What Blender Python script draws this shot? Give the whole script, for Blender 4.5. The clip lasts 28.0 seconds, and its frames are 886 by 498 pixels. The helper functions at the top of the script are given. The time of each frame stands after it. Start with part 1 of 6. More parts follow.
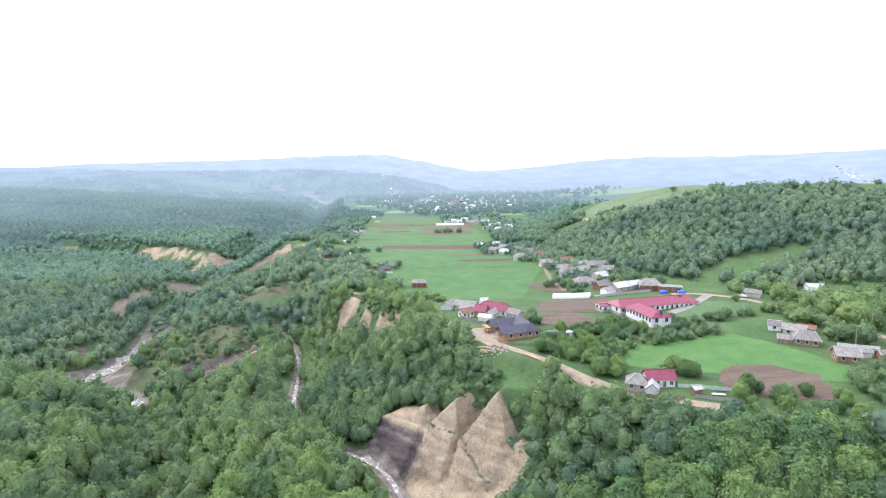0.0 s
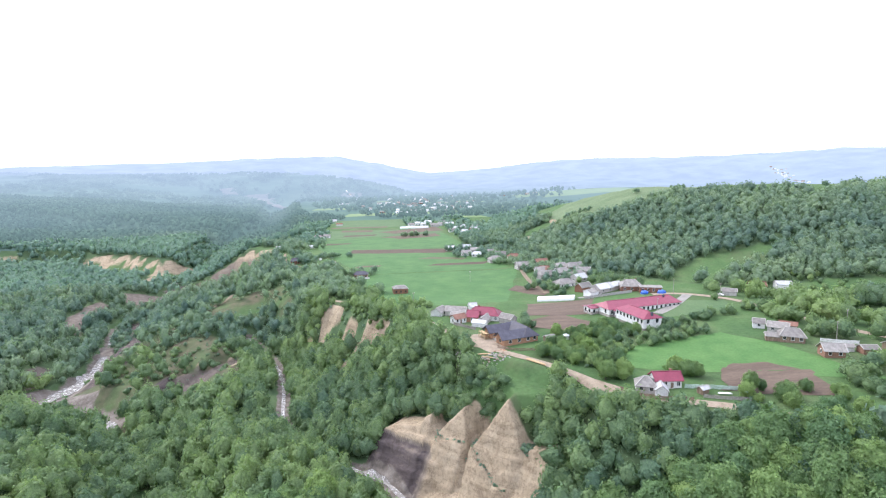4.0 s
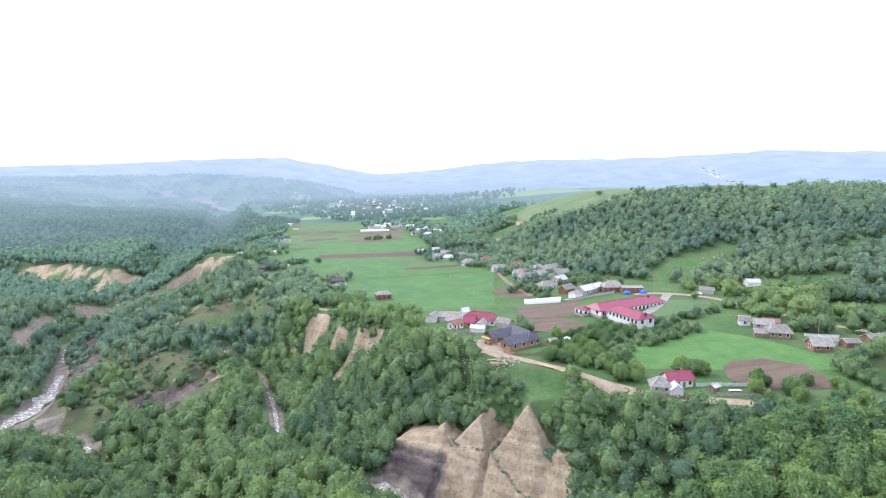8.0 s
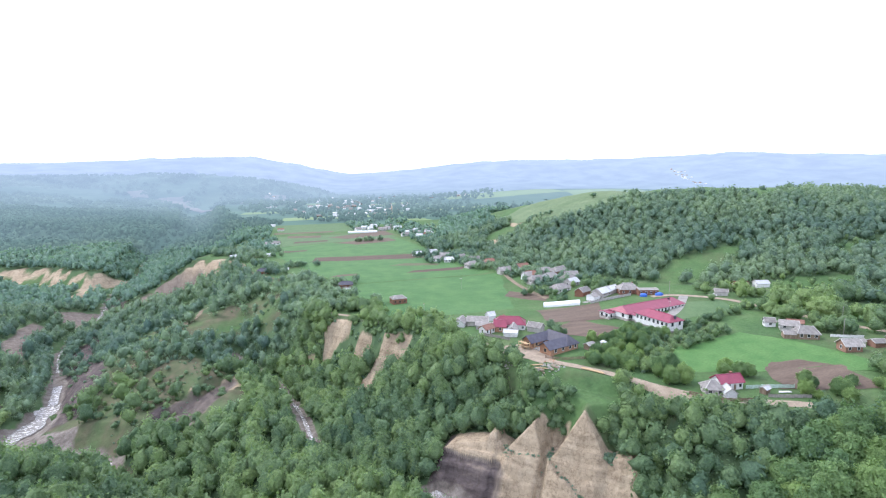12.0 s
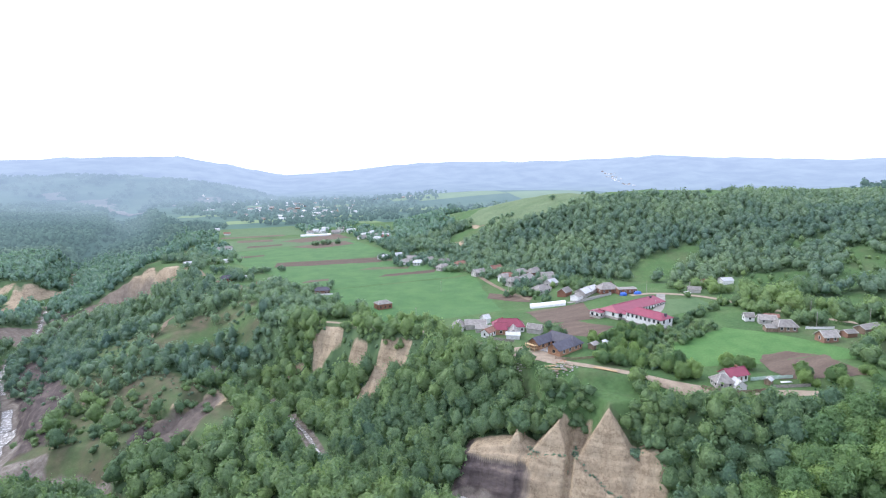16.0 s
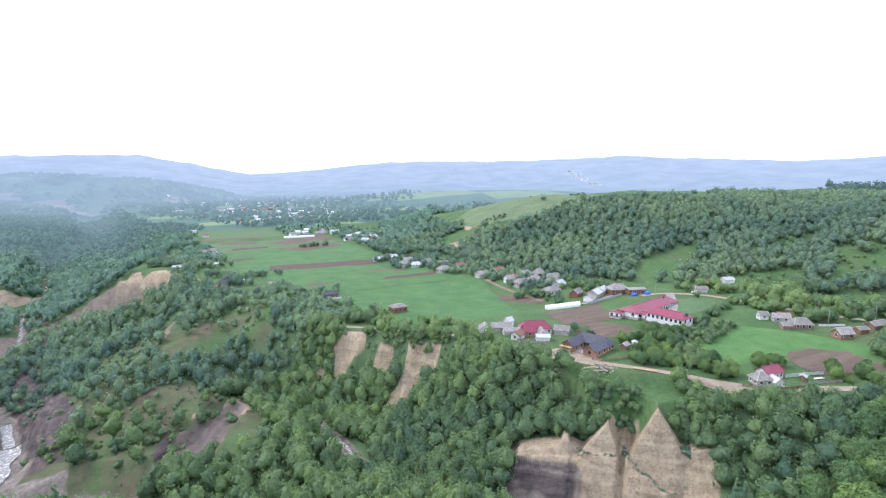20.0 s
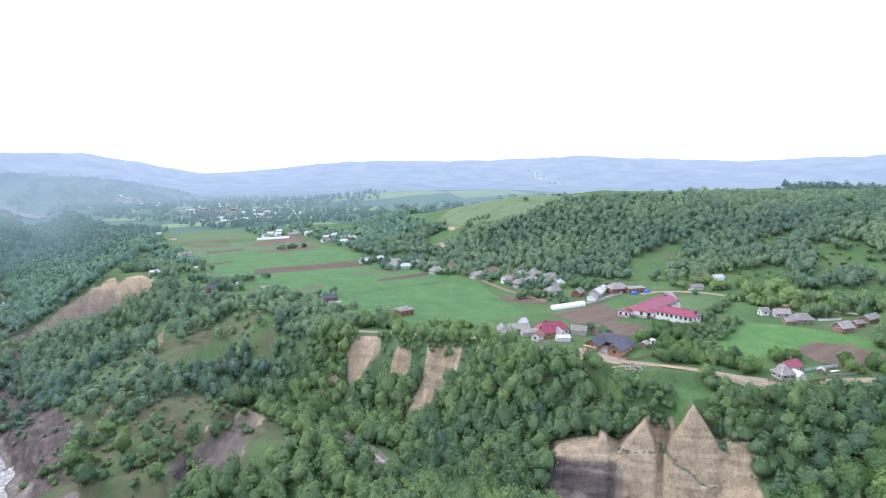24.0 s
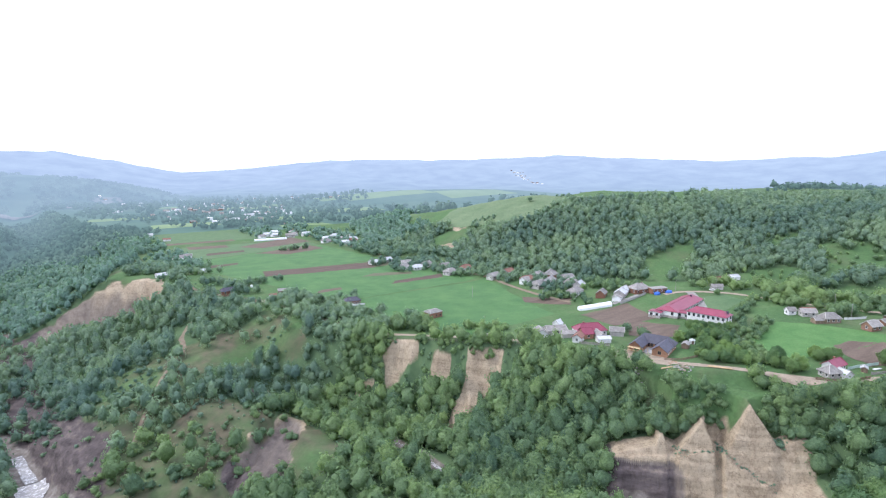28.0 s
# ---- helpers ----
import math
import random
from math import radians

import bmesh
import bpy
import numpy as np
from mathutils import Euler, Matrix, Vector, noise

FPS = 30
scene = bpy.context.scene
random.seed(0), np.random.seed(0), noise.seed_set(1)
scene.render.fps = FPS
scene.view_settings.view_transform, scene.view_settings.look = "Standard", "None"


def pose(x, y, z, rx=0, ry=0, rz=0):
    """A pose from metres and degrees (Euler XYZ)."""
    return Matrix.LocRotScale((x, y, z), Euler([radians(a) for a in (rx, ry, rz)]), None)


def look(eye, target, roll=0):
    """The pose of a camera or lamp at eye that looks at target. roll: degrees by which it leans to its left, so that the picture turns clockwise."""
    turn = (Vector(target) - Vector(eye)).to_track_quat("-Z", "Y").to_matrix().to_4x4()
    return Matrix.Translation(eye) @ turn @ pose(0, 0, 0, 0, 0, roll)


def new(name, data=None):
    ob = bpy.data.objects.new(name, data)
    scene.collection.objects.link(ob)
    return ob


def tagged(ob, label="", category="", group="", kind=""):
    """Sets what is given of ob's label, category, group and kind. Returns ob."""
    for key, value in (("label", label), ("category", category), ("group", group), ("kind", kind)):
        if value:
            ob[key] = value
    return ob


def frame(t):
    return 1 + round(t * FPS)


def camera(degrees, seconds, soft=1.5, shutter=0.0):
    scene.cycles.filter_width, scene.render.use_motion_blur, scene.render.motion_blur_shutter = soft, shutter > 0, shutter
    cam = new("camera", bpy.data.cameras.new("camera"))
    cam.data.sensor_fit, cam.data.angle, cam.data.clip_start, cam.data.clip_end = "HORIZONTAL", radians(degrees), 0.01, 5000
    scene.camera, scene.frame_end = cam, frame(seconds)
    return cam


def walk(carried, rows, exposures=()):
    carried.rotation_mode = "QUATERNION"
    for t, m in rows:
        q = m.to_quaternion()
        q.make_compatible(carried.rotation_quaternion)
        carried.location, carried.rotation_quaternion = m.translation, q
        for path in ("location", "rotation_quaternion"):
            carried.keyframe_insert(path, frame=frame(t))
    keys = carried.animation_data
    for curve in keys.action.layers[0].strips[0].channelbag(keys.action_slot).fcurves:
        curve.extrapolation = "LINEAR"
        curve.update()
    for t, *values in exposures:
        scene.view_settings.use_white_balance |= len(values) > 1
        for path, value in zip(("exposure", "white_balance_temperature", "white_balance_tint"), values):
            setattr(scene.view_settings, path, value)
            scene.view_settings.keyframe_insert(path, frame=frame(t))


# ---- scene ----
cam = camera(80.0, 28.0, 1.15)
# seconds, x, y, z, yaw, pitch, lean to the right
ROWS = [
    (0.0, 0.0, 0.02, 67.99, -0.443, -7.746, 0.091),
    (0.5, -1.86, 0.28, 68.22, -0.81, -7.717, 0.094),
    (1.0, -3.98, 0.86, 68.38, -2.206, -7.664, 0.178),
    (1.5, -6.26, 1.28, 68.6, -3.128, -7.62, 0.222),
    (2.0, -8.52, 1.73, 68.86, -3.808, -7.586, 0.281),
    (2.5, -10.88, 2.19, 69.09, -4.406, -7.581, 0.343),
    (3.0, -13.28, 2.63, 69.35, -4.893, -7.577, 0.391),
    (3.5, -15.8, 3.08, 69.67, -5.218, -7.594, 0.413),
    (5.5, -26.72, 5.0, 71.15, -6.668, -7.646, 0.454),
    (6.0, -29.6, 5.58, 71.47, -7.185, -7.608, 0.471),
    (6.5, -32.58, 6.29, 71.69, -8.186, -7.58, 0.51),
    (7.0, -35.66, 7.13, 71.89, -9.319, -7.557, 0.54),
    (7.5, -38.8, 8.02, 72.03, -10.34, -7.533, 0.548),
    (8.0, -42.04, 8.96, 72.25, -11.38, -7.547, 0.553),
    (8.5, -45.46, 9.98, 72.51, -12.371, -7.549, 0.587),
    (9.0, -48.92, 11.03, 72.76, -13.229, -7.562, 0.591),
    (9.5, -52.44, 12.04, 73.04, -13.754, -7.575, 0.572),
    (10.0, -56.08, 13.07, 73.43, -14.057, -7.595, 0.545),
    (10.5, -59.62, 14.06, 73.75, -14.249, -7.588, 0.514),
    (11.0, -63.34, 15.05, 74.14, -14.401, -7.593, 0.469),
    (11.5, -67.14, 16.05, 74.52, -14.532, -7.608, 0.428),
    (13.5, -82.18, 20.53, 75.6, -16.651, -7.557, 0.286),
    (14.0, -85.94, 21.94, 75.7, -18.154, -7.513, 0.288),
    (14.5, -89.46, 23.32, 75.88, -19.343, -7.509, 0.316),
    (15.0, -93.4, 24.8, 76.03, -20.401, -7.498, 0.312),
    (15.5, -96.76, 26.12, 76.2, -21.116, -7.491, 0.327),
    (16.0, -100.88, 27.66, 76.54, -21.689, -7.521, 0.291),
    (16.5, -104.24, 28.97, 76.75, -22.011, -7.523, 0.26),
    (17.0, -108.38, 30.55, 77.09, -22.353, -7.564, 0.207),
    (17.5, -111.8, 31.87, 77.36, -22.584, -7.57, 0.16),
    (18.0, -115.74, 33.49, 77.69, -23.017, -7.605, 0.116),
    (18.5, -119.18, 34.99, 77.94, -23.499, -7.617, 0.116),
    (19.0, -123.04, 36.72, 78.31, -24.031, -7.626, 0.141),
    (19.5, -126.4, 38.27, 78.57, -24.604, -7.611, 0.151),
    (20.0, -130.12, 40.19, 78.83, -25.488, -7.597, 0.191),
    (20.5, -133.32, 41.92, 79.03, -26.321, -7.604, 0.238),
    (21.0, -137.06, 44.02, 79.16, -27.446, -7.6, 0.27),
    (21.5, -140.12, 45.86, 79.28, -28.34, -7.589, 0.283),
    (23.5, -153.58, 53.87, 80.6, -30.012, -7.686, 0.207),
    (24.0, -157.06, 55.96, 80.59, -30.151, -7.714, 0.18),
    (24.5, -160.22, 57.83, 80.87, -30.23, -7.736, 0.171),
    (25.0, -163.8, 59.94, 81.2, -30.298, -7.769, 0.174),
    (25.5, -166.9, 61.81, 81.44, -30.386, -7.78, 0.165),
    (26.0, -170.52, 64.03, 81.76, -30.585, -7.793, 0.162),
    (26.5, -173.52, 65.95, 82.02, -30.844, -7.822, 0.173),
    (27.0, -177.16, 68.26, 82.19, -31.335, -7.814, 0.146),
    (27.5, -180.18, 70.25, 82.36, -31.785, -7.818, 0.134),
    (28.0, -183.79, 72.68, 82.51, -32.476, -7.813, 0.123),
]
walk(cam, [(t, pose(x, y, z, 90 + pitch, 0, yaw) @ pose(0, 0, 0, 0, 0, -lean)) for t, x, y, z, yaw, pitch, lean in ROWS],
     [(0.0, 1.27, 6500, 10), (5.0, 1.22, 6450, 10), (11.0, 1.16, 6250, 10), (17.0, 0.98, 6200, 10), (28.0, 0.98, 6150, 10)])

# ---- daylight: a bright, thin overcast ----
world = bpy.data.worlds.new("overcast_sky")
scene.world = world
world.use_nodes = True
wn, wl = world.node_tree.nodes, world.node_tree.links
wn.clear()
sky = wn.new("ShaderNodeTexSky")
sky.sky_type = "NISHITA"
sky.sun_disc = False
sky.sun_elevation, sky.sun_rotation = radians(52), radians(-50)
sky.air_density, sky.dust_density = 1.2, 4.0
sky_cut = wn.new("ShaderNodeMix")
sky_cut.data_type, sky_cut.blend_type = "RGBA", "MULTIPLY"
sky_cut.inputs["Factor"].default_value = 1.0
sky_cut.inputs["B"].default_value = (0.1, 0.1, 0.1, 1)
cloud = wn.new("ShaderNodeMix")
cloud.data_type = "RGBA"
cloud.inputs["Factor"].default_value = 0.8
cloud.inputs["B"].default_value = (0.95, 1.0, 1.22, 1)
back = wn.new("ShaderNodeBackground")
back.inputs["Strength"].default_value = 1.0
wout = wn.new("ShaderNodeOutputWorld")
wl.new(sky.outputs["Color"], sky_cut.inputs["A"])
wl.new(sky_cut.outputs["Result"], cloud.inputs["A"])
wl.new(cloud.outputs["Result"], back.inputs["Color"])
wl.new(back.outputs["Background"], wout.inputs["Surface"])
sun_data = bpy.data.lights.new("sun", "SUN")
sun_data.energy, sun_data.angle, sun_data.color = 1.1, radians(16), (1.0, 0.97, 0.92)
sun = new("sun", sun_data)
sun.matrix_world = look((-300, 260, 400), (0, 0, 0))

# ---- number helpers ----
rng = np.random.default_rng(7)
PERM = rng.permutation(256)
PERM = np.concatenate([PERM, PERM, PERM])


def vnoise(x, y, k=0):
    """Smooth lattice noise, -1 to 1."""
    xi, yi = np.floor(x).astype(int), np.floor(y).astype(int)
    fx, fy = x - xi, y - yi
    fx, fy = fx * fx * (3 - 2 * fx), fy * fy * (3 - 2 * fy)

    def at(i, j):
        return PERM[PERM[(i + 37 * k) & 255] + (j & 255)] / 127.5 - 1
    return (at(xi, yi) * (1 - fx) + at(xi + 1, yi) * fx) * (1 - fy) + (at(xi, yi + 1) * (1 - fx) + at(xi + 1, yi + 1) * fx) * fy


def fbm(x, y, size, octaves=4, k=0):
    total, amp, norm = 0, 1.0, 0
    for o in range(octaves):
        total = total + amp * vnoise(x / size + 11.3 * o, y / size - 7.7 * o, k + o)
        norm += amp
        size, amp = size / 2.1, amp * 0.5
    return total / norm


def step(a, b, v):
    u = np.clip((v - a) / (b - a), 0, 1)
    return u * u * (3 - 2 * u)


def chord(pts, n=3):
    """Rounds a polyline by cutting its corners."""
    p = np.array(pts, float)
    for _ in range(n):
        q = [p[0]]
        for a, b in zip(p[:-1], p[1:]):
            q += [a * 0.75 + b * 0.25, a * 0.25 + b * 0.75]
        q.append(p[-1])
        p = np.array(q)
    return p


def near(x, y, line):
    """Distance to a polyline, the length along it, its side (left: +) and its third value there."""
    best = np.full(x.shape, 1e9)
    along, side, third = np.zeros(x.shape), np.ones(x.shape), np.zeros(x.shape)
    run = 0.0
    for a, b in zip(line[:-1], line[1:]):
        dx, dy = b[0] - a[0], b[1] - a[1]
        n2 = dx * dx + dy * dy
        u = np.clip(((x - a[0]) * dx + (y - a[1]) * dy) / n2, 0, 1)
        d = np.hypot(x - a[0] - u * dx, y - a[1] - u * dy)
        m = d < best
        best = np.where(m, d, best)
        along = np.where(m, run + u * n2 ** 0.5, along)
        side = np.where(m, np.sign(dx * (y - a[1]) - dy * (x - a[0])), side)
        third = np.where(m, a[2] + u * (b[2] - a[2]), third)
        run += n2 ** 0.5
    return best, along, side, third


# ---- the lie of the land: lines of x, y, z ----
RIM = chord([(420, -260, 6), (240, 0, 4), (150, 88, 2), (110, 122, 1), (88, 137, 0), (61, 151, -1), (42, 160, -3), (27, 166, -4), (19, 174, -5),
             (8, 183, -5), (1, 196, -4), (6, 214, -2), (1, 232, -1), (-3, 251, -1), (-12, 266.5, -1), (-27, 283, -1), (-48.5, 300.5, -1), (-66, 319.5, -2),
             (-82, 345, -3), (-92, 400, -4), (-108, 455, -5), (-132, 520, -6), (-156, 575, -6), (-184, 602, -7), (-186, 640, -8), (-160, 700, -8),
             (-140, 800, -6), (-165, 950, -6), (-210, 1150, -6), (-280, 1500, -6), (-330, 2000, -5), (-300, 2900, 0), (-250, 5400, 10)], 2)
RIVER = chord([(-120, -1200, -60), (-95, -150, -56), (-80, 0, -55), (-85, 120, -54), (-110, 195, -53), (-140, 245, -53), (-172, 279, -52), (-198, 286, -52),
               (-222, 298, -52), (-212, 318, -52), (-213, 345, -52), (-224, 384, -51), (-250, 445, -51), (-255, 485, -51), (-252, 520, -50),
               (-262, 580, -50), (-280, 650, -50), (-272, 720, -49), (-290, 800, -48), (-310, 950, -46), (-285, 1100, -44), (-300, 1300, -42),
               (-380, 1600, -38), (-420, 2200, -30), (-400, 3000, -20), (-380, 5400, 0)], 2)
STREAM = chord([(-118, 352, -33), (-104, 332, -35), (-92, 311, -37), (-80, 286, -38.5), (-74, 262, -40), (-71, 242, -42), (-62, 224, -42),
                (-46, 207, -42), (-34, 197, -42), (-22, 188, -42), (-13, 172, -43), (-8, 152, -45), (-20, 110, -48), (-50, 50, -52), (-80, 0, -54)], 2)
SPUR = chord([(-88, 440, -5), (-112, 420, -10), (-136, 398, -16), (-150, 355, -25), (-148, 310, -34), (-138, 275, -41)], 2)
HORN = chord([(-140, 582, -6), (-165, 590, -7), (-186, 602, -10), (-210, 600, -24), (-240, 588, -42), (-256, 570, -49)], 2)
RISE = chord([(-1700, 1250, 0), (-1000, 1170, 0), (-690, 1120, 0), (-520, 1075, 0), (-430, 1010, 0), (-330, 945, 0), (-270, 985, 0)])
SCARP = chord([(-1400, 700, 0), (-800, 735, 0), (-600, 765, 0), (-432, 752, 0), (-358, 700, 0), (-313, 660, 0), (-285, 690, 0), (-262, 745, 0),
               (-300, 960, 0), (-330, 1150, 0)], 2)
HILL_FOOT = chord([(300, -300, 0), (250, 60, 0), (232, 200, 0), (200, 282, 0), (158, 312, 0), (132, 367, 0), (111, 450, 0), (100, 530, 0), (108, 650, 0),
                   (125, 800, 0), (180, 960, 0), (330, 1080, 0), (700, 1180, 0), (1500, 1300, 0)], 2)
HILL_CREST = chord([(900, -300, 58), (760, 60, 55), (600, 250, 53), (450, 370, 54), (340, 450, 57), (262, 540, 58), (225, 640, 46), (215, 760, 28),
                    (260, 900, 18), (420, 1000, 14)], 2)
# skyline of the far mountains: bearing in degrees, height
BEARING = [-180, -80, -50, -39, -35, -31, -26, -21, -16, -12, -9, -7.5, -5, -2.5, -1, 1.5, 4, 6, 8.5, 13, 18, 24, 30, 36, 39, 42, 45, 47, 53, 58, 63.5, 67, 70, 76, 90, 180]
SKYLINE = [90, 105, 115, 124, 150, 168, 183, 201, 224, 244, 252, 253, 242, 206, 190, 148, 116, 124, 136, 176, 214, 217, 218, 231, 236, 252, 250, 230, 212, 195, 212, 210, 240, 250, 260, 90]


# crest of the ridge that closes the valley: x, height
RIDGE_X = [-3200, -1330, -900, -620, -410, -215, 0, 170]
RIDGE_Z = [72, 84, 91, 98, 90, 68, 24, -30]

# crown line of the bluff: distance along it, height
JUT_S = [-40, -26, -19, -14, -11.5, -9.5, -7.4, 8.6, 9.6, 11.4, 12.2, 24.5, 26.0, 28.0, 29.0, 44.0, 47, 54]
JUT_D = [-1, 0.2, 1.2, 0.6, 0.0, 0.2, 1.2, 1.6, -3.0, -3.4, 0.8, 1.4, -1.2, -1.4, 0.8, 1.6, 1.8, 1.0]
BLUFF_S = [-40, -33, -27, -22, -17, -12.5, -10.5, -8.5, 0, 9, 12, 17, 26, 28.5, 30.4, 31.4, 33.3, 34.2, 37, 44, 50, 54, 60]
BLUFF_Z = [-28, -26, -22.5, -17.5, -15.2, -16.8, -18.5, -18.0, -4.6, -22, -22, -11.5, -23.5, -22.5, -21.6, -18.4, -19.0, -22.0, -23.0, -24.4, -26.4, -28, -28]


def slump_reach(x, y):
    """How far from the middle of the slump on the spur, longer than it is wide."""
    return np.hypot(((x + 130) * 0.72 + (y - 293) * 0.69) / 1.9, ((x + 130) * 0.69 - (y - 293) * 0.72) / 0.8)


# upper valley stretched a sixteenth about the mid camera path, to fit its view
HUB = (-92.0, 37.0, 76.0)


def stretch(x, y):
    return 1 + 0.065 * step(250, 345, y) * step(112, 62, x) * step(1500, 900, y)


def out(x, y):
    """Where a plan point of the upper valley comes to lie."""
    x, y = np.asarray(x, float), np.asarray(y, float)
    px, py = x, y
    for _ in range(6):
        k = stretch(px, py)
        px, py = HUB[0] + (x - HUB[0]) * k, HUB[1] + (y - HUB[1]) * k
    return px, py


def land(x, y):
    """Ground height at x, y, with what covers it and the plan point."""
    x, y = np.asarray(x, float), np.asarray(y, float)
    k = stretch(x, y)
    px, py = HUB[0] + (x - HUB[0]) / k, HUB[1] + (y - HUB[1]) / k
    found = plan_land(px, py)
    found["z"] = HUB[2] + (found["z"] - HUB[2]) * k
    found["x"], found["y"] = px, py
    return found


def plan_land(x, y):
    """Ground height at a plan point."""
    wx = x + 3.0 * fbm(x, y, 34, 3, 3)
    wy = y + 3.0 * fbm(x, y, 34, 3, 9)
    d_rim, s_rim, side_rim, z_rim = near(wx, wy, RIM)
    d_riv, s_riv, side_riv, z_riv = near(x, y, RIVER)
    d_str, s_str, _, z_str = near(x, y, STREAM)
    d_foot, _, side_foot, _ = near(x, y, HILL_FOOT)
    d_crest, _, side_crest, z_crest = near(x, y, HILL_CREST)
    d_spur, _, _, z_spur = near(wx, wy, SPUR)
    d_scarp, s_scarp, side_scarp, _ = near(x + 12 * fbm(x, y, 60, 2, 5), y + 12 * fbm(x, y, 60, 2, 6), SCARP)
    # the terrace
    terrace = -0.6 + 0.012 * np.clip(x, -200, 260) + 4 * step(60, 170, x) * step(420, 250, y) - 5 * step(350, 900, y) + 0.25 * fbm(x, y, 60, 2)
    rim_top = z_rim + (terrace - z_rim) * step(0, 16, d_rim)
    # the hill east of it
    u = d_foot / (d_foot + d_crest + 1)
    rise = z_crest * (0.55 * u + 0.45 * step(0.05, 0.95, u))
    rise = np.where(side_crest < 0, z_crest - 0.05 * d_crest * step(0, 900, d_crest), rise)
    rise = rise * (1 + 0.10 * fbm(x, y, 90, 3, 14)) + 3 * fbm(x, y, 45, 3, 15) * step(20, 120, d_foot)
    high = np.where(side_foot < 0, rim_top + np.maximum(rise, 0) * step(0, 30, d_foot), rim_top)
    # the valley side west of the rim, down to the stream or the river
    dw = np.where(d_str * 1.0 < d_riv, d_str, d_riv)
    zw = z_riv + (z_str - z_riv) * step(-45, 45, d_riv - d_str)
    half_riv = 1.5 + 6.5 * step(262, 280, y) * step(345, 325, y) + 2.5 * step(325, 345, y) * step(415, 390, y)
    half = np.where(d_str < d_riv, 1.4, half_riv)
    gone = np.maximum(dw - half, 0)
    u = d_rim / (d_rim + gone + 0.01)
    drop = 0.35 * u + 0.65 * step(0.0, 0.8, u)
    wide = step(90, 170, d_rim + gone)
    drop = drop + (0.15 * u + 0.85 * step(0, 0.55, d_rim / 120.0) - drop) * wide
    low = z_rim + (zw - z_rim) * np.clip(drop, 0, 1)
    bank = zw + 1.2 * gone
    d_horn, _, side_horn, z_horn = near(wx, wy, HORN)
    horn = z_horn - np.where(side_horn > 0, 1.05, 0.55) * d_horn - (3.8 * np.abs(fbm(x + 0.6 * y, d_horn * 0.15, 9, 3, 68))) * step(1, 9, d_horn)
    low = np.maximum(low, np.minimum(horn, bank))
    low = low - 20 * (side_horn > 0) * step(3, 22, d_horn) * step(78, 34, d_horn) * (x < -146) * step(0, 12, gone)
    rib = np.abs((s_riv + 2 * fbm(x, y, 12, 2, 63)) / 4.2 % 1.0 - 0.5) * 2
    low = low - 3.6 * rib * step(2, 7, gone) * step(30, 18, gone) * step(300, 314, y) * step(600, 560, y) * (d_riv < d_str)
    low = np.maximum(low, np.minimum(z_spur - 0.10 * d_spur - 0.0035 * d_spur ** 2 + 1.6 * fbm(x, y, 22, 4, 21), bank))
    bottom = zw + np.minimum(9.0, 0.30 * gone) + 2.5 * fbm(x, y, 40, 3, 18) * step(4, 20, gone)
    low = np.maximum(low, np.minimum(bottom, z_rim))
    # gullies and buttresses of the bare faces
    face2 = step(30, 22, np.hypot((x + 46) / 1.5, (y - 290) / 1.1))
    face3 = step(46, 34, np.hypot((x + 186), (y - 590) / 1.6))
    low = low - 6.5 * step(1, 9, d_rim) * step(46, 15, d_rim) * step(248, 262, y) * step(340, 322, y) * step(2, 14, gone)
    ridge = np.abs(((s_rim + 5 * fbm(x, y, 20, 2, 31)) / 15.0) % 1.0 - 0.5) * 2
    gully = step(0, 1, ridge)
    cut = 3.5 * gully * step(1.0, 9, d_rim) * step(60, 22, d_rim)
    low = low - cut * np.maximum(face2, face3) * step(0, 14, gone)
    runnel = np.abs(fbm(s_rim, d_rim * 0.15, 3.4, 3, 58))
    low = low - (5.5 * runnel - 0.5 * fbm(x, y, 3, 2, 59)) * np.maximum(face2, face3) * step(1, 5, d_rim) * step(45, 25, d_rim)
    low = np.where(d_riv < 1e8, low + 0.9 * fbm(x, y, 12, 3, 25) * step(2, 12, gone) * step(0, 8, d_rim), low)
    ground = np.where(side_rim > 0, low, high)
    # a slump on the spur
    slump = slump_reach(x, y) + 5 * fbm(x, y, 12, 3, 52)
    ground = ground - (3.2 + 1.4 * np.abs(((x - y) / 4.0 + 0.6 * fbm(x, y, 7, 2, 53)) % 2 - 1)) * step(15, 11, slump)
    # the great bare bluff: flat-topped facets between notches, cut by one steep front
    ax, ay = x - 20.8, y - 173.2
    cs = -0.69 * ax + 0.72 * ay + 0.7 * fbm(x, y, 6, 3, 60)
    cd = -0.72 * ax - 0.69 * ay + 0.5 * fbm(x, y, 5, 3, 61)
    jut = np.interp(cs - 0.10 * cd, JUT_S, JUT_D)
    cd = cd - jut * step(-1.5, 1.5, cd) * (1 - 0.6 * (jut < 0) * step(7, 11, cd))
    crown = np.interp(cs, BLUFF_S, BLUFF_Z)
    top1 = crown + (terrace - 1.0 - crown) * step(0.0, 1.0, (-cd - 5 * step(25, 31, cs)) / (11 + 9 * step(25, 31, cs)))
    front = -4.5 - 2.3 * np.maximum(cd, 0) + 0.8 * np.maximum(cd - 15, 0)
    # creases run on below the notches, a ledge follows one bed, and rain has cut runnels
    ledge = np.where(cs < 10.5, -22 - 0.6 * (10.5 - cs), -22 - 0.12 * (cs - 10.5)) + 0.8 * fbm(cs, cd * 0.2, 6, 2, 65)
    front = np.where(front < ledge, np.minimum(front + 2.4, ledge), front)
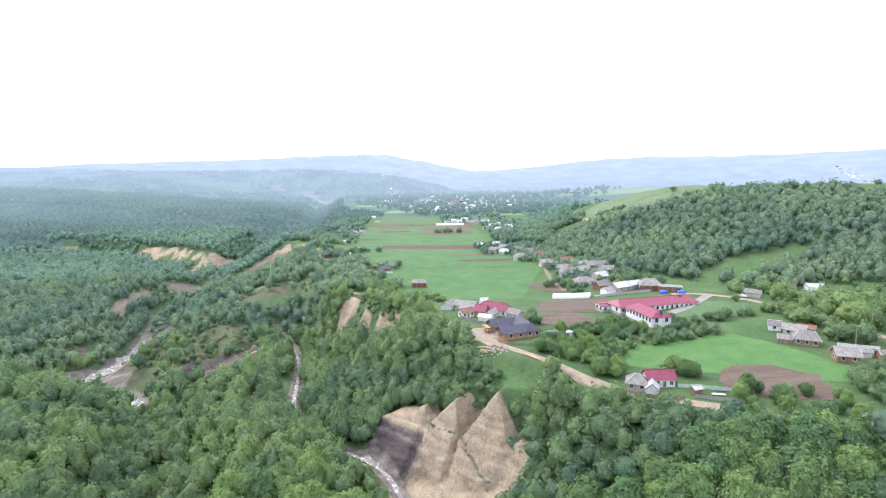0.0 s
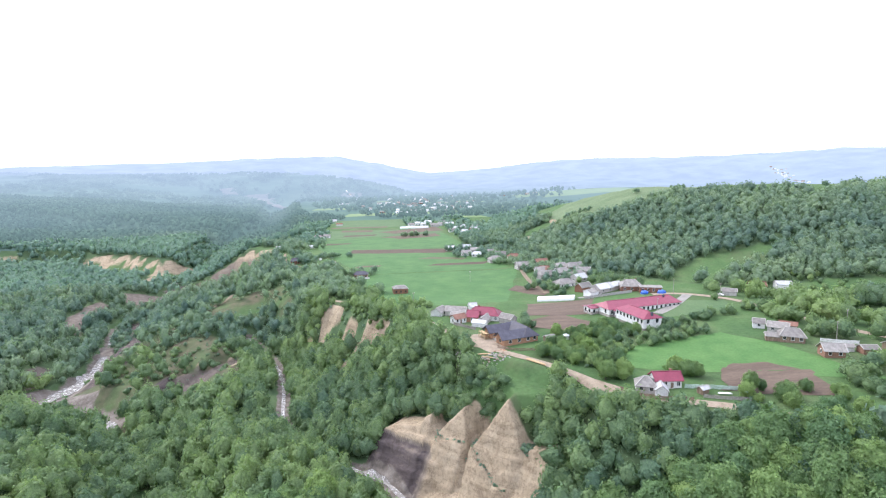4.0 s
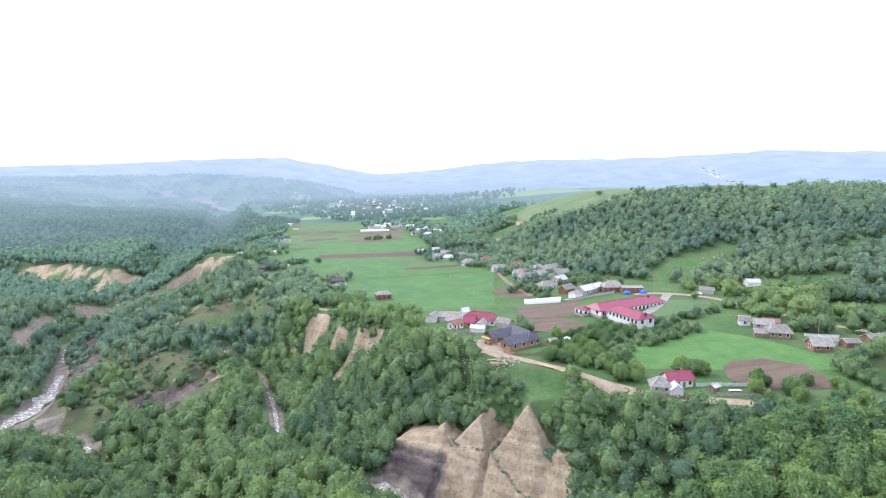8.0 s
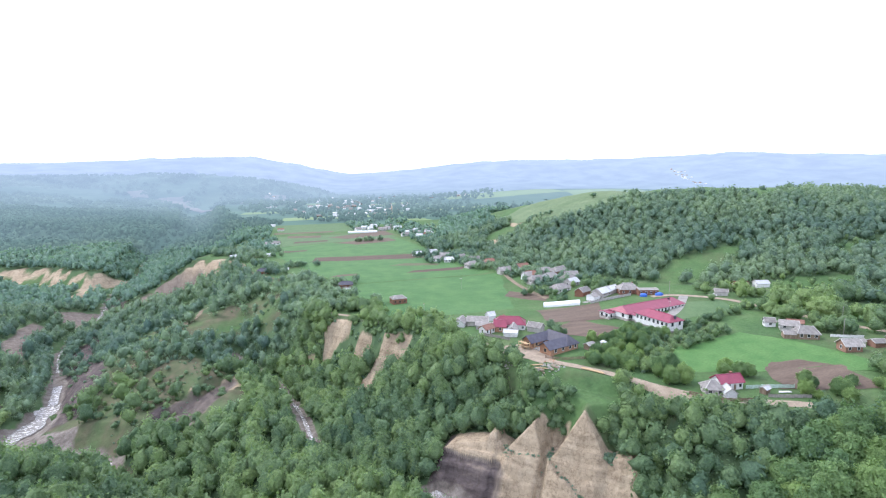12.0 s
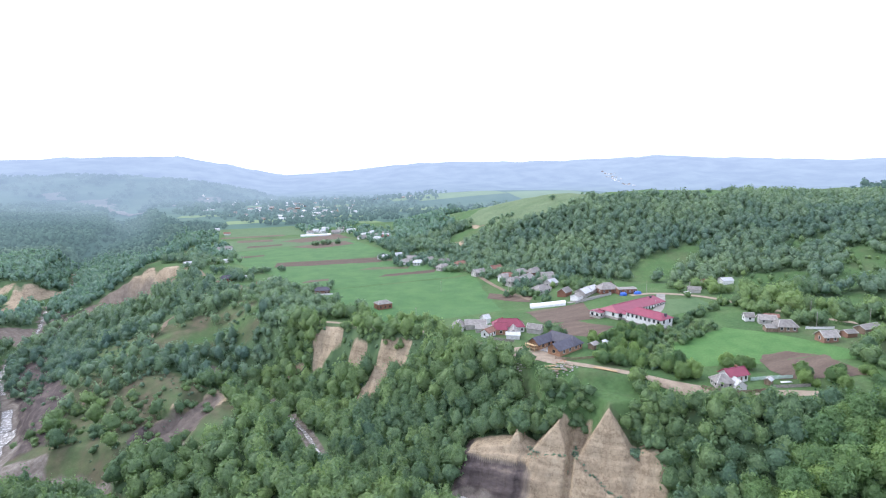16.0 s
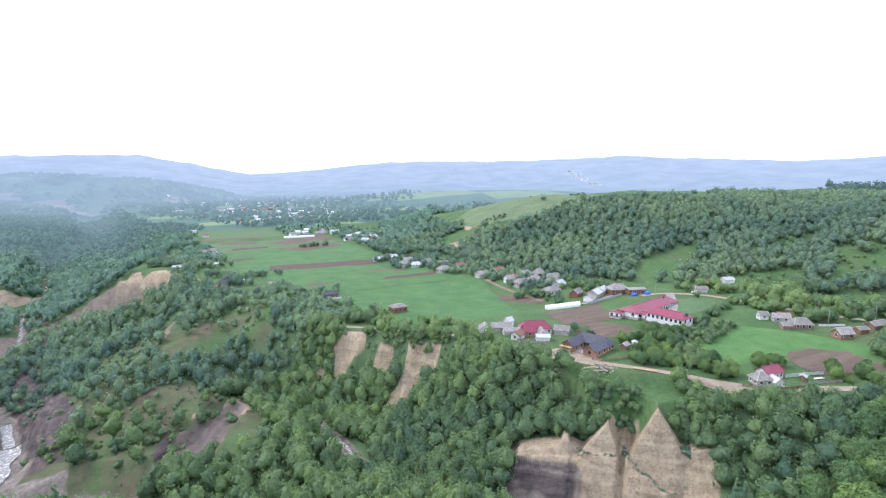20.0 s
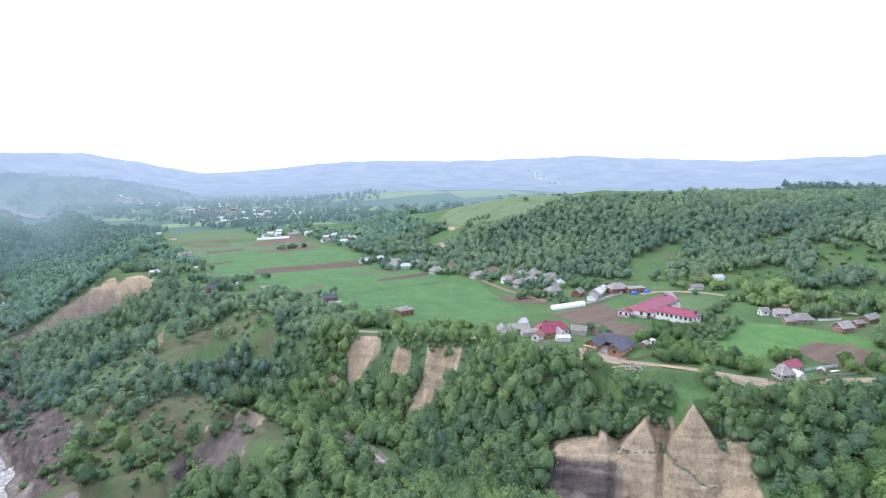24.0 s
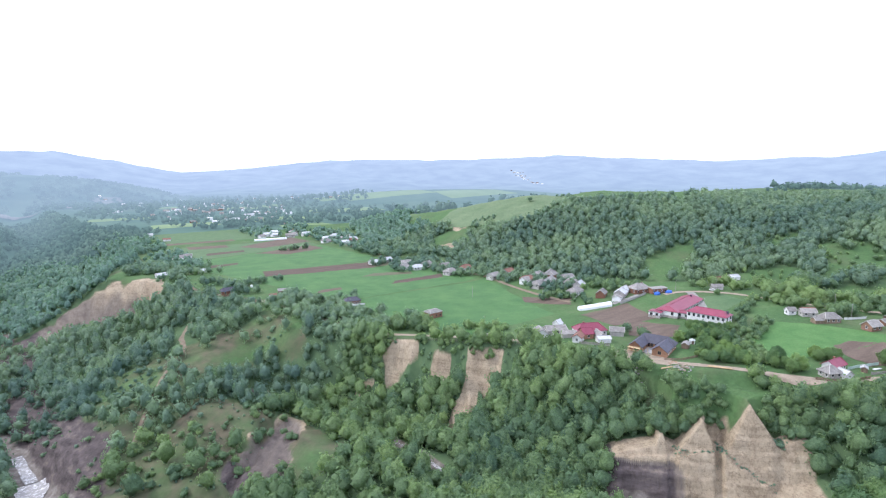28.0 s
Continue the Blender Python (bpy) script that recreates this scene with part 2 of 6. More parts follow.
    shale_top = -29.5 + 0.8 * fbm(cs, cd * 0.2, 9, 2, 55)
    front = np.where((front < shale_top) & (cs > 21), np.minimum(front + 2.6 * step(21, 25, cs), shale_top), front)
    front = front + 0.6 * np.sin(1.35 * front + 1.6 * fbm(cs, cd, 9, 2, 69)) * step(0.5, 3, cd)
    rough = step(-3, -9, cs) + 0.35
    front = front - (0.35 + 0.9 * rough) * np.abs(fbm(cs, cd * 0.12, 2.6, 3, 66)) * step(0, 3, cd) + 0.4 * fbm(x, y, 2.0, 3, 67)
    front = front - 1.3 * np.abs(fbm(cs, cd * 0.15, 4.5, 3, 57)) * step(-26, -30, front) * step(24, 18, cs)
    # loose blocks fill the notch between the peaks
    front = front + (1.5 * np.maximum(fbm(x, y, 1.9, 2, 70), 0) - 0.5) * step(7, 9, cs) * step(15.5, 13.5, cs) * step(-14, -18, front)
    bluff = np.maximum(np.minimum(top1, front), zw + 0.48 * gone * step(0, 3, gone))
    face1 = step(-34, -22, cs) * step(62, 48, cs) * step(-22, -16, cd) * step(34, 24, cd)
    ground = ground * (1 - face1) + bluff * face1
    # west of the river
    d = np.maximum(d_riv - half_riv - 1, 0)
    west = z_riv + np.minimum(1.3 * d, 3 + (10 - 6.5 * step(500, 590, y)) * step(6 + 8 * fbm(x, y, 70, 2, 40), 26 + 8 * fbm(x, y, 70, 2, 40), d))
    west = west + 0.03 * np.minimum(d, 2500) + 5 * fbm(x, y, 80, 4, 42) * step(20, 120, d)
    west = west + np.where(side_scarp > 0, 15 * step(1060, 860, y) * step(0, 12, d_scarp - 3.5 * np.abs(fbm(s_scarp, d_scarp * 0.3, 9, 3, 54))) + 0.016 * np.minimum(d_scarp, 1500), 0) * step(4, 26, d)
    west = west - 5.5 * step(30, 120, d) * step(530, 630, y) * step(1150, 950, y)
    # a second, wooded step of the plain farther back
    d_rise, _, side_rise, _ = near(x + 20 * fbm(x, y, 110, 3, 7), y + 20 * fbm(x, y, 110, 3, 8), RISE)
    west = west + np.where(side_rise > 0, 17 * step(0, 34, d_rise) * step(620, 120, d_rise), 0) * step(4, 40, d)
    hill_w = 56 * np.exp(-(((x + 1000) / np.where(x < -1000, 1800, 900)) ** 2 + ((y - 2350) / 560) ** 2)) * (1 + 0.2 * fbm(x, y, 400, 3, 44)) * step(40, 700, d)
    west = west + hill_w + 8 * fbm(x, y, 260, 3, 43) * step(150, 600, d)
    ground = np.where((side_riv > 0), west, ground)
    ground = ground + 26 * np.exp(-(((x - 620) / 300) ** 2 + ((y - 1720) / 190) ** 2)) + 34 * np.exp(-(((x - 1050) / 380) ** 2 + ((y - 1650) / 240) ** 2))
    ground = ground + 15 * np.exp(-(((x - 1060) / 420) ** 2 + ((y - 560) / 170) ** 2)) * (side_crest < 0)
    # the long ridge that closes the valley
    ridge = np.interp(x + 40 * fbm(x, y, 300, 2, 48), RIDGE_X, RIDGE_Z) * (1 + 0.04 * fbm(x, y, 160, 3, 49))
    swell = np.exp(-((y - 2480) / 430) ** 2)
    ground = np.maximum(ground, ridge * swell - 95 * (1 - swell) + 9 * fbm(x, y, 210, 4, 47) * step(0.1, 0.6, swell) * (1 - swell))
    # far ground and mountains
    r, b = np.hypot(x, y), np.degrees(np.arctan2(x, y))
    top = np.interp(b, BEARING, SKYLINE) * (1 + 0.05 * fbm(b * 40, r * 0.15, 60, 4, 50))
    ring = step(2700, 4450, r) ** 1.3
    ground = ground * (1 - ring) + top * ring + 26 * fbm(x, y, 420, 4, 51) * step(2500, 3300, r) * (1 - ring * ring)
    return dict(z=ground, d_rim=d_rim, side_rim=side_rim, s_rim=s_rim, d_riv=d_riv, side_riv=side_riv, d_str=d_str, d_foot=d_foot, side_foot=side_foot,
                d_crest=d_crest, side_crest=side_crest, d_spur=d_spur, d_scarp=d_scarp, side_scarp=side_scarp, s_scarp=s_scarp, s_riv=s_riv,
                d_horn=d_horn, side_horn=side_horn, face1=face1, cs=cs, cd=cd, gone=gone, face2=face2, face3=face3, r=r, gully=gully, z_riv=z_riv, half_riv=half_riv)


def ground_at(x, y):
    return float(land(np.array([x]), np.array([y]))["z"][0])

# ---- materials ----
def shade(name, rough=0.85, metal=0.0, spec=0.3):
    m = bpy.data.materials.new(name)
    m.use_nodes = True
    b = m.node_tree.nodes["Principled BSDF"]
    b.inputs["Roughness"].default_value, b.inputs["Metallic"].default_value = rough, metal
    b.inputs["Specular IOR Level"].default_value = spec
    return m, m.node_tree.nodes, m.node_tree.links, b


def ramp(n, stops):
    r = n.new("ShaderNodeValToRGB")
    e = r.color_ramp.elements
    while len(e) < len(stops):
        e.new(0.5)
    for k, (at, c) in zip(e, stops):
        k.position, k.color = at, (*c, 1)
    return r


def tex(n, l, size, detail=5.0, stretch=(1, 1, 1), rough=0.6, coord="Object"):
    """Noise whose largest lumps are about size metres."""
    c = n.new("ShaderNodeTexCoord")
    mp = n.new("ShaderNodeMapping")
    mp.inputs["Scale"].default_value = [k / size for k in stretch]
    t = n.new("ShaderNodeTexNoise")
    t.inputs["Scale"].default_value, t.inputs["Detail"].default_value, t.inputs["Roughness"].default_value = 1.0, detail, rough
    l.new(c.outputs[coord], mp.inputs["Vector"])
    l.new(mp.outputs["Vector"], t.inputs["Vector"])
    return t.outputs["Fac"]


def blend(n, l, a, b, fac, kind="MIX"):
    m = n.new("ShaderNodeMix")
    m.data_type, m.blend_type = "RGBA", kind
    for s, v in (("A", a), ("B", b), ("Factor", fac)):
        if isinstance(v, bpy.types.NodeSocket):
            l.new(v, m.inputs[s])
        elif s == "Factor":
            m.inputs[s].default_value = v
        else:
            m.inputs[s].default_value = (*v, 1)
    return m.outputs["Result"]


def math_node(n, l, kind, *values):
    m = n.new("ShaderNodeMath")
    m.operation = kind
    for k, v in enumerate(values):
        if isinstance(v, bpy.types.NodeSocket):
            l.new(v, m.inputs[k])
        else:
            m.inputs[k].default_value = v
    return m.outputs["Value"]


def relief(n, l, b, height, strength=0.4, distance=0.1):
    k = n.new("ShaderNodeBump")
    k.inputs["Strength"].default_value, k.inputs["Distance"].default_value = strength, distance
    l.new(height, k.inputs["Height"])
    l.new(k.outputs["Normal"], b.inputs["Normal"])


def mottled(name, dark, light, size=1.0, rough=0.85, stretch=(1, 1, 1), bump=0.3, depth=0.05, grain=0.15, metal=0.0, vary=0.0, spec=0.3):
    """A surface of two colours in lumps of that size, with a fine grain, relief, and a shift of tone from object to object."""
    m, n, l, b = shade(name, rough, metal, spec)
    big = tex(n, l, size, 6, stretch)
    r = ramp(n, [(0.3, dark), (0.7, light)])
    l.new(big, r.inputs["Fac"])
    fine = tex(n, l, grain, 4, stretch)
    g = ramp(n, [(0.25, (0.72, 0.72, 0.72)), (0.75, (1.1, 1.1, 1.1))])
    l.new(fine, g.inputs["Fac"])
    col = blend(n, l, r.outputs["Color"], g.outputs["Color"], 1.0, "MULTIPLY")
    if vary:
        info = n.new("ShaderNodeObjectInfo")
        v = ramp(n, [(0.0, (1 - vary,) * 3), (1.0, (1 + vary,) * 3)])
        l.new(info.outputs["Random"], v.inputs["Fac"])
        col = blend(n, l, col, v.outputs["Color"], 1.0, "MULTIPLY")
    l.new(col, b.inputs["Base Color"])
    if bump:
        relief(n, l, b, fine, bump, depth)
    return m


def ground_material():
    """Meadow, woodland floor, clay, dark shale and river gravel, by the attribute "cover"."""
    m, n, l, b = shade("ground_cover", 0.95, 0, 0.1)
    at = n.new("ShaderNodeAttribute")
    at.attribute_name = "cover"
    sep = n.new("ShaderNodeSeparateColor")
    l.new(at.outputs["Color"], sep.inputs["Color"])
    at2 = n.new("ShaderNodeAttribute")
    at2.attribute_name = "worn"
    edge = tex(n, l, 5, 6)

    def mask(v, soft=0.25):
        k = math_node(n, l, "ADD", v, math_node(n, l, "MULTIPLY", math_node(n, l, "SUBTRACT", edge, 0.5), 0.7))
        r = n.new("ShaderNodeMapRange")
        r.inputs["From Min"].default_value, r.inputs["From Max"].default_value = 0.5 - soft, 0.5 + soft
        l.new(k, r.inputs["Value"])
        return r.outputs["Result"]
    # meadow
    g1 = ramp(n, [(0.3, (0.062, 0.116, 0.050)), (0.5, (0.084, 0.150, 0.060)), (0.7, (0.124, 0.176, 0.082))])
    l.new(tex(n, l, 30, 8), g1.inputs["Fac"])
    g2 = ramp(n, [(0.2, (0.7, 0.7, 0.7)), (0.8, (1.2, 1.2, 1.15))])
    l.new(tex(n, l, 1.6, 5), g2.inputs["Fac"])
    grass = blend(n, l, g1.outputs["Color"], g2.outputs["Color"], 1.0, "MULTIPLY")
    # grass worn to earth
    dry = ramp(n, [(0.3, (0.070, 0.080, 0.046)), (0.7, (0.145, 0.122, 0.085))])
    l.new(tex(n, l, 6, 7), dry.inputs["Fac"])
    grass = blend(n, l, grass, dry.outputs["Color"], mask(at2.outputs["Fac"], 0.35))
    # woodland floor
    w = ramp(n, [(0.3, (0.066, 0.112, 0.058)), (0.7, (0.112, 0.166, 0.080))])
    l.new(tex(n, l, 9, 8), w.inputs["Fac"])
    col = blend(n, l, grass, w.outputs["Color"], mask(sep.outputs["Blue"]))
    # clay, in beds and washed streaks
    c1 = ramp(n, [(0.25, (0.272, 0.216, 0.154)), (0.5, (0.376, 0.304, 0.216)), (0.75, (0.448, 0.374, 0.276))])
    l.new(tex(n, l, 7, 8, (1, 1, 0.45)), c1.inputs["Fac"])
    beds = ramp(n, [(0.35, (0.62, 0.6, 0.58)), (0.5, (1, 1, 1)), (0.8, (1.06, 1.04, 1.0))])
    l.new(tex(n, l, 2.6, 5, (0.10, 0.10, 1.0)), beds.inputs["Fac"])
    clay = blend(n, l, c1.outputs["Color"], beds.outputs["Color"], 0.5, "MULTIPLY")
    streak = ramp(n, [(0.35, (0.66, 0.63, 0.6)), (0.55, (1.02, 1.02, 1.02))])
    l.new(tex(n, l, 1.3, 4, (1, 1, 0.12)), streak.inputs["Fac"])
    clay = blend(n, l, clay, streak.outputs["Color"], 0.35, "MULTIPLY")
    chip = ramp(n, [(0.38, (0.60, 0.57, 0.54)), (0.47, (0.94, 0.93, 0.92)), (0.54, (1.02, 1.02, 1.02)), (0.62, (1.20, 1.18, 1.15))])
    l.new(tex(n, l, 0.8, 8, (1, 1, 0.55), 0.75), chip.inputs["Fac"])
    clay = blend(n, l, clay, chip.outputs["Color"], 0.5, "MULTIPLY")
    thin = ramp(n, [(0.40, (0.74, 0.72, 0.70)), (0.47, (1, 1, 1)), (0.58, (1, 1, 1)), (0.64, (1.12, 1.11, 1.08))])
    l.new(tex(n, l, 0.8, 4, (0.07, 0.07, 1.0)), thin.inputs["Fac"])
    clay = blend(n, l, clay, thin.outputs["Color"], 0.3, "MULTIPLY")
    crack = ramp(n, [(0.0, (0.45, 0.42, 0.40)), (0.014, (0.75, 0.73, 0.72)), (0.035, (1, 1, 1))])
    l.new(math_node(n, l, "ABSOLUTE", math_node(n, l, "SUBTRACT", tex(n, l, 5.5, 7, (0.8, 0.8, 1.0), 0.62), 0.5)), crack.inputs["Fac"])
    clay = blend(n, l, clay, crack.outputs["Color"], 0.42, "MULTIPLY")
    sh = ramp(n, [(0.3, (0.055, 0.045, 0.045)), (0.55, (0.115, 0.095, 0.092)), (0.78, (0.22, 0.18, 0.15))])
    l.new(tex(n, l, 2.2, 7, (0.25, 0.25, 1.0)), sh.inputs["Fac"])
    shale = blend(n, l, sh.outputs["Color"], streak.outputs["Color"], 0.6, "MULTIPLY")
    tl = ramp(n, [(0.3, (0.095, 0.078, 0.070)), (0.5, (0.165, 0.138, 0.118)), (0.72, (0.235, 0.20, 0.17))])
    l.new(tex(n, l, 3.2, 8, (1, 1, 0.35), 0.68), tl.inputs["Fac"])
    lay = n.new("ShaderNodeMapRange")
    lay.inputs["From Min"].default_value, lay.inputs["From Max"].default_value = 0.15, 0.45
    l.new(sep.outputs["Green"], lay.inputs["Value"])
    rock = blend(n, l, clay, tl.outputs["Color"], lay.outputs["Result"])
    deep = n.new("ShaderNodeMapRange")
    deep.inputs["From Min"].default_value, deep.inputs["From Max"].default_value = 0.66, 0.86
    l.new(sep.outputs["Green"], deep.inputs["Value"])
    rock = blend(n, l, rock, shale, deep.outputs["Result"])
    col = blend(n, l, col, rock, mask(sep.outputs["Red"], 0.16))
    # gravel of the river bed
    gr = ramp(n, [(0.3, (0.10, 0.085, 0.075)), (0.5, (0.19, 0.165, 0.145)), (0.75, (0.33, 0.30, 0.27))])
    l.new(tex(n, l, 4, 9, (1, 1, 1), 0.7), gr.inputs["Fac"])
    col = blend(n, l, col, gr.outputs["Color"], mask(at.outputs["Alpha"], 0.2))
    l.new(col, b.inputs["Base Color"])
    relief(n, l, b, tex(n, l, 1.8, 10, rough=0.74), 0.9, 0.6)
    return m


def leaf_material(name, dark, light, own=True, spray=0.55):
    """Foliage: tone from tree to tree, from clump to clump, and light through the leaves."""
    m, n, l, b = shade(name, 0.6, 0, 0.25)
    if own:
        info = n.new("ShaderNodeObjectInfo")
        tone = info.outputs["Random"]
    else:
        at = n.new("ShaderNodeAttribute")
        at.attribute_name = "tone"
        tone = at.outputs["Fac"]
    isl = n.new("ShaderNodeNewGeometry")
    r = ramp(n, [(0.0, dark), (0.55, [0.5 * (p + q) for p, q in zip(dark, light)]), (1.0, light)])
    mixed = math_node(n, l, "ADD", math_node(n, l, "MULTIPLY", tone, 0.84), math_node(n, l, "MULTIPLY", isl.outputs["Random Per Island"], 0.16))
    l.new(mixed, r.inputs["Fac"])
    fine = tex(n, l, spray, 5, rough=0.75)
    k = ramp(n, [(0.37, (0.74, 0.77, 0.76)), (0.5, (1.0, 1.0, 1.0)), (0.63, (1.22, 1.21, 1.15))])
    l.new(fine, k.inputs["Fac"])
    leafy = blend(n, l, r.outputs["Color"], k.outputs["Color"], 1.0, "MULTIPLY")
    l.new(leafy, b.inputs["Base Color"])
    relief(n, l, b, fine, 1.0, spray * 0.6)
    tr = n.new("ShaderNodeBsdfTranslucent")
    l.new(blend(n, l, leafy, (1.2, 1.3, 0.8), 1.0, "MULTIPLY"), tr.inputs["Color"])
    ms = n.new("ShaderNodeMixShader")
    ms.inputs["Fac"].default_value = 0.35
    l.new(b.outputs["BSDF"], ms.inputs[1])
    l.new(tr.outputs["BSDF"], ms.inputs[2])
    l.new(ms.outputs["Shader"], n["Material Output"].inputs["Surface"])
    return m


def painted_haze_material(name, stops):
    """The far backdrop of hills and mountains: haze painted in as a glow, bluer and paler with each kilometre."""
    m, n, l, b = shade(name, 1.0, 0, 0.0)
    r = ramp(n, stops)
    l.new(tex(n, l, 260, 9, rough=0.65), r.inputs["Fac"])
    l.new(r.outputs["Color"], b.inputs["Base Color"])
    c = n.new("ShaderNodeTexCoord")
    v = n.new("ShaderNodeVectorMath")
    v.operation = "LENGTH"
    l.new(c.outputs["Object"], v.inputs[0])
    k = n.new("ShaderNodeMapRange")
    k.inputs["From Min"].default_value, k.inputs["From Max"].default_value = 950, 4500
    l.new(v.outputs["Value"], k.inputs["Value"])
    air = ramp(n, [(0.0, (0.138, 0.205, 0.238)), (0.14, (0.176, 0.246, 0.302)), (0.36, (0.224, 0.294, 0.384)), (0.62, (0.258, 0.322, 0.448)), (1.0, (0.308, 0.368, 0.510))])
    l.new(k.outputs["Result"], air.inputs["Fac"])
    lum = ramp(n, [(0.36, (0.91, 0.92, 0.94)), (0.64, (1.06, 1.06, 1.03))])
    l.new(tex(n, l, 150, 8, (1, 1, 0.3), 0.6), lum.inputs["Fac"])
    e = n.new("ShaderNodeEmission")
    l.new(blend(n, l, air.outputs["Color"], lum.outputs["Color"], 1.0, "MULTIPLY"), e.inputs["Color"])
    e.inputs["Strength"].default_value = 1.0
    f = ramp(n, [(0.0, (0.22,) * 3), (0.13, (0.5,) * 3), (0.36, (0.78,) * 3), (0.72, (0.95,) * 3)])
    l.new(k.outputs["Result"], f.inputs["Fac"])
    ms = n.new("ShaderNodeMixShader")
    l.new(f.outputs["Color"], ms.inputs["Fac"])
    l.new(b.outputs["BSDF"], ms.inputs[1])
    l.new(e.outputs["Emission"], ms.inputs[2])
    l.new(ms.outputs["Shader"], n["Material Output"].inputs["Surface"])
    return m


GROUND = ground_material()
# these glow blue with distance, in place of haze in the air
HAZE = painted_haze_material("painted_haze_distance", [(0.35, (0.065, 0.115, 0.090)), (0.5, (0.095, 0.155, 0.110)), (0.66, (0.14, 0.195, 0.13))])
HAZE_SCAR = painted_haze_material("painted_haze_landslip", [(0.35, (0.22, 0.185, 0.18)), (0.6, (0.32, 0.26, 0.25))])
HAZE_FIELD = painted_haze_material("painted_haze_fields", [(0.35, (0.20, 0.275, 0.11)), (0.6, (0.26, 0.33, 0.15))])
LEAF = leaf_material("foliage", (0.098, 0.182, 0.092), (0.236, 0.336, 0.118), True, 0.085)
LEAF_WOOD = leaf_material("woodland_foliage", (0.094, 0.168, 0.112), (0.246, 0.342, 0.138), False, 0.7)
# haze put into the leaf colour: bluer and paler for woods farther off
LEAF_TERRACE_HAZED = leaf_material("terrace_foliage_hazed", (0.102, 0.178, 0.152), (0.238, 0.332, 0.200), False, 0.7)
LEAF_FAR_HAZED = leaf_material("distant_foliage_hazed", (0.138, 0.232, 0.194), (0.212, 0.318, 0.246), False, 1.1)
LEAF_HILL_HAZED = leaf_material("hill_foliage_hazed", (0.112, 0.188, 0.154), (0.236, 0.324, 0.192), False, 1.2)
BARK = mottled("bark", (0.06, 0.045, 0.035), (0.16, 0.13, 0.10), 0.4, 0.95, (1, 1, 0.25))
GREEN = mottled("crop_green", (0.052, 0.130, 0.042), (0.090, 0.184, 0.058), 14, 0.9, grain=0.9, bump=0.4, depth=0.15)
GREEN_HAY = mottled("hay_green", (0.060, 0.150, 0.040), (0.102, 0.204, 0.060), 9, 0.9, grain=0.8, bump=0.4, depth=0.15)
GREEN_PALE = mottled("meadow_pale", (0.068, 0.130, 0.052), (0.108, 0.168, 0.074), 10, 0.9, grain=0.9, bump=0.4, depth=0.15)
PASTURE = mottled("hill_pasture", (0.105, 0.158, 0.078), (0.155, 0.205, 0.108), 16, 0.95, grain=2.0, bump=0.4, depth=0.2)
SOIL = mottled("ploughed_soil", (0.100, 0.072, 0.055), (0.160, 0.118, 0.090), 9, 0.95, (0.4, 1.6, 1), 0.5, 0.12, 0.7)
SOIL_PALE = mottled("overgrown_soil", (0.098, 0.108, 0.056), (0.140, 0.128, 0.082), 7, 0.95, (0.5, 1.4, 1), 0.5, 0.12, 0.7)
SOIL_DARK = mottled("damp_soil", (0.080, 0.055, 0.043), (0.130, 0.090, 0.070), 8, 0.95, (0.4, 1.6, 1), 0.5, 0.12, 0.7)
PATH = mottled("trodden_path", (0.17, 0.130, 0.092), (0.27, 0.215, 0.155), 3.0, 0.95, bump=0.4, depth=0.06, grain=0.35)
DIRT = mottled("dirt_road", (0.25, 0.195, 0.145), (0.39, 0.32, 0.245), 3.0, 0.95, bump=0.4, depth=0.06, grain=0.35)
ASPHALT = mottled("grey_road", (0.20, 0.19, 0.175), (0.33, 0.315, 0.29), 4.0, 0.9, bump=0.2, depth=0.03)
PLASTER = mottled("white_plaster", (0.66, 0.66, 0.65), (0.82, 0.82, 0.81), 2.5, 0.85, grain=0.4, bump=0.1, depth=0.02, vary=0.06)
PLASTER_GREY = mottled("weathered_plaster", (0.34, 0.32, 0.30), (0.52, 0.50, 0.47), 2.0, 0.9, grain=0.4, bump=0.1, depth=0.02, vary=0.12)
BRICK = mottled("brick_wall", (0.175, 0.082, 0.056), (0.28, 0.140, 0.095), 1.4, 0.9, (1, 1, 3), 0.3, 0.03, 0.3, vary=0.1)
BRICK_OLD = mottled("old_brick_wall", (0.215, 0.120, 0.086), (0.315, 0.185, 0.135), 1.2, 0.9, (1, 1, 3), 0.3, 0.03, 0.3, vary=0.08)
BRICK_ORANGE = mottled("new_brick", (0.30, 0.165, 0.100), (0.43, 0.255, 0.165), 1.4, 0.9, (1, 1, 3), 0.3, 0.03, 0.3)
ROOF_RED = mottled("maroon_metal_sheet", (0.205, 0.028, 0.058), (0.265, 0.044, 0.082), 3.0, 0.45, (1, 1, 1), 0.15, 0.03, 0.35, 0.0, 0.06, 0.5)
ROOF_GREY = mottled("weathered_slate_sheet", (0.19, 0.175, 0.165), (0.34, 0.32, 0.30), 1.6, 0.9, (1, 1, 1), 0.3, 0.04, 0.3, vary=0.2)
ROOF_DARK = mottled("dark_slate_roof", (0.060, 0.058, 0.078), (0.10, 0.098, 0.125), 2.0, 0.6, (1, 1, 1), 0.2, 0.03, 0.3, vary=0.1)
ROOF_TIN = mottled("zinc_sheet", (0.42, 0.43, 0.44), (0.62, 0.63, 0.64), 1.5, 0.45, (1, 1, 1), 0.2, 0.02, 0.3, 0.3, 0.1, 0.5)
ROOF_RUST = mottled("rusty_tile_roof", (0.185, 0.092, 0.072), (0.29, 0.165, 0.125), 1.2, 0.9, (1, 1, 1), 0.3, 0.04, 0.3, vary=0.15)
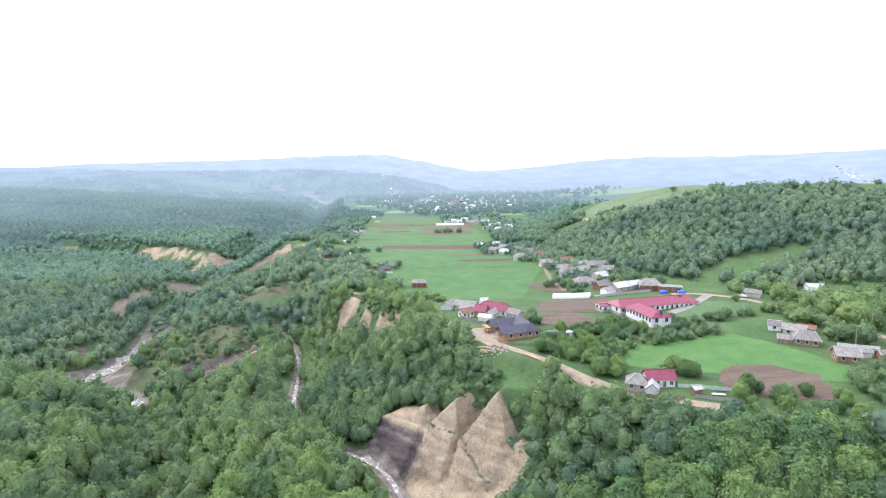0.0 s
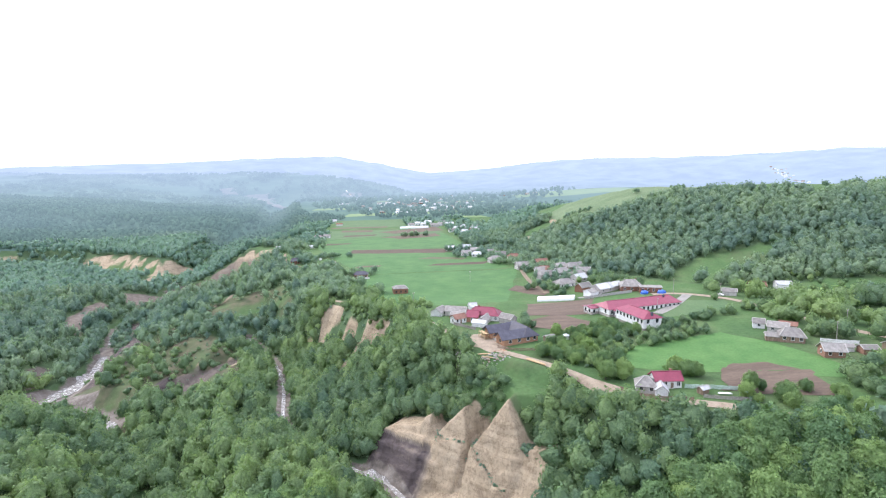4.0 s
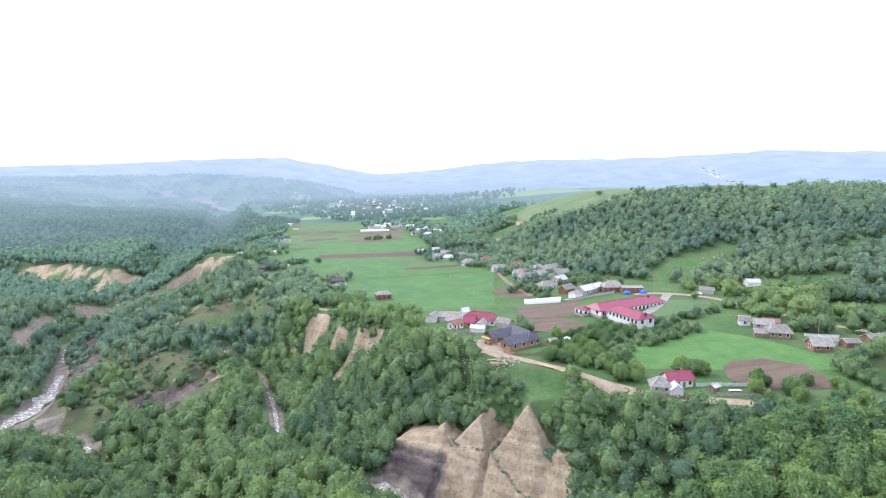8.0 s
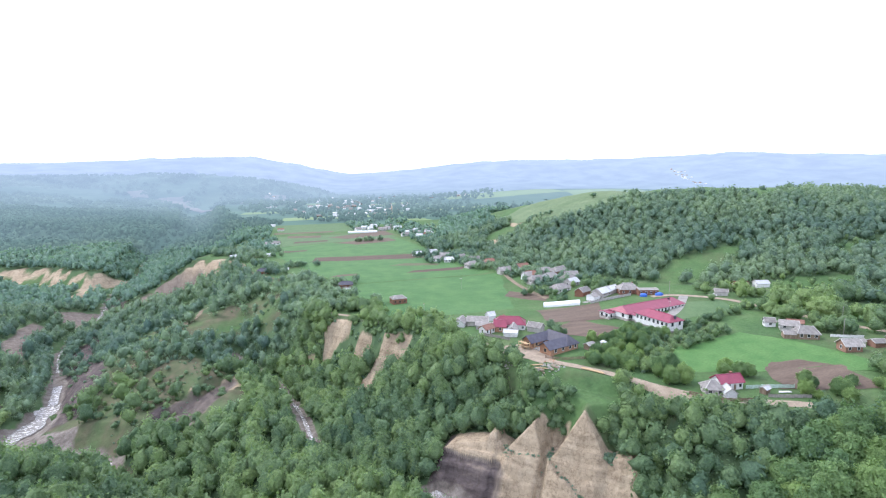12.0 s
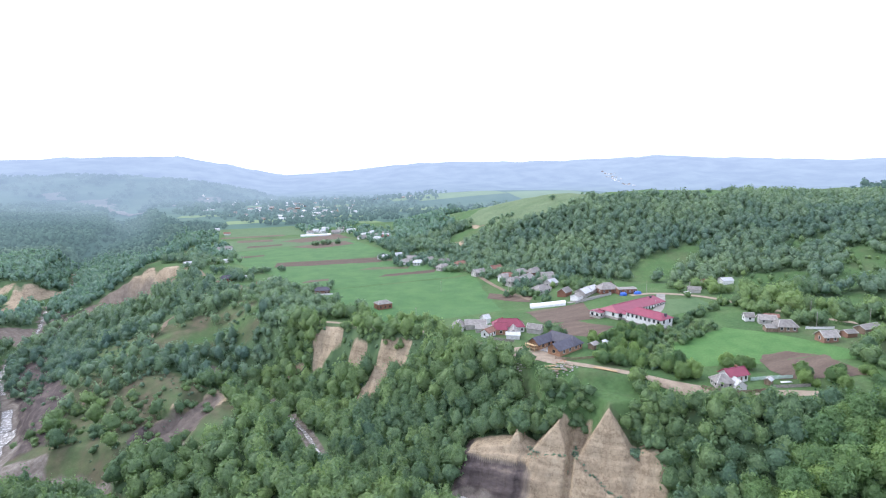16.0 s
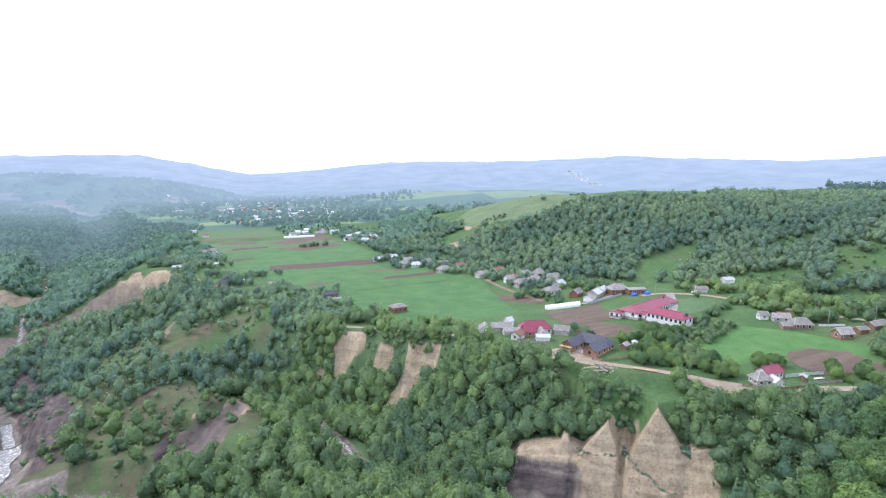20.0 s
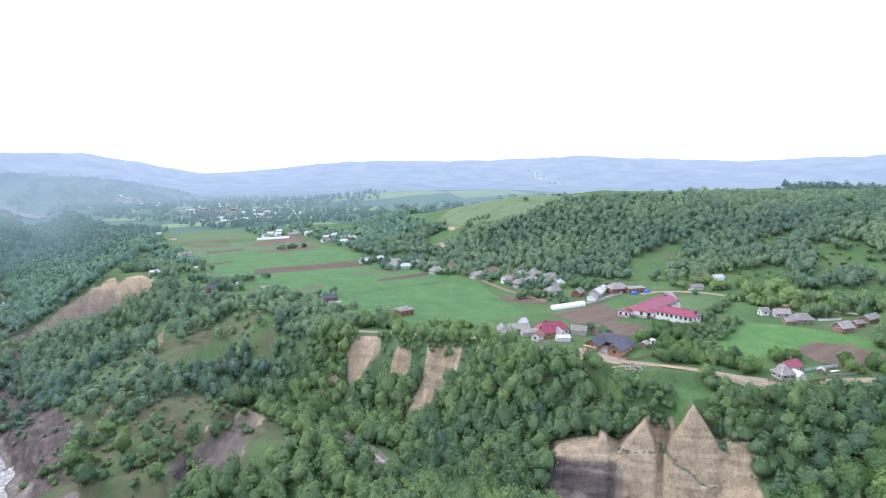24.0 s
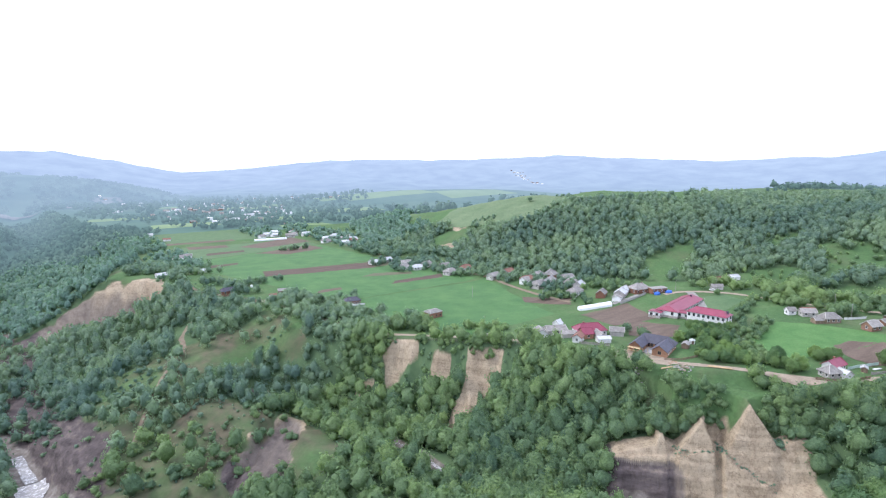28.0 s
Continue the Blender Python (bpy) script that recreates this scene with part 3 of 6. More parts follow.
TIMBER = mottled("weathered_timber", (0.15, 0.105, 0.075), (0.30, 0.225, 0.165), 0.6, 0.9, (1, 1, 0.2), 0.3, 0.02, vary=0.15)
NEW_TIMBER = mottled("fresh_timber", (0.42, 0.29, 0.16), (0.60, 0.45, 0.28), 0.6, 0.85, (1, 1, 0.2), 0.3, 0.02, vary=0.12)
STONE = mottled("grey_stone", (0.24, 0.22, 0.20), (0.42, 0.39, 0.36), 0.8, 0.9, bump=0.4, depth=0.05, vary=0.15)
CONCRETE = mottled("concrete", (0.30, 0.29, 0.28), (0.46, 0.45, 0.43), 1.5, 0.9, bump=0.2, depth=0.02)
FILM = mottled("white_plastic_film", (0.74, 0.75, 0.76), (0.86, 0.87, 0.87), 2.0, 0.4, bump=0.1, depth=0.02, spec=0.5)
TARP = mottled("blue_tarpaulin", (0.02, 0.09, 0.42), (0.04, 0.16, 0.60), 0.8, 0.45, bump=0.4, depth=0.08, spec=0.5)
TRIM = mottled("white_paint", (0.70, 0.70, 0.69), (0.82, 0.82, 0.81), 0.8, 0.6, bump=0.0)
PAINT_GREEN = mottled("pale_green_paint", (0.42, 0.55, 0.50), (0.60, 0.72, 0.66), 1.5, 0.7, bump=0.0)
BLACK = mottled("dark_paint", (0.015, 0.015, 0.017), (0.03, 0.03, 0.033), 0.6, 0.6, bump=0.0)


def glass():
    m, n, l, b = shade("window_glass", 0.08, 0, 0.6)
    b.inputs["Base Color"].default_value = (0.03, 0.035, 0.04, 1)
    return m


def water(name, body, foam_share):
    m, n, l, b = shade(name, 0.15, 0, 0.5)
    f = ramp(n, [(0.62 - foam_share, body), (0.70 - foam_share * 0.6, (0.72, 0.72, 0.71))])
    t = tex(n, l, 2.2, 8, (1, 1, 1), 0.78)
    l.new(t, f.inputs["Fac"])
    l.new(f.outputs["Color"], b.inputs["Base Color"])
    rr = ramp(n, [(0.5, (0.15,) * 3), (0.62, (0.8,) * 3)])
    l.new(t, rr.inputs["Fac"])
    l.new(rr.outputs["Color"], b.inputs["Roughness"])
    relief(n, l, b, t, 0.8, 0.3)
    return m


GLASS = glass()
WATER = water("silty_river_water", (0.27, 0.25, 0.235), 0.10)

# ---- mesh helpers ----
def part(name, data, material, parent=None, label=""):
    """Links mesh data, or a bmesh, as one object under a thing or a part."""
    if isinstance(data, bmesh.types.BMesh):
        me = bpy.data.meshes.new(name)
        data.to_mesh(me)
        data.free()
        data = me
    if material and not data.materials:
        data.materials.append(material)
    ob = new(name, data)
    if parent:
        ob.parent = parent
    if label:
        ob["label"] = label
    return ob


def thing(name, label, category, at=(0, 0, 0), turn=0.0, group="", kind=""):
    ob = new(name)
    ob.matrix_basis = pose(*at, 0, 0, turn)
    ob.empty_display_size = 0.5
    return tagged(ob, label, category, group, kind)


def mesh(name, verts, faces, smooth=False):
    me = bpy.data.meshes.new(name)
    me.from_pydata([tuple(v) for v in verts], [], [tuple(f) for f in faces])
    if smooth:
        me.polygons.foreach_set("use_smooth", [True] * len(me.polygons))
    me.update()
    return me


def fast_mesh(name, verts, quads=None, tris=None, smooth=False, tone=None):
    """A large mesh from arrays."""
    me = bpy.data.meshes.new(name)
    nq, nt = 0 if quads is None else len(quads), 0 if tris is None else len(tris)
    me.vertices.add(len(verts))
    me.vertices.foreach_set("co", np.asarray(verts, np.float32).ravel())
    loops = np.concatenate([a.ravel() for a in (quads, tris) if a is not None and len(a)]).astype(np.int32)
    me.loops.add(len(loops))
    me.loops.foreach_set("vertex_index", loops)
    me.polygons.add(nq + nt)
    start = np.concatenate([np.arange(nq) * 4, nq * 4 + np.arange(nt) * 3]).astype(np.int32)
    me.polygons.foreach_set("loop_start", start)
    if smooth:
        me.polygons.foreach_set("use_smooth", np.ones(nq + nt, bool))
    me.update(calc_edges=True)
    if tone is not None:
        a = me.attributes.new("tone", "FLOAT", "POINT")
        a.data.foreach_set("value", np.asarray(tone, np.float32))
    return me


def box_verts(x0, x1, y0, y1, z0, z1):
    return [(x0, y0, z0), (x1, y0, z0), (x1, y1, z0), (x0, y1, z0), (x0, y0, z1), (x1, y0, z1), (x1, y1, z1), (x0, y1, z1)]


BOX_FACES = [(3, 2, 1, 0), (4, 5, 6, 7), (0, 1, 5, 4), (1, 2, 6, 5), (2, 3, 7, 6), (3, 0, 4, 7)]


def boxes(name, *spans):
    """One mesh of several joined boxes."""
    v, f = [], []
    for s in spans:
        f += [[i + len(v) for i in q] for q in BOX_FACES]
        v += box_verts(*s)
    return mesh(name, v, f)


def axis(lo, hi, cores, grow=1.045, cap=42.0):
    """Grid lines: even inside the cores (from, to, step), and ever wider beyond them."""
    mid = []
    for a, b, s in cores:
        mid += list(np.arange(a, b, s))
    up, s = [cores[-1][1]], cores[-1][2]
    while up[-1] < hi:
        s = min(s * grow, cap)
        up.append(up[-1] + s)
    down, s = [cores[0][0]], cores[0][2]
    while down[-1] > lo:
        s = min(s * grow, cap)
        down.append(down[-1] - s)
    return np.array(down[:0:-1] + mid + up)


# ---- the ground: one sheet to the mountains ----
gx = axis(-3300, 4300, [(-230, -78, 1.9), (-78, -30, 1.05), (-30, 34, 0.52), (34, 150, 1.9)])
gy = axis(-700, 4600, [(120, 146, 1.6), (146, 214, 0.52), (214, 330, 1.3), (330, 450, 2.0)])
X, Y = np.meshgrid(gx, gy)
L = land(X.ravel(), Y.ravel())
Xr, Yr = X.ravel(), Y.ravel()
nx, ny = len(gx), len(gy)
ii = (np.arange(ny - 1)[:, None] * nx + np.arange(nx - 1)[None]).ravel()
ground_me = fast_mesh("ground", np.stack([Xr, Yr, L["z"]], 1), np.stack([ii, ii + 1, ii + nx + 1, ii + nx], 1), smooth=True)

RIM_S = {k: float(near(np.array([px]), np.array([py]), RIM)[1][0]) for k, px, py in
         (("a", -53.5, 306), ("b", -38.5, 290.5), ("c", -24, 279), ("d", -184, 600), ("e", -160, 575))}


def bare(L, x, y):
    """Where the earth lies bare: 0 to 1."""
    x, y = L["x"], L["y"]
    n1 = fbm(x, y, 16, 4, 70)
    shown = step(0.1, 0.7, L["face1"]) * np.maximum(step(-1.6, 0.6, L["cd"]), step(-6, -3.5, L["cd"] + 3 * n1) * step(-9, -13, L["z"]) * step(24, 20, L["cs"]) * step(4, 9, L["cs"])) * step(56, 50, L["cs"] + 4 * n1) * step(-24, -18, L["cs"] + 3 * n1)
    west = L["side_rim"] > 0
    for k, w, d0, d1, skew in (("a", 7.8, 0, 5.5, 0.1), ("a", 2.0, 8, 15, 1.5), ("b", 3.8, 3.5, 11, 0.6), ("c", 8.0, 2.5, 11, 0.2), ("c", 5.4, 8, 24, 0.5), ("e", 12, -1, 16, 0.0)):
        s = np.abs(L["s_rim"] - RIM_S[k] + 2.5 * n1 + 2.4 * fbm(x, y, 6, 3, 76) - skew * L["d_rim"])
        shown = np.maximum(shown, west * step(w + 1.2, w - 1.2, s) * step(d0 - 1.5, d0 + 1.5, L["d_rim"]) * step(d1 + 3, d1 - 3, L["d_rim"] + 5 * n1 + 4 * fbm(x, y, 4, 2, 77)))
    horn = (L["side_horn"] > 0) * step(0.5, 2.5, L["d_horn"]) * step(44, 34, (L["d_horn"] + 8 * n1) * (1 - 0.35 * step(-205, -230, x))) * (west | (L["d_rim"] < 14)) * (x > -285) * (x < -143)
    shown = np.maximum(shown, horn)
    # river bluffs on both banks and the old landslips west of it
    spur_bank = (L["side_riv"] < 0) * step(32, 25, L["d_riv"] + 8 * n1) * step(300, 315, y) * step(640, 600, y) * step(0.0, 0.22, fbm(x, y, 38, 3, 71) + 0.35 * step(470, 440, y))
    west_bank = (L["side_riv"] > 0) * step(34, 27, L["d_riv"] + 6 * n1) * step(14, 20, L["d_riv"]) * step(0.12, 0.3, fbm(x, y, 90, 2, 73)) * step(720, 640, y) * step(300, 330, y)
    slip = step(1000, 940, y) * (L["side_scarp"] > 0) * (L["side_riv"] > 0) * step(17, 12, L["d_scarp"] + 4 * n1) * np.maximum(
        np.maximum(step(20, 10, np.abs(x + 640)), step(28, 14, np.abs(x + 545))), np.maximum(step(92, 74, np.abs(x + 352)), step(16, 8, np.abs(y - 905)) + step(14, 7, np.abs(y - 850))))
    slump = step(17, 9, slump_reach(x, y) + 6 * n1 + 6 * fbm(x, y, 6, 3, 78))
    foot_scar = np.maximum(step(1, 0.6, np.hypot((x - 131) / 7, (y - 556) / 16) + 0.8 * n1), step(1, 0.6, np.hypot((x - 168) / 9, (y - 590) / 14) + 0.8 * n1))
    far_slip = step(1, 0.4, np.hypot((x + 560) / 120, (y - 2190) / 90) + 0.6 * n1)
    return np.clip(np.maximum.reduce([shown, spur_bank, west_bank, slip, slump, far_slip, foot_scar]), 0, 1)


def clearing(x, y):
    """Meadows among the hedges on the lower hill: 0 to 1."""
    n = 0.35 * fbm(x, y, 22, 3, 82)
    best = 0 * x
    for mx, my, turn, a, b in ((206, 334, 15, 56, 19), (219, 268, -4, 36, 21), (215, 208, -25, 38, 26), (280, 240, 10, 38, 17), (302, 296, -8, 30, 8)):
        c, k = math.cos(math.radians(turn)), math.sin(math.radians(turn))
        u, v = ((x - mx) * c + (y - my) * k) / a, (-(x - mx) * k + (y - my) * c) / b
        best = np.maximum(best, step(0.0, 0.25, 1.0 - np.hypot(u, v) + n))
    return best


def wooded(L, x, y):
    """How thickly trees stand: 0 to 1."""
    x, y = L["x"], L["y"]
    west = (L["side_rim"] > 0) | (L["side_riv"] > 0)
    n1, n2 = fbm(x, y, 50, 3, 80), fbm(x, y, 140, 3, 81)
    f = np.where(west, 1.0, 0.0)
    # the open spur
    lobe = (L["side_riv"] < 0) * (L["side_rim"] > 0) * step(66, 50, L["d_spur"]) * step(262, 280, y) * step(0, 10, L["d_str"] - 14) * step(418, 398, y)
    f = np.where(lobe > 0.5, np.where(n1 > 0.20, 0.45, 0.06), f)
    f = f * (1 - (L["side_scarp"] < 0) * (L["side_riv"] > 0) * step(26, 18, L["d_scarp"]) * step(85, 65, np.abs(x + 345)))
    # the hill: woods with clearings
    hill = (L["side_foot"] < 0) & ~west
    meadow = np.maximum(step(0.0, 0.2, 1.0 - np.minimum(np.hypot((x - 222) / 62, (y - 650) / 160), np.hypot((x - 236) / 72, (y - 560) / 62))), step(24, 12, L["d_crest"]) * step(400, 440, y))
    meadow = np.maximum(meadow, (L["side_crest"] < 0) * step(700, 560, x) * step(420, 460, y))
    lower = np.maximum(clearing(x, y), step(0.0, 0.3, 1.0 - np.hypot((x - 146) / 24, (y - 568) / 38)))
    hf = np.where(n1 > -0.62, 0.97, 0.3) * (1 - meadow) * (1 - 0.97 * lower)
    hf = hf * np.where(np.hypot((x - 330) / 150, (y - 180) / 90) < 1, np.where(n1 > -0.05, 0.9, 0.15), 1)
    f = np.where(hill, hf, f)
    return f * step(1.0, 3.0, L["gone"]) * step(0.5, 2.5, L["d_riv"] - L["half_riv"]) * (1 - step(0.35, 0.6, bare(L, x, y)))


PX, PY = L["x"], L["y"]
bare_v, wood_v = bare(L, PX, PY), wooded(L, PX, PY)
far_wood = step(900, 1300, L["r"]) * step(-0.1, 0.1, fbm(PX, PY, 160, 3, 90) + 0.12)
wood_v = np.maximum(wood_v, far_wood * np.where((L["side_rim"] < 0) & (L["side_foot"] > 0), step(2500, 2900, L["r"]), 1))
slump_v = step(17, 9, slump_reach(PX, PY))
shale_v = np.maximum(np.maximum(0.74 * slump_v, 0.9 * ((L["side_riv"] < 0) + 0.7 * (L["side_riv"] > 0)) * step(40, 30, L["d_riv"]) * step(268, 285, PY) * step(640, 600, PY)), step(-26.5, -28.5, L["z"] + 1.0 * fbm(PX, PY, 8, 2, 91)) * step(22, 30, L["cs"]) * L["face1"],
                     np.maximum(step(-36, -40, L["z"] + 2 * fbm(PX, PY, 10, 2, 94)) * step(300, 330, PY) * step(-60, -90, PX) * (L["r"] < 900), (0.5 + 0.15 * fbm(PX, PY, 9, 3, 95)) * L["face1"] * step(0.5, -2.5, L["z"] + 22.5 + 0.6 * np.maximum(10.5 - L["cs"], 0) + 2 * fbm(PX, PY, 14, 3, 96))))
# the foot of the horn is darker rock
shale_v = np.maximum(shale_v, 0.4 * step(-18, -30, L["z"] + 7 * fbm(PX, PY, 14, 3, 98)) * step(545, 560, PY) * step(650, 630, PY) * step(-305, -285, PX) * step(-140, -160, PX))
bed_v = np.maximum(step(258, 272, PY) * step(3, -1, L["d_riv"] - L["half_riv"] - 8 * step(1, 0.6, np.hypot((PX + 208) / 36, (PY - 303) / 24)) + 4 * fbm(PX, PY, 14, 3, 92)), step(4.0, 2.4, L["d_str"]))
worn_v = 0.18 + 0.35 * fbm(PX, PY, 22, 3, 93) + (0.28 + 0.55 * fbm(PX, PY, 9, 3, 97)) * (L["side_rim"] > 0) * (L["d_riv"] < 160) * (L["side_riv"] < 0) + 0.22 * step(345, 325, PY) * step(-110, -135, PX) * (L["side_riv"] < 0) + 0.3 * step(6, 1, L["d_rim"]) * (L["side_rim"] < 0)
cover = ground_me.attributes.new("cover", "FLOAT_COLOR", "POINT")
cover.data.foreach_set("color", np.stack([bare_v, shale_v, wood_v * 0.85, bed_v], 1).astype(np.float32).ravel())
worn = ground_me.attributes.new("worn", "FLOAT", "POINT")
worn.data.foreach_set("value", worn_v.astype(np.float32))
ground = part("ground", ground_me, GROUND)
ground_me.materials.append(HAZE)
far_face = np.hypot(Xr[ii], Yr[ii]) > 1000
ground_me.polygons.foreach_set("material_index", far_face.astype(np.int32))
tagged(ground, "green terrace, clay bluffs and wooded valley ground", "ground", kind="structure")


def ribbon(name, line, width, material, lift, label, category, wobble=0.0, across=3, pace=2.0):
    """A strip laid on the ground along a line."""
    p = np.stack(out(*chord([(a, b, 0) for a, b in line], 3)[:, :2].T), 1)
    s = np.concatenate([[0], np.cumsum(np.hypot(*np.diff(p, axis=0).T))])
    t = np.arange(0, s[-1], pace)
    cx, cy = np.interp(t, s, p[:, 0]), np.interp(t, s, p[:, 1])
    dx, dy = np.gradient(cx), np.gradient(cy)
    n = np.hypot(dx, dy)
    w = width * (1 + wobble * fbm(t, t * 0 + width, 9, 3, 100))
    k = np.linspace(-0.5, 0.5, across)
    px = cx[:, None] - (dy / n)[:, None] * k * w[:, None]
    py = cy[:, None] + (dx / n)[:, None] * k * w[:, None]
    z = land(px.ravel(), py.ravel())["z"].reshape(px.shape) + lift
    i = (np.arange(len(t) - 1)[:, None] * across + np.arange(across - 1)[None]).ravel()
    me = fast_mesh(name, np.stack([px.ravel(), py.ravel(), z.ravel()], 1), np.stack([i, i + across, i + across + 1, i + 1], 1), smooth=True)
    return tagged(part(name, me, material), label, category, kind="structure")


def plot(name, corners, material, label, lift=0.1, pace=4.0, ragged=1.0, category="field"):
    """A four-cornered field laid on the ground, with an uneven edge."""
    a, b, c, d = [np.array(out(*q)) for q in corners]
    n = max(4, int(np.linalg.norm(b - a) / pace)), max(4, int(np.linalg.norm(d - a) / pace))
    u, v = np.meshgrid(np.linspace(0, 1, n[0]), np.linspace(0, 1, n[1]))
    q = (a * (1 - u[..., None]) + b * u[..., None]) * (1 - v[..., None]) + (d * (1 - u[..., None]) + c * u[..., None]) * v[..., None]
    px, py = q[..., 0].ravel(), q[..., 1].ravel()
    rim = (((u == 0) | (u == 1) | (v == 0) | (v == 1)) * ragged).ravel()
    px = px + rim * 2.0 * fbm(px, py, 9, 3, 110)
    py = py + rim * 2.0 * fbm(px, py, 9, 3, 111)
    z = land(px, py)["z"] + lift
    i = (np.arange(n[1] - 1)[:, None] * n[0] + np.arange(n[0] - 1)[None]).ravel()
    me = fast_mesh(name, np.stack([px, py, z], 1), np.stack([i, i + 1, i + n[0] + 1, i + n[0]], 1), smooth=True)
    return tagged(part(name, me, material), label, category, kind="structure")


# roads and tracks
RIM_ROAD = [(118, 118), (96, 139), (87, 146), (71, 154.5), (60, 161), (51, 170), (44, 184), (35, 197), (24, 209.5), (14.5, 222), (8, 236), (0, 256), (-6, 268.5), (-26, 288.5), (-45, 306.5), (-60, 321)]
ribbon("road", RIM_ROAD, 3.9, DIRT, 0.16, "pale dirt road along the rim of the bluff", "road", 0.25, 5, 1.5)
ribbon("road", [(-60, 321), (-70, 345), (-80, 392), (-90, 437), (-112, 478), (-124, 510), (-131, 548)], 2.8, PATH, 0.2, "narrow dirt track between trees and gardens", "road", 0.3)
ribbon("path", [(-90, 437), (-118, 462), (-144, 447), (-146, 404)], 3.2, PATH, 0.22, "bare footpath down to the grassy knoll", "path", 0.3)
ribbon("path", [(-146, 404), (-160, 378), (-171, 346), (-176, 330)], 1.8, PATH, 0.22, "bare footpath over the open spur", "path", 0.3)
ribbon("lane", [(87, 293.5), (106, 296), (119, 298)], 3.6, ASPHALT, 0.18, "grey lane between yard wall and sheds", "lane", 0.15)
ribbon("road", [(129, 286.5), (138, 285.5), (146, 281), (154, 272), (163, 258), (166, 232), (169, 215), (176, 196), (186, 176), (200, 150)], 4.4, DIRT, 0.18, "pale village road below the hill", "road", 0.15)
ribbon("road", [(72, 312), (70, 345), (74, 380), (82, 420), (74, 470), (66, 540), (70, 640), (75, 760), (70, 900), (120, 1200), (200, 1700)], 3.0, PATH, 0.2, "village street between houses", "road", 0.15, pace=4)
ribbon("driveway", [(112, 248), (126, 258), (146, 279)], 5.0, ASPHALT, 0.2, "grey paved drive beside the school", "driveway")
plot("yard", [(9, 233), (20, 208), (29, 211), (22, 233)], DIRT, "trodden dirt yard before the brick house", 0.13, 1.5, 0.6, "yard")

# fields of the terrace
plot("field", [(-32, 292), (44, 296), (78, 412), (-45, 400)], GREEN, "bright green young crop field", 0.08)
plot("field", [(-45, 402), (70, 414), (60, 560), (-85, 520)], GREEN, "bright green young crop field", 0.08)
plot("field", [(-85, 523), (58, 563), (48, 720), (-125, 660)], GREEN, "pale green meadow strip", 0.08)
plot("field", [(-125, 665), (48, 724), (40, 800), (-118, 800)], GREEN_PALE, "pale green meadow strip", 0.08)
plot("field", [(-110, 850), (20, 850), (10, 1010), (-130, 1000)], GREEN_PALE, "pale green meadow strip", 0.08, 8)
plot("field", [(50, 262), (80, 257), (95, 289), (54, 288)], SOIL, "brown ploughed garden beside the greenhouse", 0.14)
plot("field", [(42, 246), (60, 230), (78, 241), (65, 263)], SOIL, "brown dug garden behind the brick house", 0.13)
plot("field", [(50, 328), (68, 307), (81, 320), (58, 342)], SOIL, "reddish ploughed strip", 0.14)
plot("field", [(5, 433), (54, 433), (59, 448), (14, 442)], SOIL_DARK, "dark ploughed strip across the meadow", 0.14, 3)
plot("field", [(-1, 475), (39, 461), (45, 473), (13, 485)], SOIL_PALE, "half overgrown strip of old ploughing", 0.14, 3)
plot("field", [(-68, 528), (28, 512), (42, 544), (-62, 556)], SOIL_DARK, "dark ploughed strip across the meadow", 0.14)
plot("field", [(28, 514), (56, 516), (58, 530), (40, 540)], SOIL_PALE, "half overgrown strip of old ploughing", 0.14)
plot("field", [(-55, 436), (-33, 437), (-31, 446), (-48, 445)], SOIL, "reddish ploughed strip", 0.14, 3)
plot("field", [(-99, 610), (-72, 614), (-70, 627), (-97, 625)], SOIL_DARK, "dark ploughed strip across the meadow", 0.14, 3)
plot("field", [(-39, 687), (-11, 655), (40, 681), (36, 722)], SOIL, "reddish ploughed strip", 0.14)
plot("field", [(-42, 763), (-19, 733), (53, 765), (44, 830)], SOIL, "reddish ploughed strip", 0.14)
plot("field", [(-87, 703), (-46, 711), (-43, 728), (-85, 724)], SOIL_DARK, "dark ploughed strip across the meadow", 0.14)
plot("field", [(-96, 775), (-52, 770), (-50, 800), (-98, 806)], SOIL, "reddish ploughed strip", 0.14)
plot("field", [(-118, 840), (-30, 842), (-30, 862), (-118, 860)], SOIL, "reddish ploughed strip", 0.14)
plot("field", [(60, 186), (142, 152), (132, 196), (72, 204)], GREEN_HAY, "bright green hayfield by the farm", 0.08)
plot("field", [(72, 203), (132, 193), (122, 212), (84, 207)], GREEN_HAY, "bright green hayfield by the farm", 0.09)
plot("field", [(86, 157), (118, 146), (124, 166), (98, 174)], SOIL, "brown dug garden plot in the hayfield", 0.15, 2, 1.6)
plot("field", [(98, 173), (122, 167), (117, 176), (104, 178)], SOIL, "brown dug garden plot in the hayfield", 0.16, 2, 1.0)
plot("field", [(112, 240), (150, 244), (156, 262), (128, 270)], GREEN_PALE, "short grass yard beside the school", 0.08)
plot("meadow", [(158, 640), (186, 512), (300, 505), (268, 700)], PASTURE, "pale pasture on the open crest of the hill", 0.5, 5, 4, "meadow")
plot("field", [(60, 640), (150, 680), (150, 800), (70, 800)], GREEN_PALE, "pale green meadow strip", 0.08, 8)
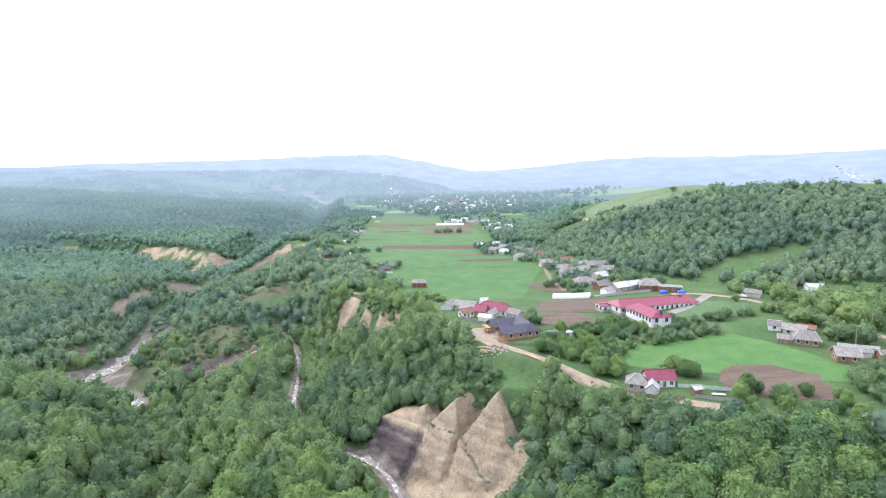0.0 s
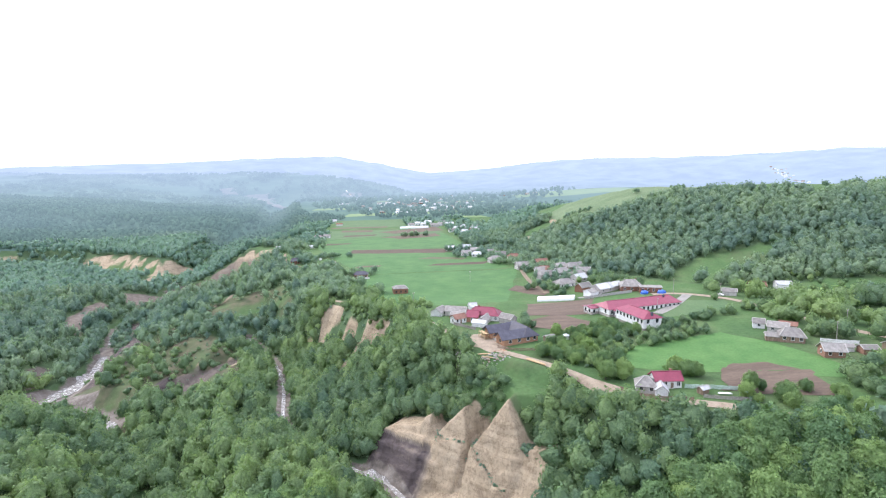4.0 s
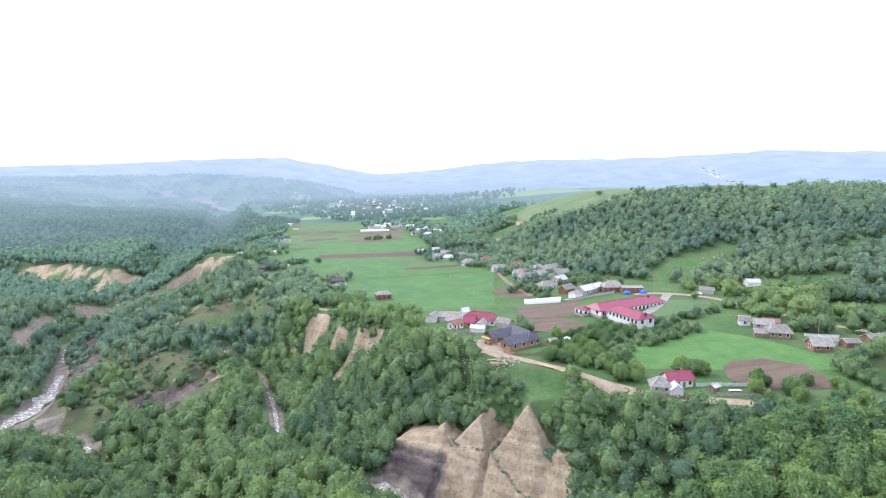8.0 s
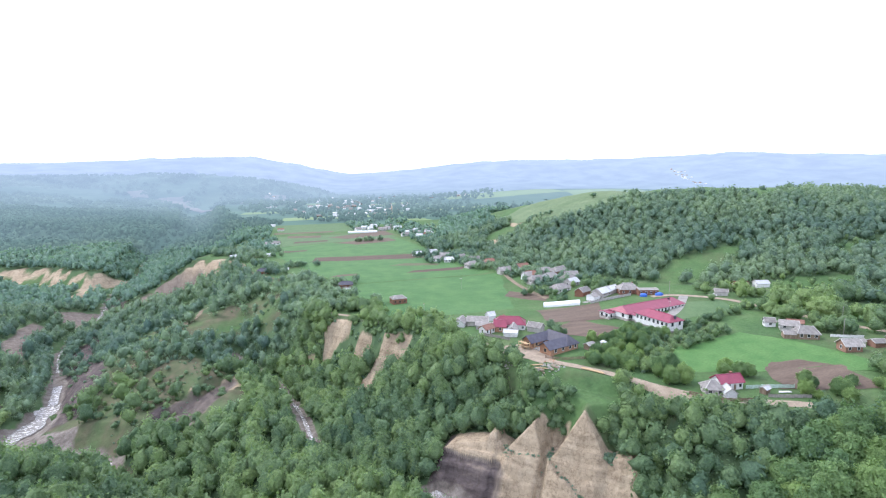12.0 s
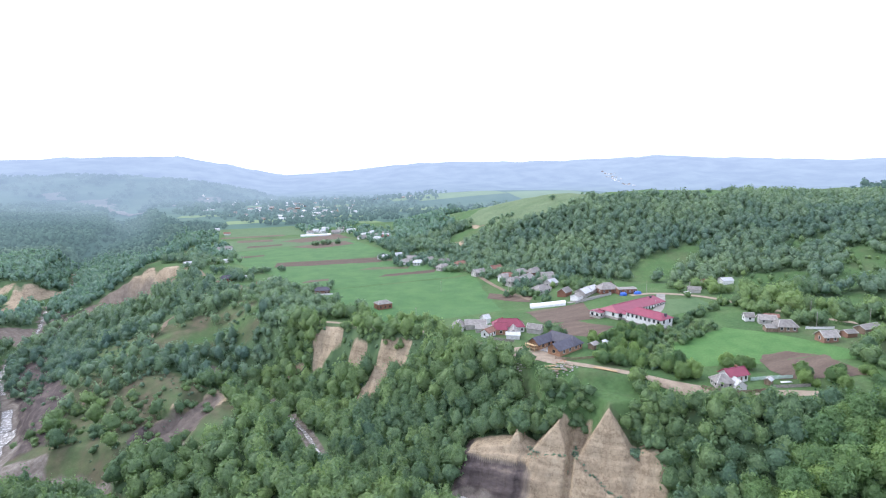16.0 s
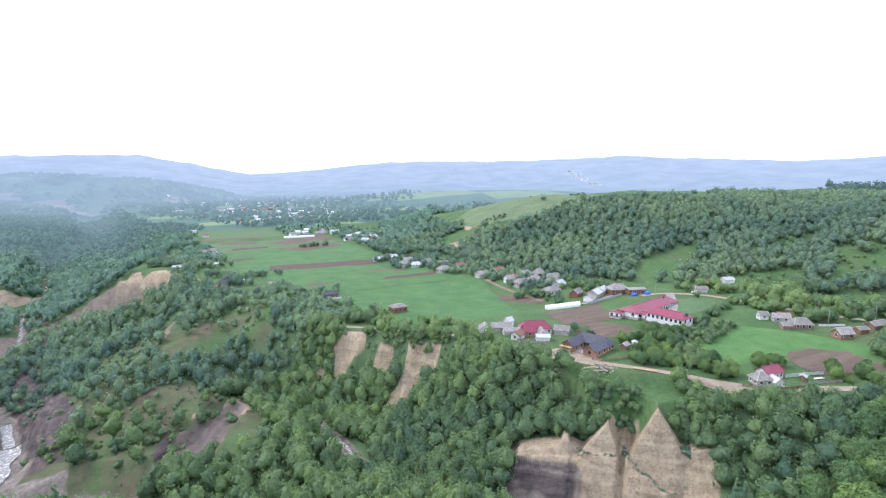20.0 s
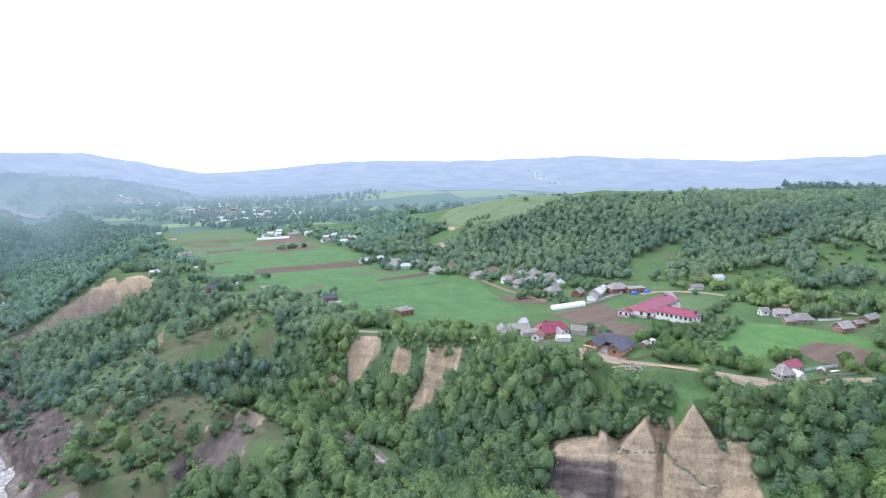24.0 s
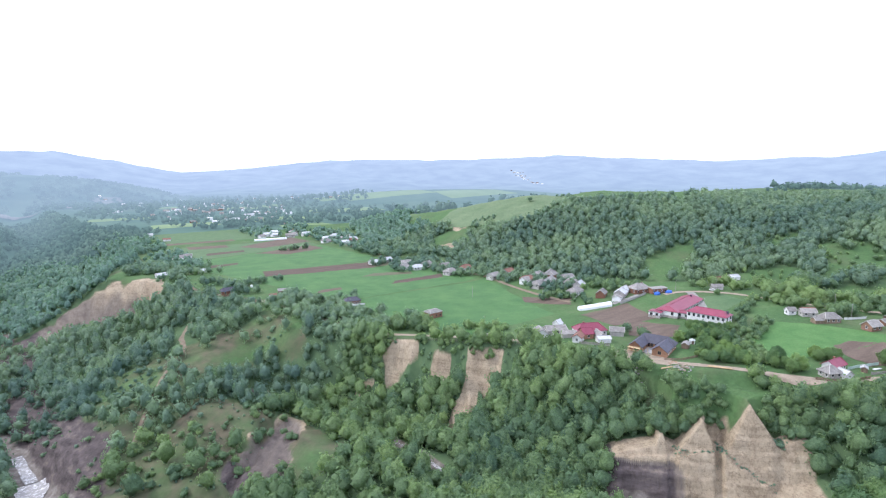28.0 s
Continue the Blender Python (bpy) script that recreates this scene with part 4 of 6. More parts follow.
for fx, fy, fw, fd, mat in ((-60, 1150, 120, 90, GREEN_PALE), (120, 1180, 130, 110, GREEN_PALE), (120, 1010, 90, 60, GREEN_PALE), (-160, 1400, 120, 90, GREEN_PALE),
                            (330, 1350, 200, 130, GREEN_PALE), (150, 1600, 220, 120, GREEN_PALE), (500, 1700, 260, 160, GREEN_PALE), (60, 1330, 60, 60, SOIL),
                            (420, 1950, 300, 140, GREEN_PALE), (600, 1640, 320, 130, GREEN_PALE), (900, 1560, 300, 150, GREEN_PALE), (760, 1780, 260, 110, GREEN_PALE), (0, 1800, 160, 90, GREEN_PALE), (-40, 1060, 90, 40, SOIL)):
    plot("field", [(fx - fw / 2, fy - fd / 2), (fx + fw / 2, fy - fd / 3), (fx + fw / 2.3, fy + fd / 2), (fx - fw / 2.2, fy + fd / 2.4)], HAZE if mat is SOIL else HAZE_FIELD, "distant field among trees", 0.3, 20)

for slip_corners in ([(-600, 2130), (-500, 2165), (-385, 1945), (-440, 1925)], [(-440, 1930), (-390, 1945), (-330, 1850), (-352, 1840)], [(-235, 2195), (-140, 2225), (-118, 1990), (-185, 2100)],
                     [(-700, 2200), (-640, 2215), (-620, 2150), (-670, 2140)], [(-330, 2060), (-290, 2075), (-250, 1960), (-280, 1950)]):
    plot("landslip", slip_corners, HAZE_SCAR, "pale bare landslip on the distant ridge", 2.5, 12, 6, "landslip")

# water
ribbon("river", [tuple(p[:2]) for p in RIVER[(RIVER[:, 1] > 266) & (RIVER[:, 1] < 352)][::3]], 9.0, WATER, 0.5, "silty river running in white riffles", "river", 0.6, 5, 1.5)
ribbon("river", [tuple(p[:2]) for p in RIVER[(RIVER[:, 1] > 346) & (RIVER[:, 1] < 408)][::3]], 4.6, WATER, 0.45, "silty river running in white riffles", "river", 0.6, 5, 1.5)
ribbon("river", [tuple(p[:2]) for p in RIVER[(RIVER[:, 1] > 400) & (RIVER[:, 1] < 1500)][::3]], 2.6, WATER, 0.4, "silty river between wooded banks", "river", 0.6, 4, 3)
ribbon("stream", [tuple(p[:2]) for p in STREAM[STREAM[:, 1] > 130][::2]], 2.0, WATER, 0.35, "narrow brook foaming over stones", "stream", 0.6, 4, 1.2)

# ---- buildings ----
def roof_mesh(w, d, z, rise, over, hip=0.0, thick=0.16):
    """A ridge along x; hip pulls its ends in. Two skins, with eaves all round."""
    hw, hd = w / 2 + over, d / 2 + over
    drop = rise * over / (d / 2)
    r = hw - hip
    v = []
    for k in (0, -thick):
        v += [(-hw, -hd, z - drop + k), (hw, -hd, z - drop + k), (hw, hd, z - drop + k), (-hw, hd, z - drop + k), (-r, 0, z + rise + k), (r, 0, z + rise + k)]
    f = [(0, 1, 5, 4), (2, 3, 4, 5), (7, 6, 10, 11), (9, 8, 11, 10), (0, 6, 7, 1), (2, 8, 9, 3)]
    if hip:
        f += [(1, 2, 5), (3, 0, 4), (8, 7, 11), (6, 9, 10), (1, 7, 8, 2), (3, 9, 6, 0)]
    else:
        f += [(1, 7, 11, 5), (5, 11, 8, 2), (3, 9, 10, 4), (4, 10, 6, 0)]
    return mesh("roof", v, f)


def wall_mesh(w, d, z, rise=0.0, base=-2.0):
    """Walls with gables where rise is given."""
    v = box_verts(-w / 2, w / 2, -d / 2, d / 2, base, z)
    f = list(BOX_FACES)
    if rise:
        v += [(-w / 2, 0, z + rise), (w / 2, 0, z + rise)]
        f = [BOX_FACES[0], BOX_FACES[2], BOX_FACES[4], (1, 2, 6, 9, 5), (3, 0, 4, 8, 7), (4, 5, 9, 8), (6, 7, 8, 9)]
    return mesh("wall", v, f)


def beam(p, q, w=0.2):
    """A square bar from p to q."""
    p, q = Vector(p), Vector(q)
    m = (q - p).to_track_quat("Z", "Y").to_matrix().to_4x4()
    n = (q - p).length
    v = [p + (m @ Vector(c)) for c in box_verts(-w / 2, w / 2, -w / 2, w / 2, 0, n)]
    return mesh("beam", v, BOX_FACES)


WINDOW_ME, PANE_ME = {}, {}


def opening(parent, kind, x, y, z, face, w, h, material):
    """A window or door standing a little proud of a wall; face: degrees that its front turns from -y."""
    key = (kind, w, h, material.name)
    if key not in WINDOW_ME:
        t = 0.09
        WINDOW_ME[key] = boxes(kind, (-w / 2 - t, -w / 2, -0.10, 0.05, -t, h + t), (w / 2, w / 2 + t, -0.10, 0.05, -t, h + t),
                               (-w / 2, w / 2, -0.10, 0.05, h, h + t), (-w / 2, w / 2, -0.14, 0.05, -t, 0))
        PANE_ME[key] = boxes("pane", (-w / 2, -0.04, -0.05, 0.05, 0, h), (0.04, w / 2, -0.05, 0.05, 0, h)) if kind == "window" else boxes("leaf", (-w / 2, w / 2, -0.06, 0.05, 0, h))
    ob = part(kind, WINDOW_ME[key], material, parent)
    ob.matrix_basis = pose(x, y, z, 0, 0, face)
    part("pane" if kind == "window" else "door_leaf", PANE_ME[key], GLASS if kind == "window" else TIMBER, ob)
    return ob


def house(label, at, turn, w, d, h, rise, wall, roof, hip=0.0, windows=(0, 0, 0, 0), door=None, chimney=None, over=0.5, category="house", name="house", trim=None,
          size=(1.0, 1.3), group="", seams=True):
    """windows: how many on the south, east, north and west walls. door: the side that has it. chimney: its place on the roof."""
    at = out(*at)
    z0 = ground_at(*at)
    ob = thing(name, label, category, (at[0], at[1], z0), turn, group)
    gable = 0 if hip else rise
    part("wall", wall_mesh(w, d, h, gable), wall, ob)
    ro = part("roof", roof_mesh(w, d, h + 0.02, rise + 0.05, over, hip), roof, ob)
    if seams:
        r = w / 2 + over - hip
        cap = PLASTER_GREY if roof in (ROOF_GREY, ROOF_TIN) else roof
        part("ridge_cap", boxes("ridge_cap", (-r, r, -0.16, 0.16, h + rise + 0.0, h + rise + 0.16)), cap, ro)
        hw, hd = w / 2 + over, d / 2 + over
        ze, zr = h + 0.06 - (rise + 0.05) * over / (d / 2), h + rise + 0.1
        for sx in (-1, 1):
            for sy in (-1, 1):
                part("hip_cap", beam((sx * hw, sy * hd, ze), (sx * r, 0, zr), 0.24), cap, ro)
    sides = ((0, -d / 2, w, 0), (w / 2, 0, d, 90), (0, d / 2, w, 180), (-w / 2, 0, d, 270))
    for k, ((sx, sy, span, face), n) in enumerate(zip(sides, windows)):
        total = n + (door == k)
        for i in range(total):
            q = (i + 0.5) / total * span - span / 2
            px, py = (q, sy) if k in (0, 2) else (sx, q)
            if door == k and i == total // 2:
                opening(ob, "door", px, py, 0.05, face, 1.0, 2.05, trim or TRIM)
            else:
                opening(ob, "window", px, py, min(0.95, h * 0.35), face, size[0], min(size[1], h * 0.5), trim or TRIM)
    if chimney is not None:
        cx, cy = chimney
        zt = h + rise * (1 - abs(cy) / (d / 2))
        c = part("chimney", boxes("chimney", (cx - 0.35, cx + 0.35, cy - 0.35, cy + 0.35, zt - 0.5, zt + 1.0), (cx - 0.45, cx + 0.45, cy - 0.45, cy + 0.45, zt + 1.0, zt + 1.15)), BRICK, ob)
    return ob


def shed(label, at, turn, w, d, h, rise, wall, roof, over=0.3, door=None, windows=(0, 0, 0, 0), name="shed", hip=0.0):
    return house(label, at, turn, w, d, h, rise, wall, roof, hip, windows, door, None, over, "shed", name)


def fence(label, line, h, material, gap=0.16, name="fence", board=0.11, post=2.5, each=True):
    """Posts, rails and boards along a line."""
    p = np.stack(out(*np.array(line, float).T), 1)
    s = np.concatenate([[0], np.cumsum(np.hypot(*np.diff(p, axis=0).T))])
    x0, y0 = p[0]
    z0 = ground_at(x0, y0)
    ob = thing(name, label, "fence", (x0, y0, z0))
    n = max(2, int(s[-1] / post) + 1)
    t = np.linspace(0, s[-1], n)
    cx, cy = np.interp(t, s, p[:, 0]), np.interp(t, s, p[:, 1])
    cz = land(cx, cy)["z"]
    post_me = boxes("post", (-0.07, 0.07, -0.07, 0.07, -0.4, h + 0.1))
    for a, b, c in zip(cx, cy, cz):
        part("post", post_me, material, ob).matrix_basis = pose(a - x0, b - y0, c - z0)
    for i in range(n - 1):
        dx, dy = cx[i + 1] - cx[i], cy[i + 1] - cy[i]
        span = math.hypot(dx, dy)
        turn = math.degrees(math.atan2(dy, dx))
        k = max(1, int(span / (board + gap)))
        spans = [(q * span / k + gap / 2, (q + 1) * span / k - gap / 2, -0.02, 0.02, 0.08, h) for q in range(k)]
        spans += [(0, span, 0.02, 0.06, h * 0.25, h * 0.25 + 0.08), (0, span, 0.02, 0.06, h * 0.8, h * 0.8 + 0.08)]
        me = boxes("panel", *spans)
        part("panel", me, material, ob).matrix_basis = pose(cx[i] - x0, cy[i] - y0, (cz[i] + cz[i + 1]) / 2 - z0, 0, 0, turn)
    return ob


def pole(at, h=8.0):
    at = out(*at)
    ob = thing("utility_pole", "grey timber utility pole with a cross arm", "utility pole", (*at, ground_at(*at)), 30, "poles along the road")
    v = [(0.13 * math.cos(a), 0.13 * math.sin(a), -0.5) for a in np.arange(8) * math.pi / 4] + [(0.09 * math.cos(a), 0.09 * math.sin(a), h) for a in np.arange(8) * math.pi / 4]
    part("shaft", mesh("shaft", v, [(i, (i + 1) % 8, 8 + (i + 1) % 8, 8 + i) for i in range(8)] + [tuple(range(8, 16))]), STONE, ob)
    arm = part("cross_arm", boxes("cross_arm", (-0.8, 0.8, -0.06, 0.06, h - 0.5, h - 0.36)), TIMBER, ob)
    for k in (-0.7, 0, 0.7):
        part("insulator", boxes("insulator", (k - 0.05, k + 0.05, -0.05, 0.05, h - 0.36, h - 0.16)), TRIM, arm)
    return ob


# the maroon-roofed house by the rim road, and its old neighbour
house("small white house under a bright maroon metal roof", (72.0, 165.4), -4, 8.6, 5.2, 3.1, 1.9, PLASTER, ROOF_RED, 0.0, (3, 1, 0, 1), 0, (2, 1.0))
house("old white cottage under a grey hipped slate roof", (64.2, 163.6), -22, 6.2, 5.4, 2.6, 2.2, PLASTER_GREY, ROOF_GREY, 3.0, (2, 1, 0, 2), None, None)
shed("low white lean-to under a pale tin gable", (67.6, 159.8), 68, 4.6, 3.8, 2.2, 1.5, PLASTER, ROOF_TIN, 0.3, None, (1, 1, 0, 0))
fence("dark timber board fence along the rim road", [(56.5, 165.5), (60.5, 159.8), (67.2, 155.8), (75, 153.4)], 1.4, TIMBER, 0.03)
fence("pale green painted picket fence round a garden", [(77, 162), (84, 160), (92, 156.5)], 1.4, PAINT_GREEN, 0.04)
fence("pale painted fence beside the road", [(79, 154.5), (84, 152), (91, 149)], 1.2, STONE, 0.02)
shed("small timber hen house in the garden", (80.5, 157.5), 20, 3.0, 2.2, 1.8, 0.6, TIMBER, ROOF_TIN)


def brick_house(at, turn):
    """A new house round a court: a long back and two gabled wings."""
    ob = thing("brick_house", "unfinished orange brick house with dark slate roofs round a court", "house", (*at, ground_at(*at)), turn)
    part("wall", boxes("wall", (0.5, 7.5, -8.6, 8.6, -2, 3.3), (-9.5, 0.6, -8.6, -2.2, -2, 3.2), (-9.0, 0.6, 2.8, 8.6, -2, 3.2)), BRICK_ORANGE, ob)
    for y0, x0, d in ((-5.4, -9.5, 6.4), (5.7, -9.0, 5.8)):
        g = part("gable", mesh("gable", [(x0, y0 - d / 2, 3.19), (x0, y0 + d / 2, 3.19), (x0, y0, 5.5), (x0 + 0.4, y0 - d / 2, 3.19), (x0 + 0.4, y0 + d / 2, 3.19), (x0 + 0.4, y0, 5.5)],
                                 [(0, 2, 1), (3, 4, 5), (0, 1, 4, 3), (1, 2, 5, 4), (2, 0, 3, 5)]), BRICK_ORANGE, ob)
        r = part("roof", roof_mesh(14.0, d, 3.24, 2.35, 0.6), ROOF_DARK, ob)
        r.matrix_basis = pose(x0 + 6.2, y0, 0)
    r = part("roof", roof_mesh(17.2, 7.0, 3.30, 2.9, 0.7, 3.6), ROOF_DARK, ob)
    r.matrix_basis = pose(4.0, 0, 0, 0, 0, 90)
    part("terrace", boxes("terrace", (-8.5, 0.5, -2.2, 2.8, -1.5, 0.35)), CONCRETE, ob)
    for q in (-1.2, 1.0, 2.2):
        opening(ob, "window" if q else "door", 0.5, q, 0.9, 270, 1.2, 1.5, NEW_TIMBER)
    for q in (-6.5, -2.0):
        opening(ob, "window", q, -2.2, 1.0, 180, 1.2, 1.4, NEW_TIMBER)
        opening(ob, "window", q, 2.8, 1.0, 0, 1.2, 1.4, NEW_TIMBER)
        opening(ob, "window", q, -8.6, 1.0, 0, 1.3, 1.4, TRIM)
    for q in (2.5, 5.8):
        opening(ob, "window", q, -8.6, 1.0, 0, 1.3, 1.4, TRIM)
    opening(ob, "window", -9.5, -5.4, 1.0, 270, 1.4, 1.5, NEW_TIMBER)
    opening(ob, "window", -9.0, 5.7, 1.0, 270, 1.4, 1.5, NEW_TIMBER)
    for q in (-6, -2, 2, 6):
        opening(ob, "window", 7.5, q, 1.0, 90, 1.3, 1.4, TRIM)
    # timber scaffold before the north wing
    for x in (-10.6, -12.2):
        for y in (3.0, 5.6, 8.2):
            part("scaffold_pole", beam((x, y, -0.6), (x, y, 3.4), 0.16), NEW_TIMBER, ob)
    for z in (1.2, 2.6):
        part("scaffold_deck", boxes("scaffold_deck", (-12.3, -10.4, 2.8, 8.4, z, z + 0.08)), NEW_TIMBER, ob)
    for y in (-1.8, 0.2, 2.4):
        part("porch_post", beam((-8.2, y, 0.3), (-8.2, y, 2.9), 0.2), NEW_TIMBER, ob)
    return ob


brick_house((33.5, 225.5), 20)
shed("small grey timber shed beside the brick house", (48, 218), 20, 4.0, 3.0, 2.2, 0.8, TIMBER, ROOF_GREY)
fence("rough timber fence before the brick house", [(24.5, 213), (30, 208.5), (40, 207)], 1.2, TIMBER, 0.10)
# the maroon compound
house("farmhouse under a broad maroon hip roof", (27.0, 259.5), -22, 15.5, 8.5, 3.2, 2.9, PLASTER, ROOF_RED, 3.6, (5, 2, 0, 1), 0, (-3, 1))
shed("orange brick front wing with a maroon gable roof", (21.0, 256.5), -22, 5.5, 6.5, 3.0, 2.4, BRICK_ORANGE, ROOF_RED, 0.4, None, (1, 0, 0, 1))
shed("long grey shed under weathered slate sheets", (25.5, 251.5), 62, 9.0, 4.5, 2.4, 1.4, PLASTER_GREY, ROOF_GREY)
shed("low white shed under pale tin sheets", (22.5, 246.5), -28, 6.5, 4.5, 2.2, 1.0, PLASTER, ROOF_TIN)
shed("grey barn under a weathered slate roof", (13.5, 270), -22, 10.5, 7.0, 2.8, 1.8, PLASTER_GREY, ROOF_GREY, 0.4, None, (1, 0, 0, 1))
shed("grey barn under a weathered slate roof", (4.5, 271.5), 60, 8.0, 6.0, 2.6, 1.8, PLASTER, ROOF_GREY, 0.4, None, (1, 1, 0, 0))
shed("low shed with a pale slate roof", (14.5, 262.5), -22, 8.0, 5.0, 2.3, 1.0, PLASTER_GREY, ROOF_GREY)
shed("white gatehouse with a rusty tile roof", (13.2, 254.5), 30, 6.5, 4.5, 2.8, 1.5, PLASTER, ROOF_RUST, 0.4, 0, (2, 1, 0, 1))
shed("small white summer kitchen with a pale gable roof", (22.5, 276.5), 10, 4.0, 4.0, 3.0, 1.8, PLASTER, ROOF_TIN)
shed("grey shed at the end of the yard", (37, 250), -50, 7.0, 5.0, 2.6, 1.8, PLASTER_GREY, ROOF_GREY)
shed("small timber shelter beside the rim road", (-20.5, 284.5), -42, 6.0, 3.0, 2.0, 0.5, TIMBER, ROOF_GREY)
fence("grey board fence along the lane", [(19.5, 240), (14, 246.5), (10.5, 251)], 1.4, STONE, 0.02)


def school():
    at = (103, 252)
    ob = thing("school", "long white school with broad maroon metal roofs", "school", (*at, ground_at(*at) - 0.1))

    def wing(x0, y0, turn, w, d, h, rise, hip, wins, name, ends=(0, 0)):
        m = pose(x0 - at[0], y0 - at[1], 0, 0, 0, turn)
        body = part("wing", wall_mesh(w, d, h, 0 if hip else rise), PLASTER, ob)
        body.matrix_basis = m
        part("roof", roof_mesh(w, d, h + 0.02, rise + 0.05, 0.6, hip), ROOF_RED, body, "maroon metal roof")
        part("ridge_cap", boxes("ridge_cap", (-w / 2 + hip, w / 2 - hip, -0.2, 0.2, h + rise, h + rise + 0.18)), ROOF_RED, body)
        part("plinth", boxes("plinth", (-w / 2 - 0.05, w / 2 + 0.05, -d / 2 - 0.05, d / 2 + 0.05, -2, 0.5)), STONE, body)
        for k, (sy, face) in enumerate(((-d / 2, 0), (d / 2, 180))):
            for i in range(wins):
                o = opening(ob, "window", 0, 0, 0, 0, 1.3, 1.7, TRIM)
                o.matrix_basis = m @ pose(-w / 2 + (i + 0.5) * w / wins, sy, h - 2.5, 0, 0, face)
        for sx, face in ((w / 2, 90), (-w / 2, 270)):
            for q in (-d / 4, d / 4):
                o = opening(ob, "window", 0, 0, 0, 0, 1.5, 1.9, TRIM)
                o.matrix_basis = m @ pose(sx, q, h - 2.5, 0, 0, face)
        return body
    wing(108.2, 260.9, 15, 45, 12, 3.4, 2.5, 3.0, 16, "main")
    wing(95.9, 235.2, 101, 20.5, 9.6, 5.2, 2.2, 3.6, 8, "south")
    wing(93.2, 248.2, 101, 7.0, 5.0, 3.0, 0.7, 0, 2, "link")
    wing(83.8, 260.2, 15, 6.5, 6.5, 2.4, 0.4, 0, 2, "porch")
    for sx, sy, sz in ((94.2, 255.1, 3.2), (123.4, 263.8, 4.6), (97.9, 226.1, 5.8)):
        part("roof_vent", boxes("roof_vent", (sx - at[0] - 0.5, sx - at[0] + 0.5, sy - at[1] - 0.4, sy - at[1] + 0.4, sz, sz + 1.7)), ROOF_DARK, ob, "small dark roof vent")
    return ob


school()


def greenhouse(label, a, b, width, height):
    """A film tunnel on hoops."""
    a, b = np.array(out(*a)), np.array(out(*b))
    n = max(4, int(np.linalg.norm(b - a) / 1.5))
    z0 = ground_at(*a)
    ob = thing("greenhouse", label, "greenhouse", (*a, z0))
    d = (b - a) / np.linalg.norm(b - a)
    q = np.array((-d[1], d[0]))
    v, f = [], []
    m = 9
    for i in range(n + 1):
        c = (b - a) * i / n
        dz = ground_at(*(a + c)) - z0
        for k in range(m):
            g = math.pi * k / (m - 1)
            s = 1 + 0.03 * (i % 2)
            v.append((*(c + q * math.cos(g) * width / 2 * s), dz + max(0, math.sin(g)) ** 0.7 * height * s))
    for i in range(n):
        f += [(i * m + k, i * m + k + 1, (i + 1) * m + k + 1, (i + 1) * m + k) for k in range(m - 1)]
    f += [tuple(range(m)), tuple(range(n * m + m - 1, n * m - 1, -1))]
    part("film_cover", mesh("film_cover", v, f), FILM, ob)
    for i in range(0, n + 1, 2):
        hv, hf = [], []
        for k in range(m):
            p = np.array(v[i * m + k])
            for e in (-0.05, 0.05):
                hv.append((p[0] + d[0] * e, p[1] + d[1] * e, p[2] + 0.03))
        hf = [(2 * k, 2 * k + 1, 2 * k + 3, 2 * k + 2) for k in range(m - 1)]
        part("hoop", mesh("hoop", hv, hf), TRIM, ob)
    return ob


greenhouse("long white film greenhouse beside the ploughed garden", (61.5, 295), (84, 292), 5.0, 2.6)
greenhouse("long white film greenhouse far out on the terrace", (-10, 817), (33, 813), 5.0, 3.0)

# the farm east of the hayfield
house("grey timber farmhouse under weathered slate sheets", (140.5, 194.5), -30, 8.4, 6.2, 2.8, 2.4, TIMBER, ROOF_GREY, 2.2, (3, 1, 0, 2), None, None)
shed("grey barn with a long slate roof", (144.0, 206.5), -40, 7.4, 4.8, 2.4, 1.7, PLASTER_GREY, ROOF_GREY, 0.4, None, (2, 0, 0, 1))
shed("low lean-to of grey boards", (134.5, 197.5), -30, 4.8, 4.0, 2.0, 1.1, TIMBER, ROOF_GREY)
shed("small white outbuilding with a slate roof", (140.5, 213.8), -30, 4.4, 4.0, 2.4, 1.6, PLASTER, ROOF_GREY, 0.3, None, (1, 0, 0, 1))
shed("low grey shed behind the farm", (150.5, 209), -40, 6.4, 4.0, 2.0, 1.1, PLASTER_GREY, ROOF_RUST)
house("brick cottage with grey boarded gable and slate roof", (141.4, 176.0), -16, 6.8, 5.4, 2.7, 2.1, BRICK_OLD, ROOF_GREY, 0.0, (2, 1, 0, 1), None, None)
shed("low brown brick shed beside the lane", (155.5, 175.5), -10, 5.4, 4.0, 2.1, 1.0, BRICK_OLD, ROOF_GREY)
shed("white stone shed with an open front", (150.5, 179), -10, 3.4, 2.6, 2.0, 0.7, PLASTER, ROOF_GREY)
shed("long dark byre beside the lane", (170, 176), 0, 12.0, 5.0, 2.4, 1.4, TIMBER, ROOF_GREY)
fence("white board fence along the farm lane", [(150, 191), (154.5, 188), (161, 185)], 1.3, TRIM, 0.02)
# hillside cottages
house("small house with a rusty roof among trees", (190, 283), -20, 8.0, 6.0, 2.8, 2.0, PLASTER_GREY, ROOF_RUST, 0.0, (2, 1, 0, 1), None, None)
shed("white shed under a pale tin roof among trees", (206, 283), -15, 8.0, 5.5, 2.6, 1.6, PLASTER, ROOF_TIN)
shed("grey shed beside the village road", (166, 272), -35, 7.0, 4.5, 2.4, 1.4, PLASTER_GREY, ROOF_GREY)
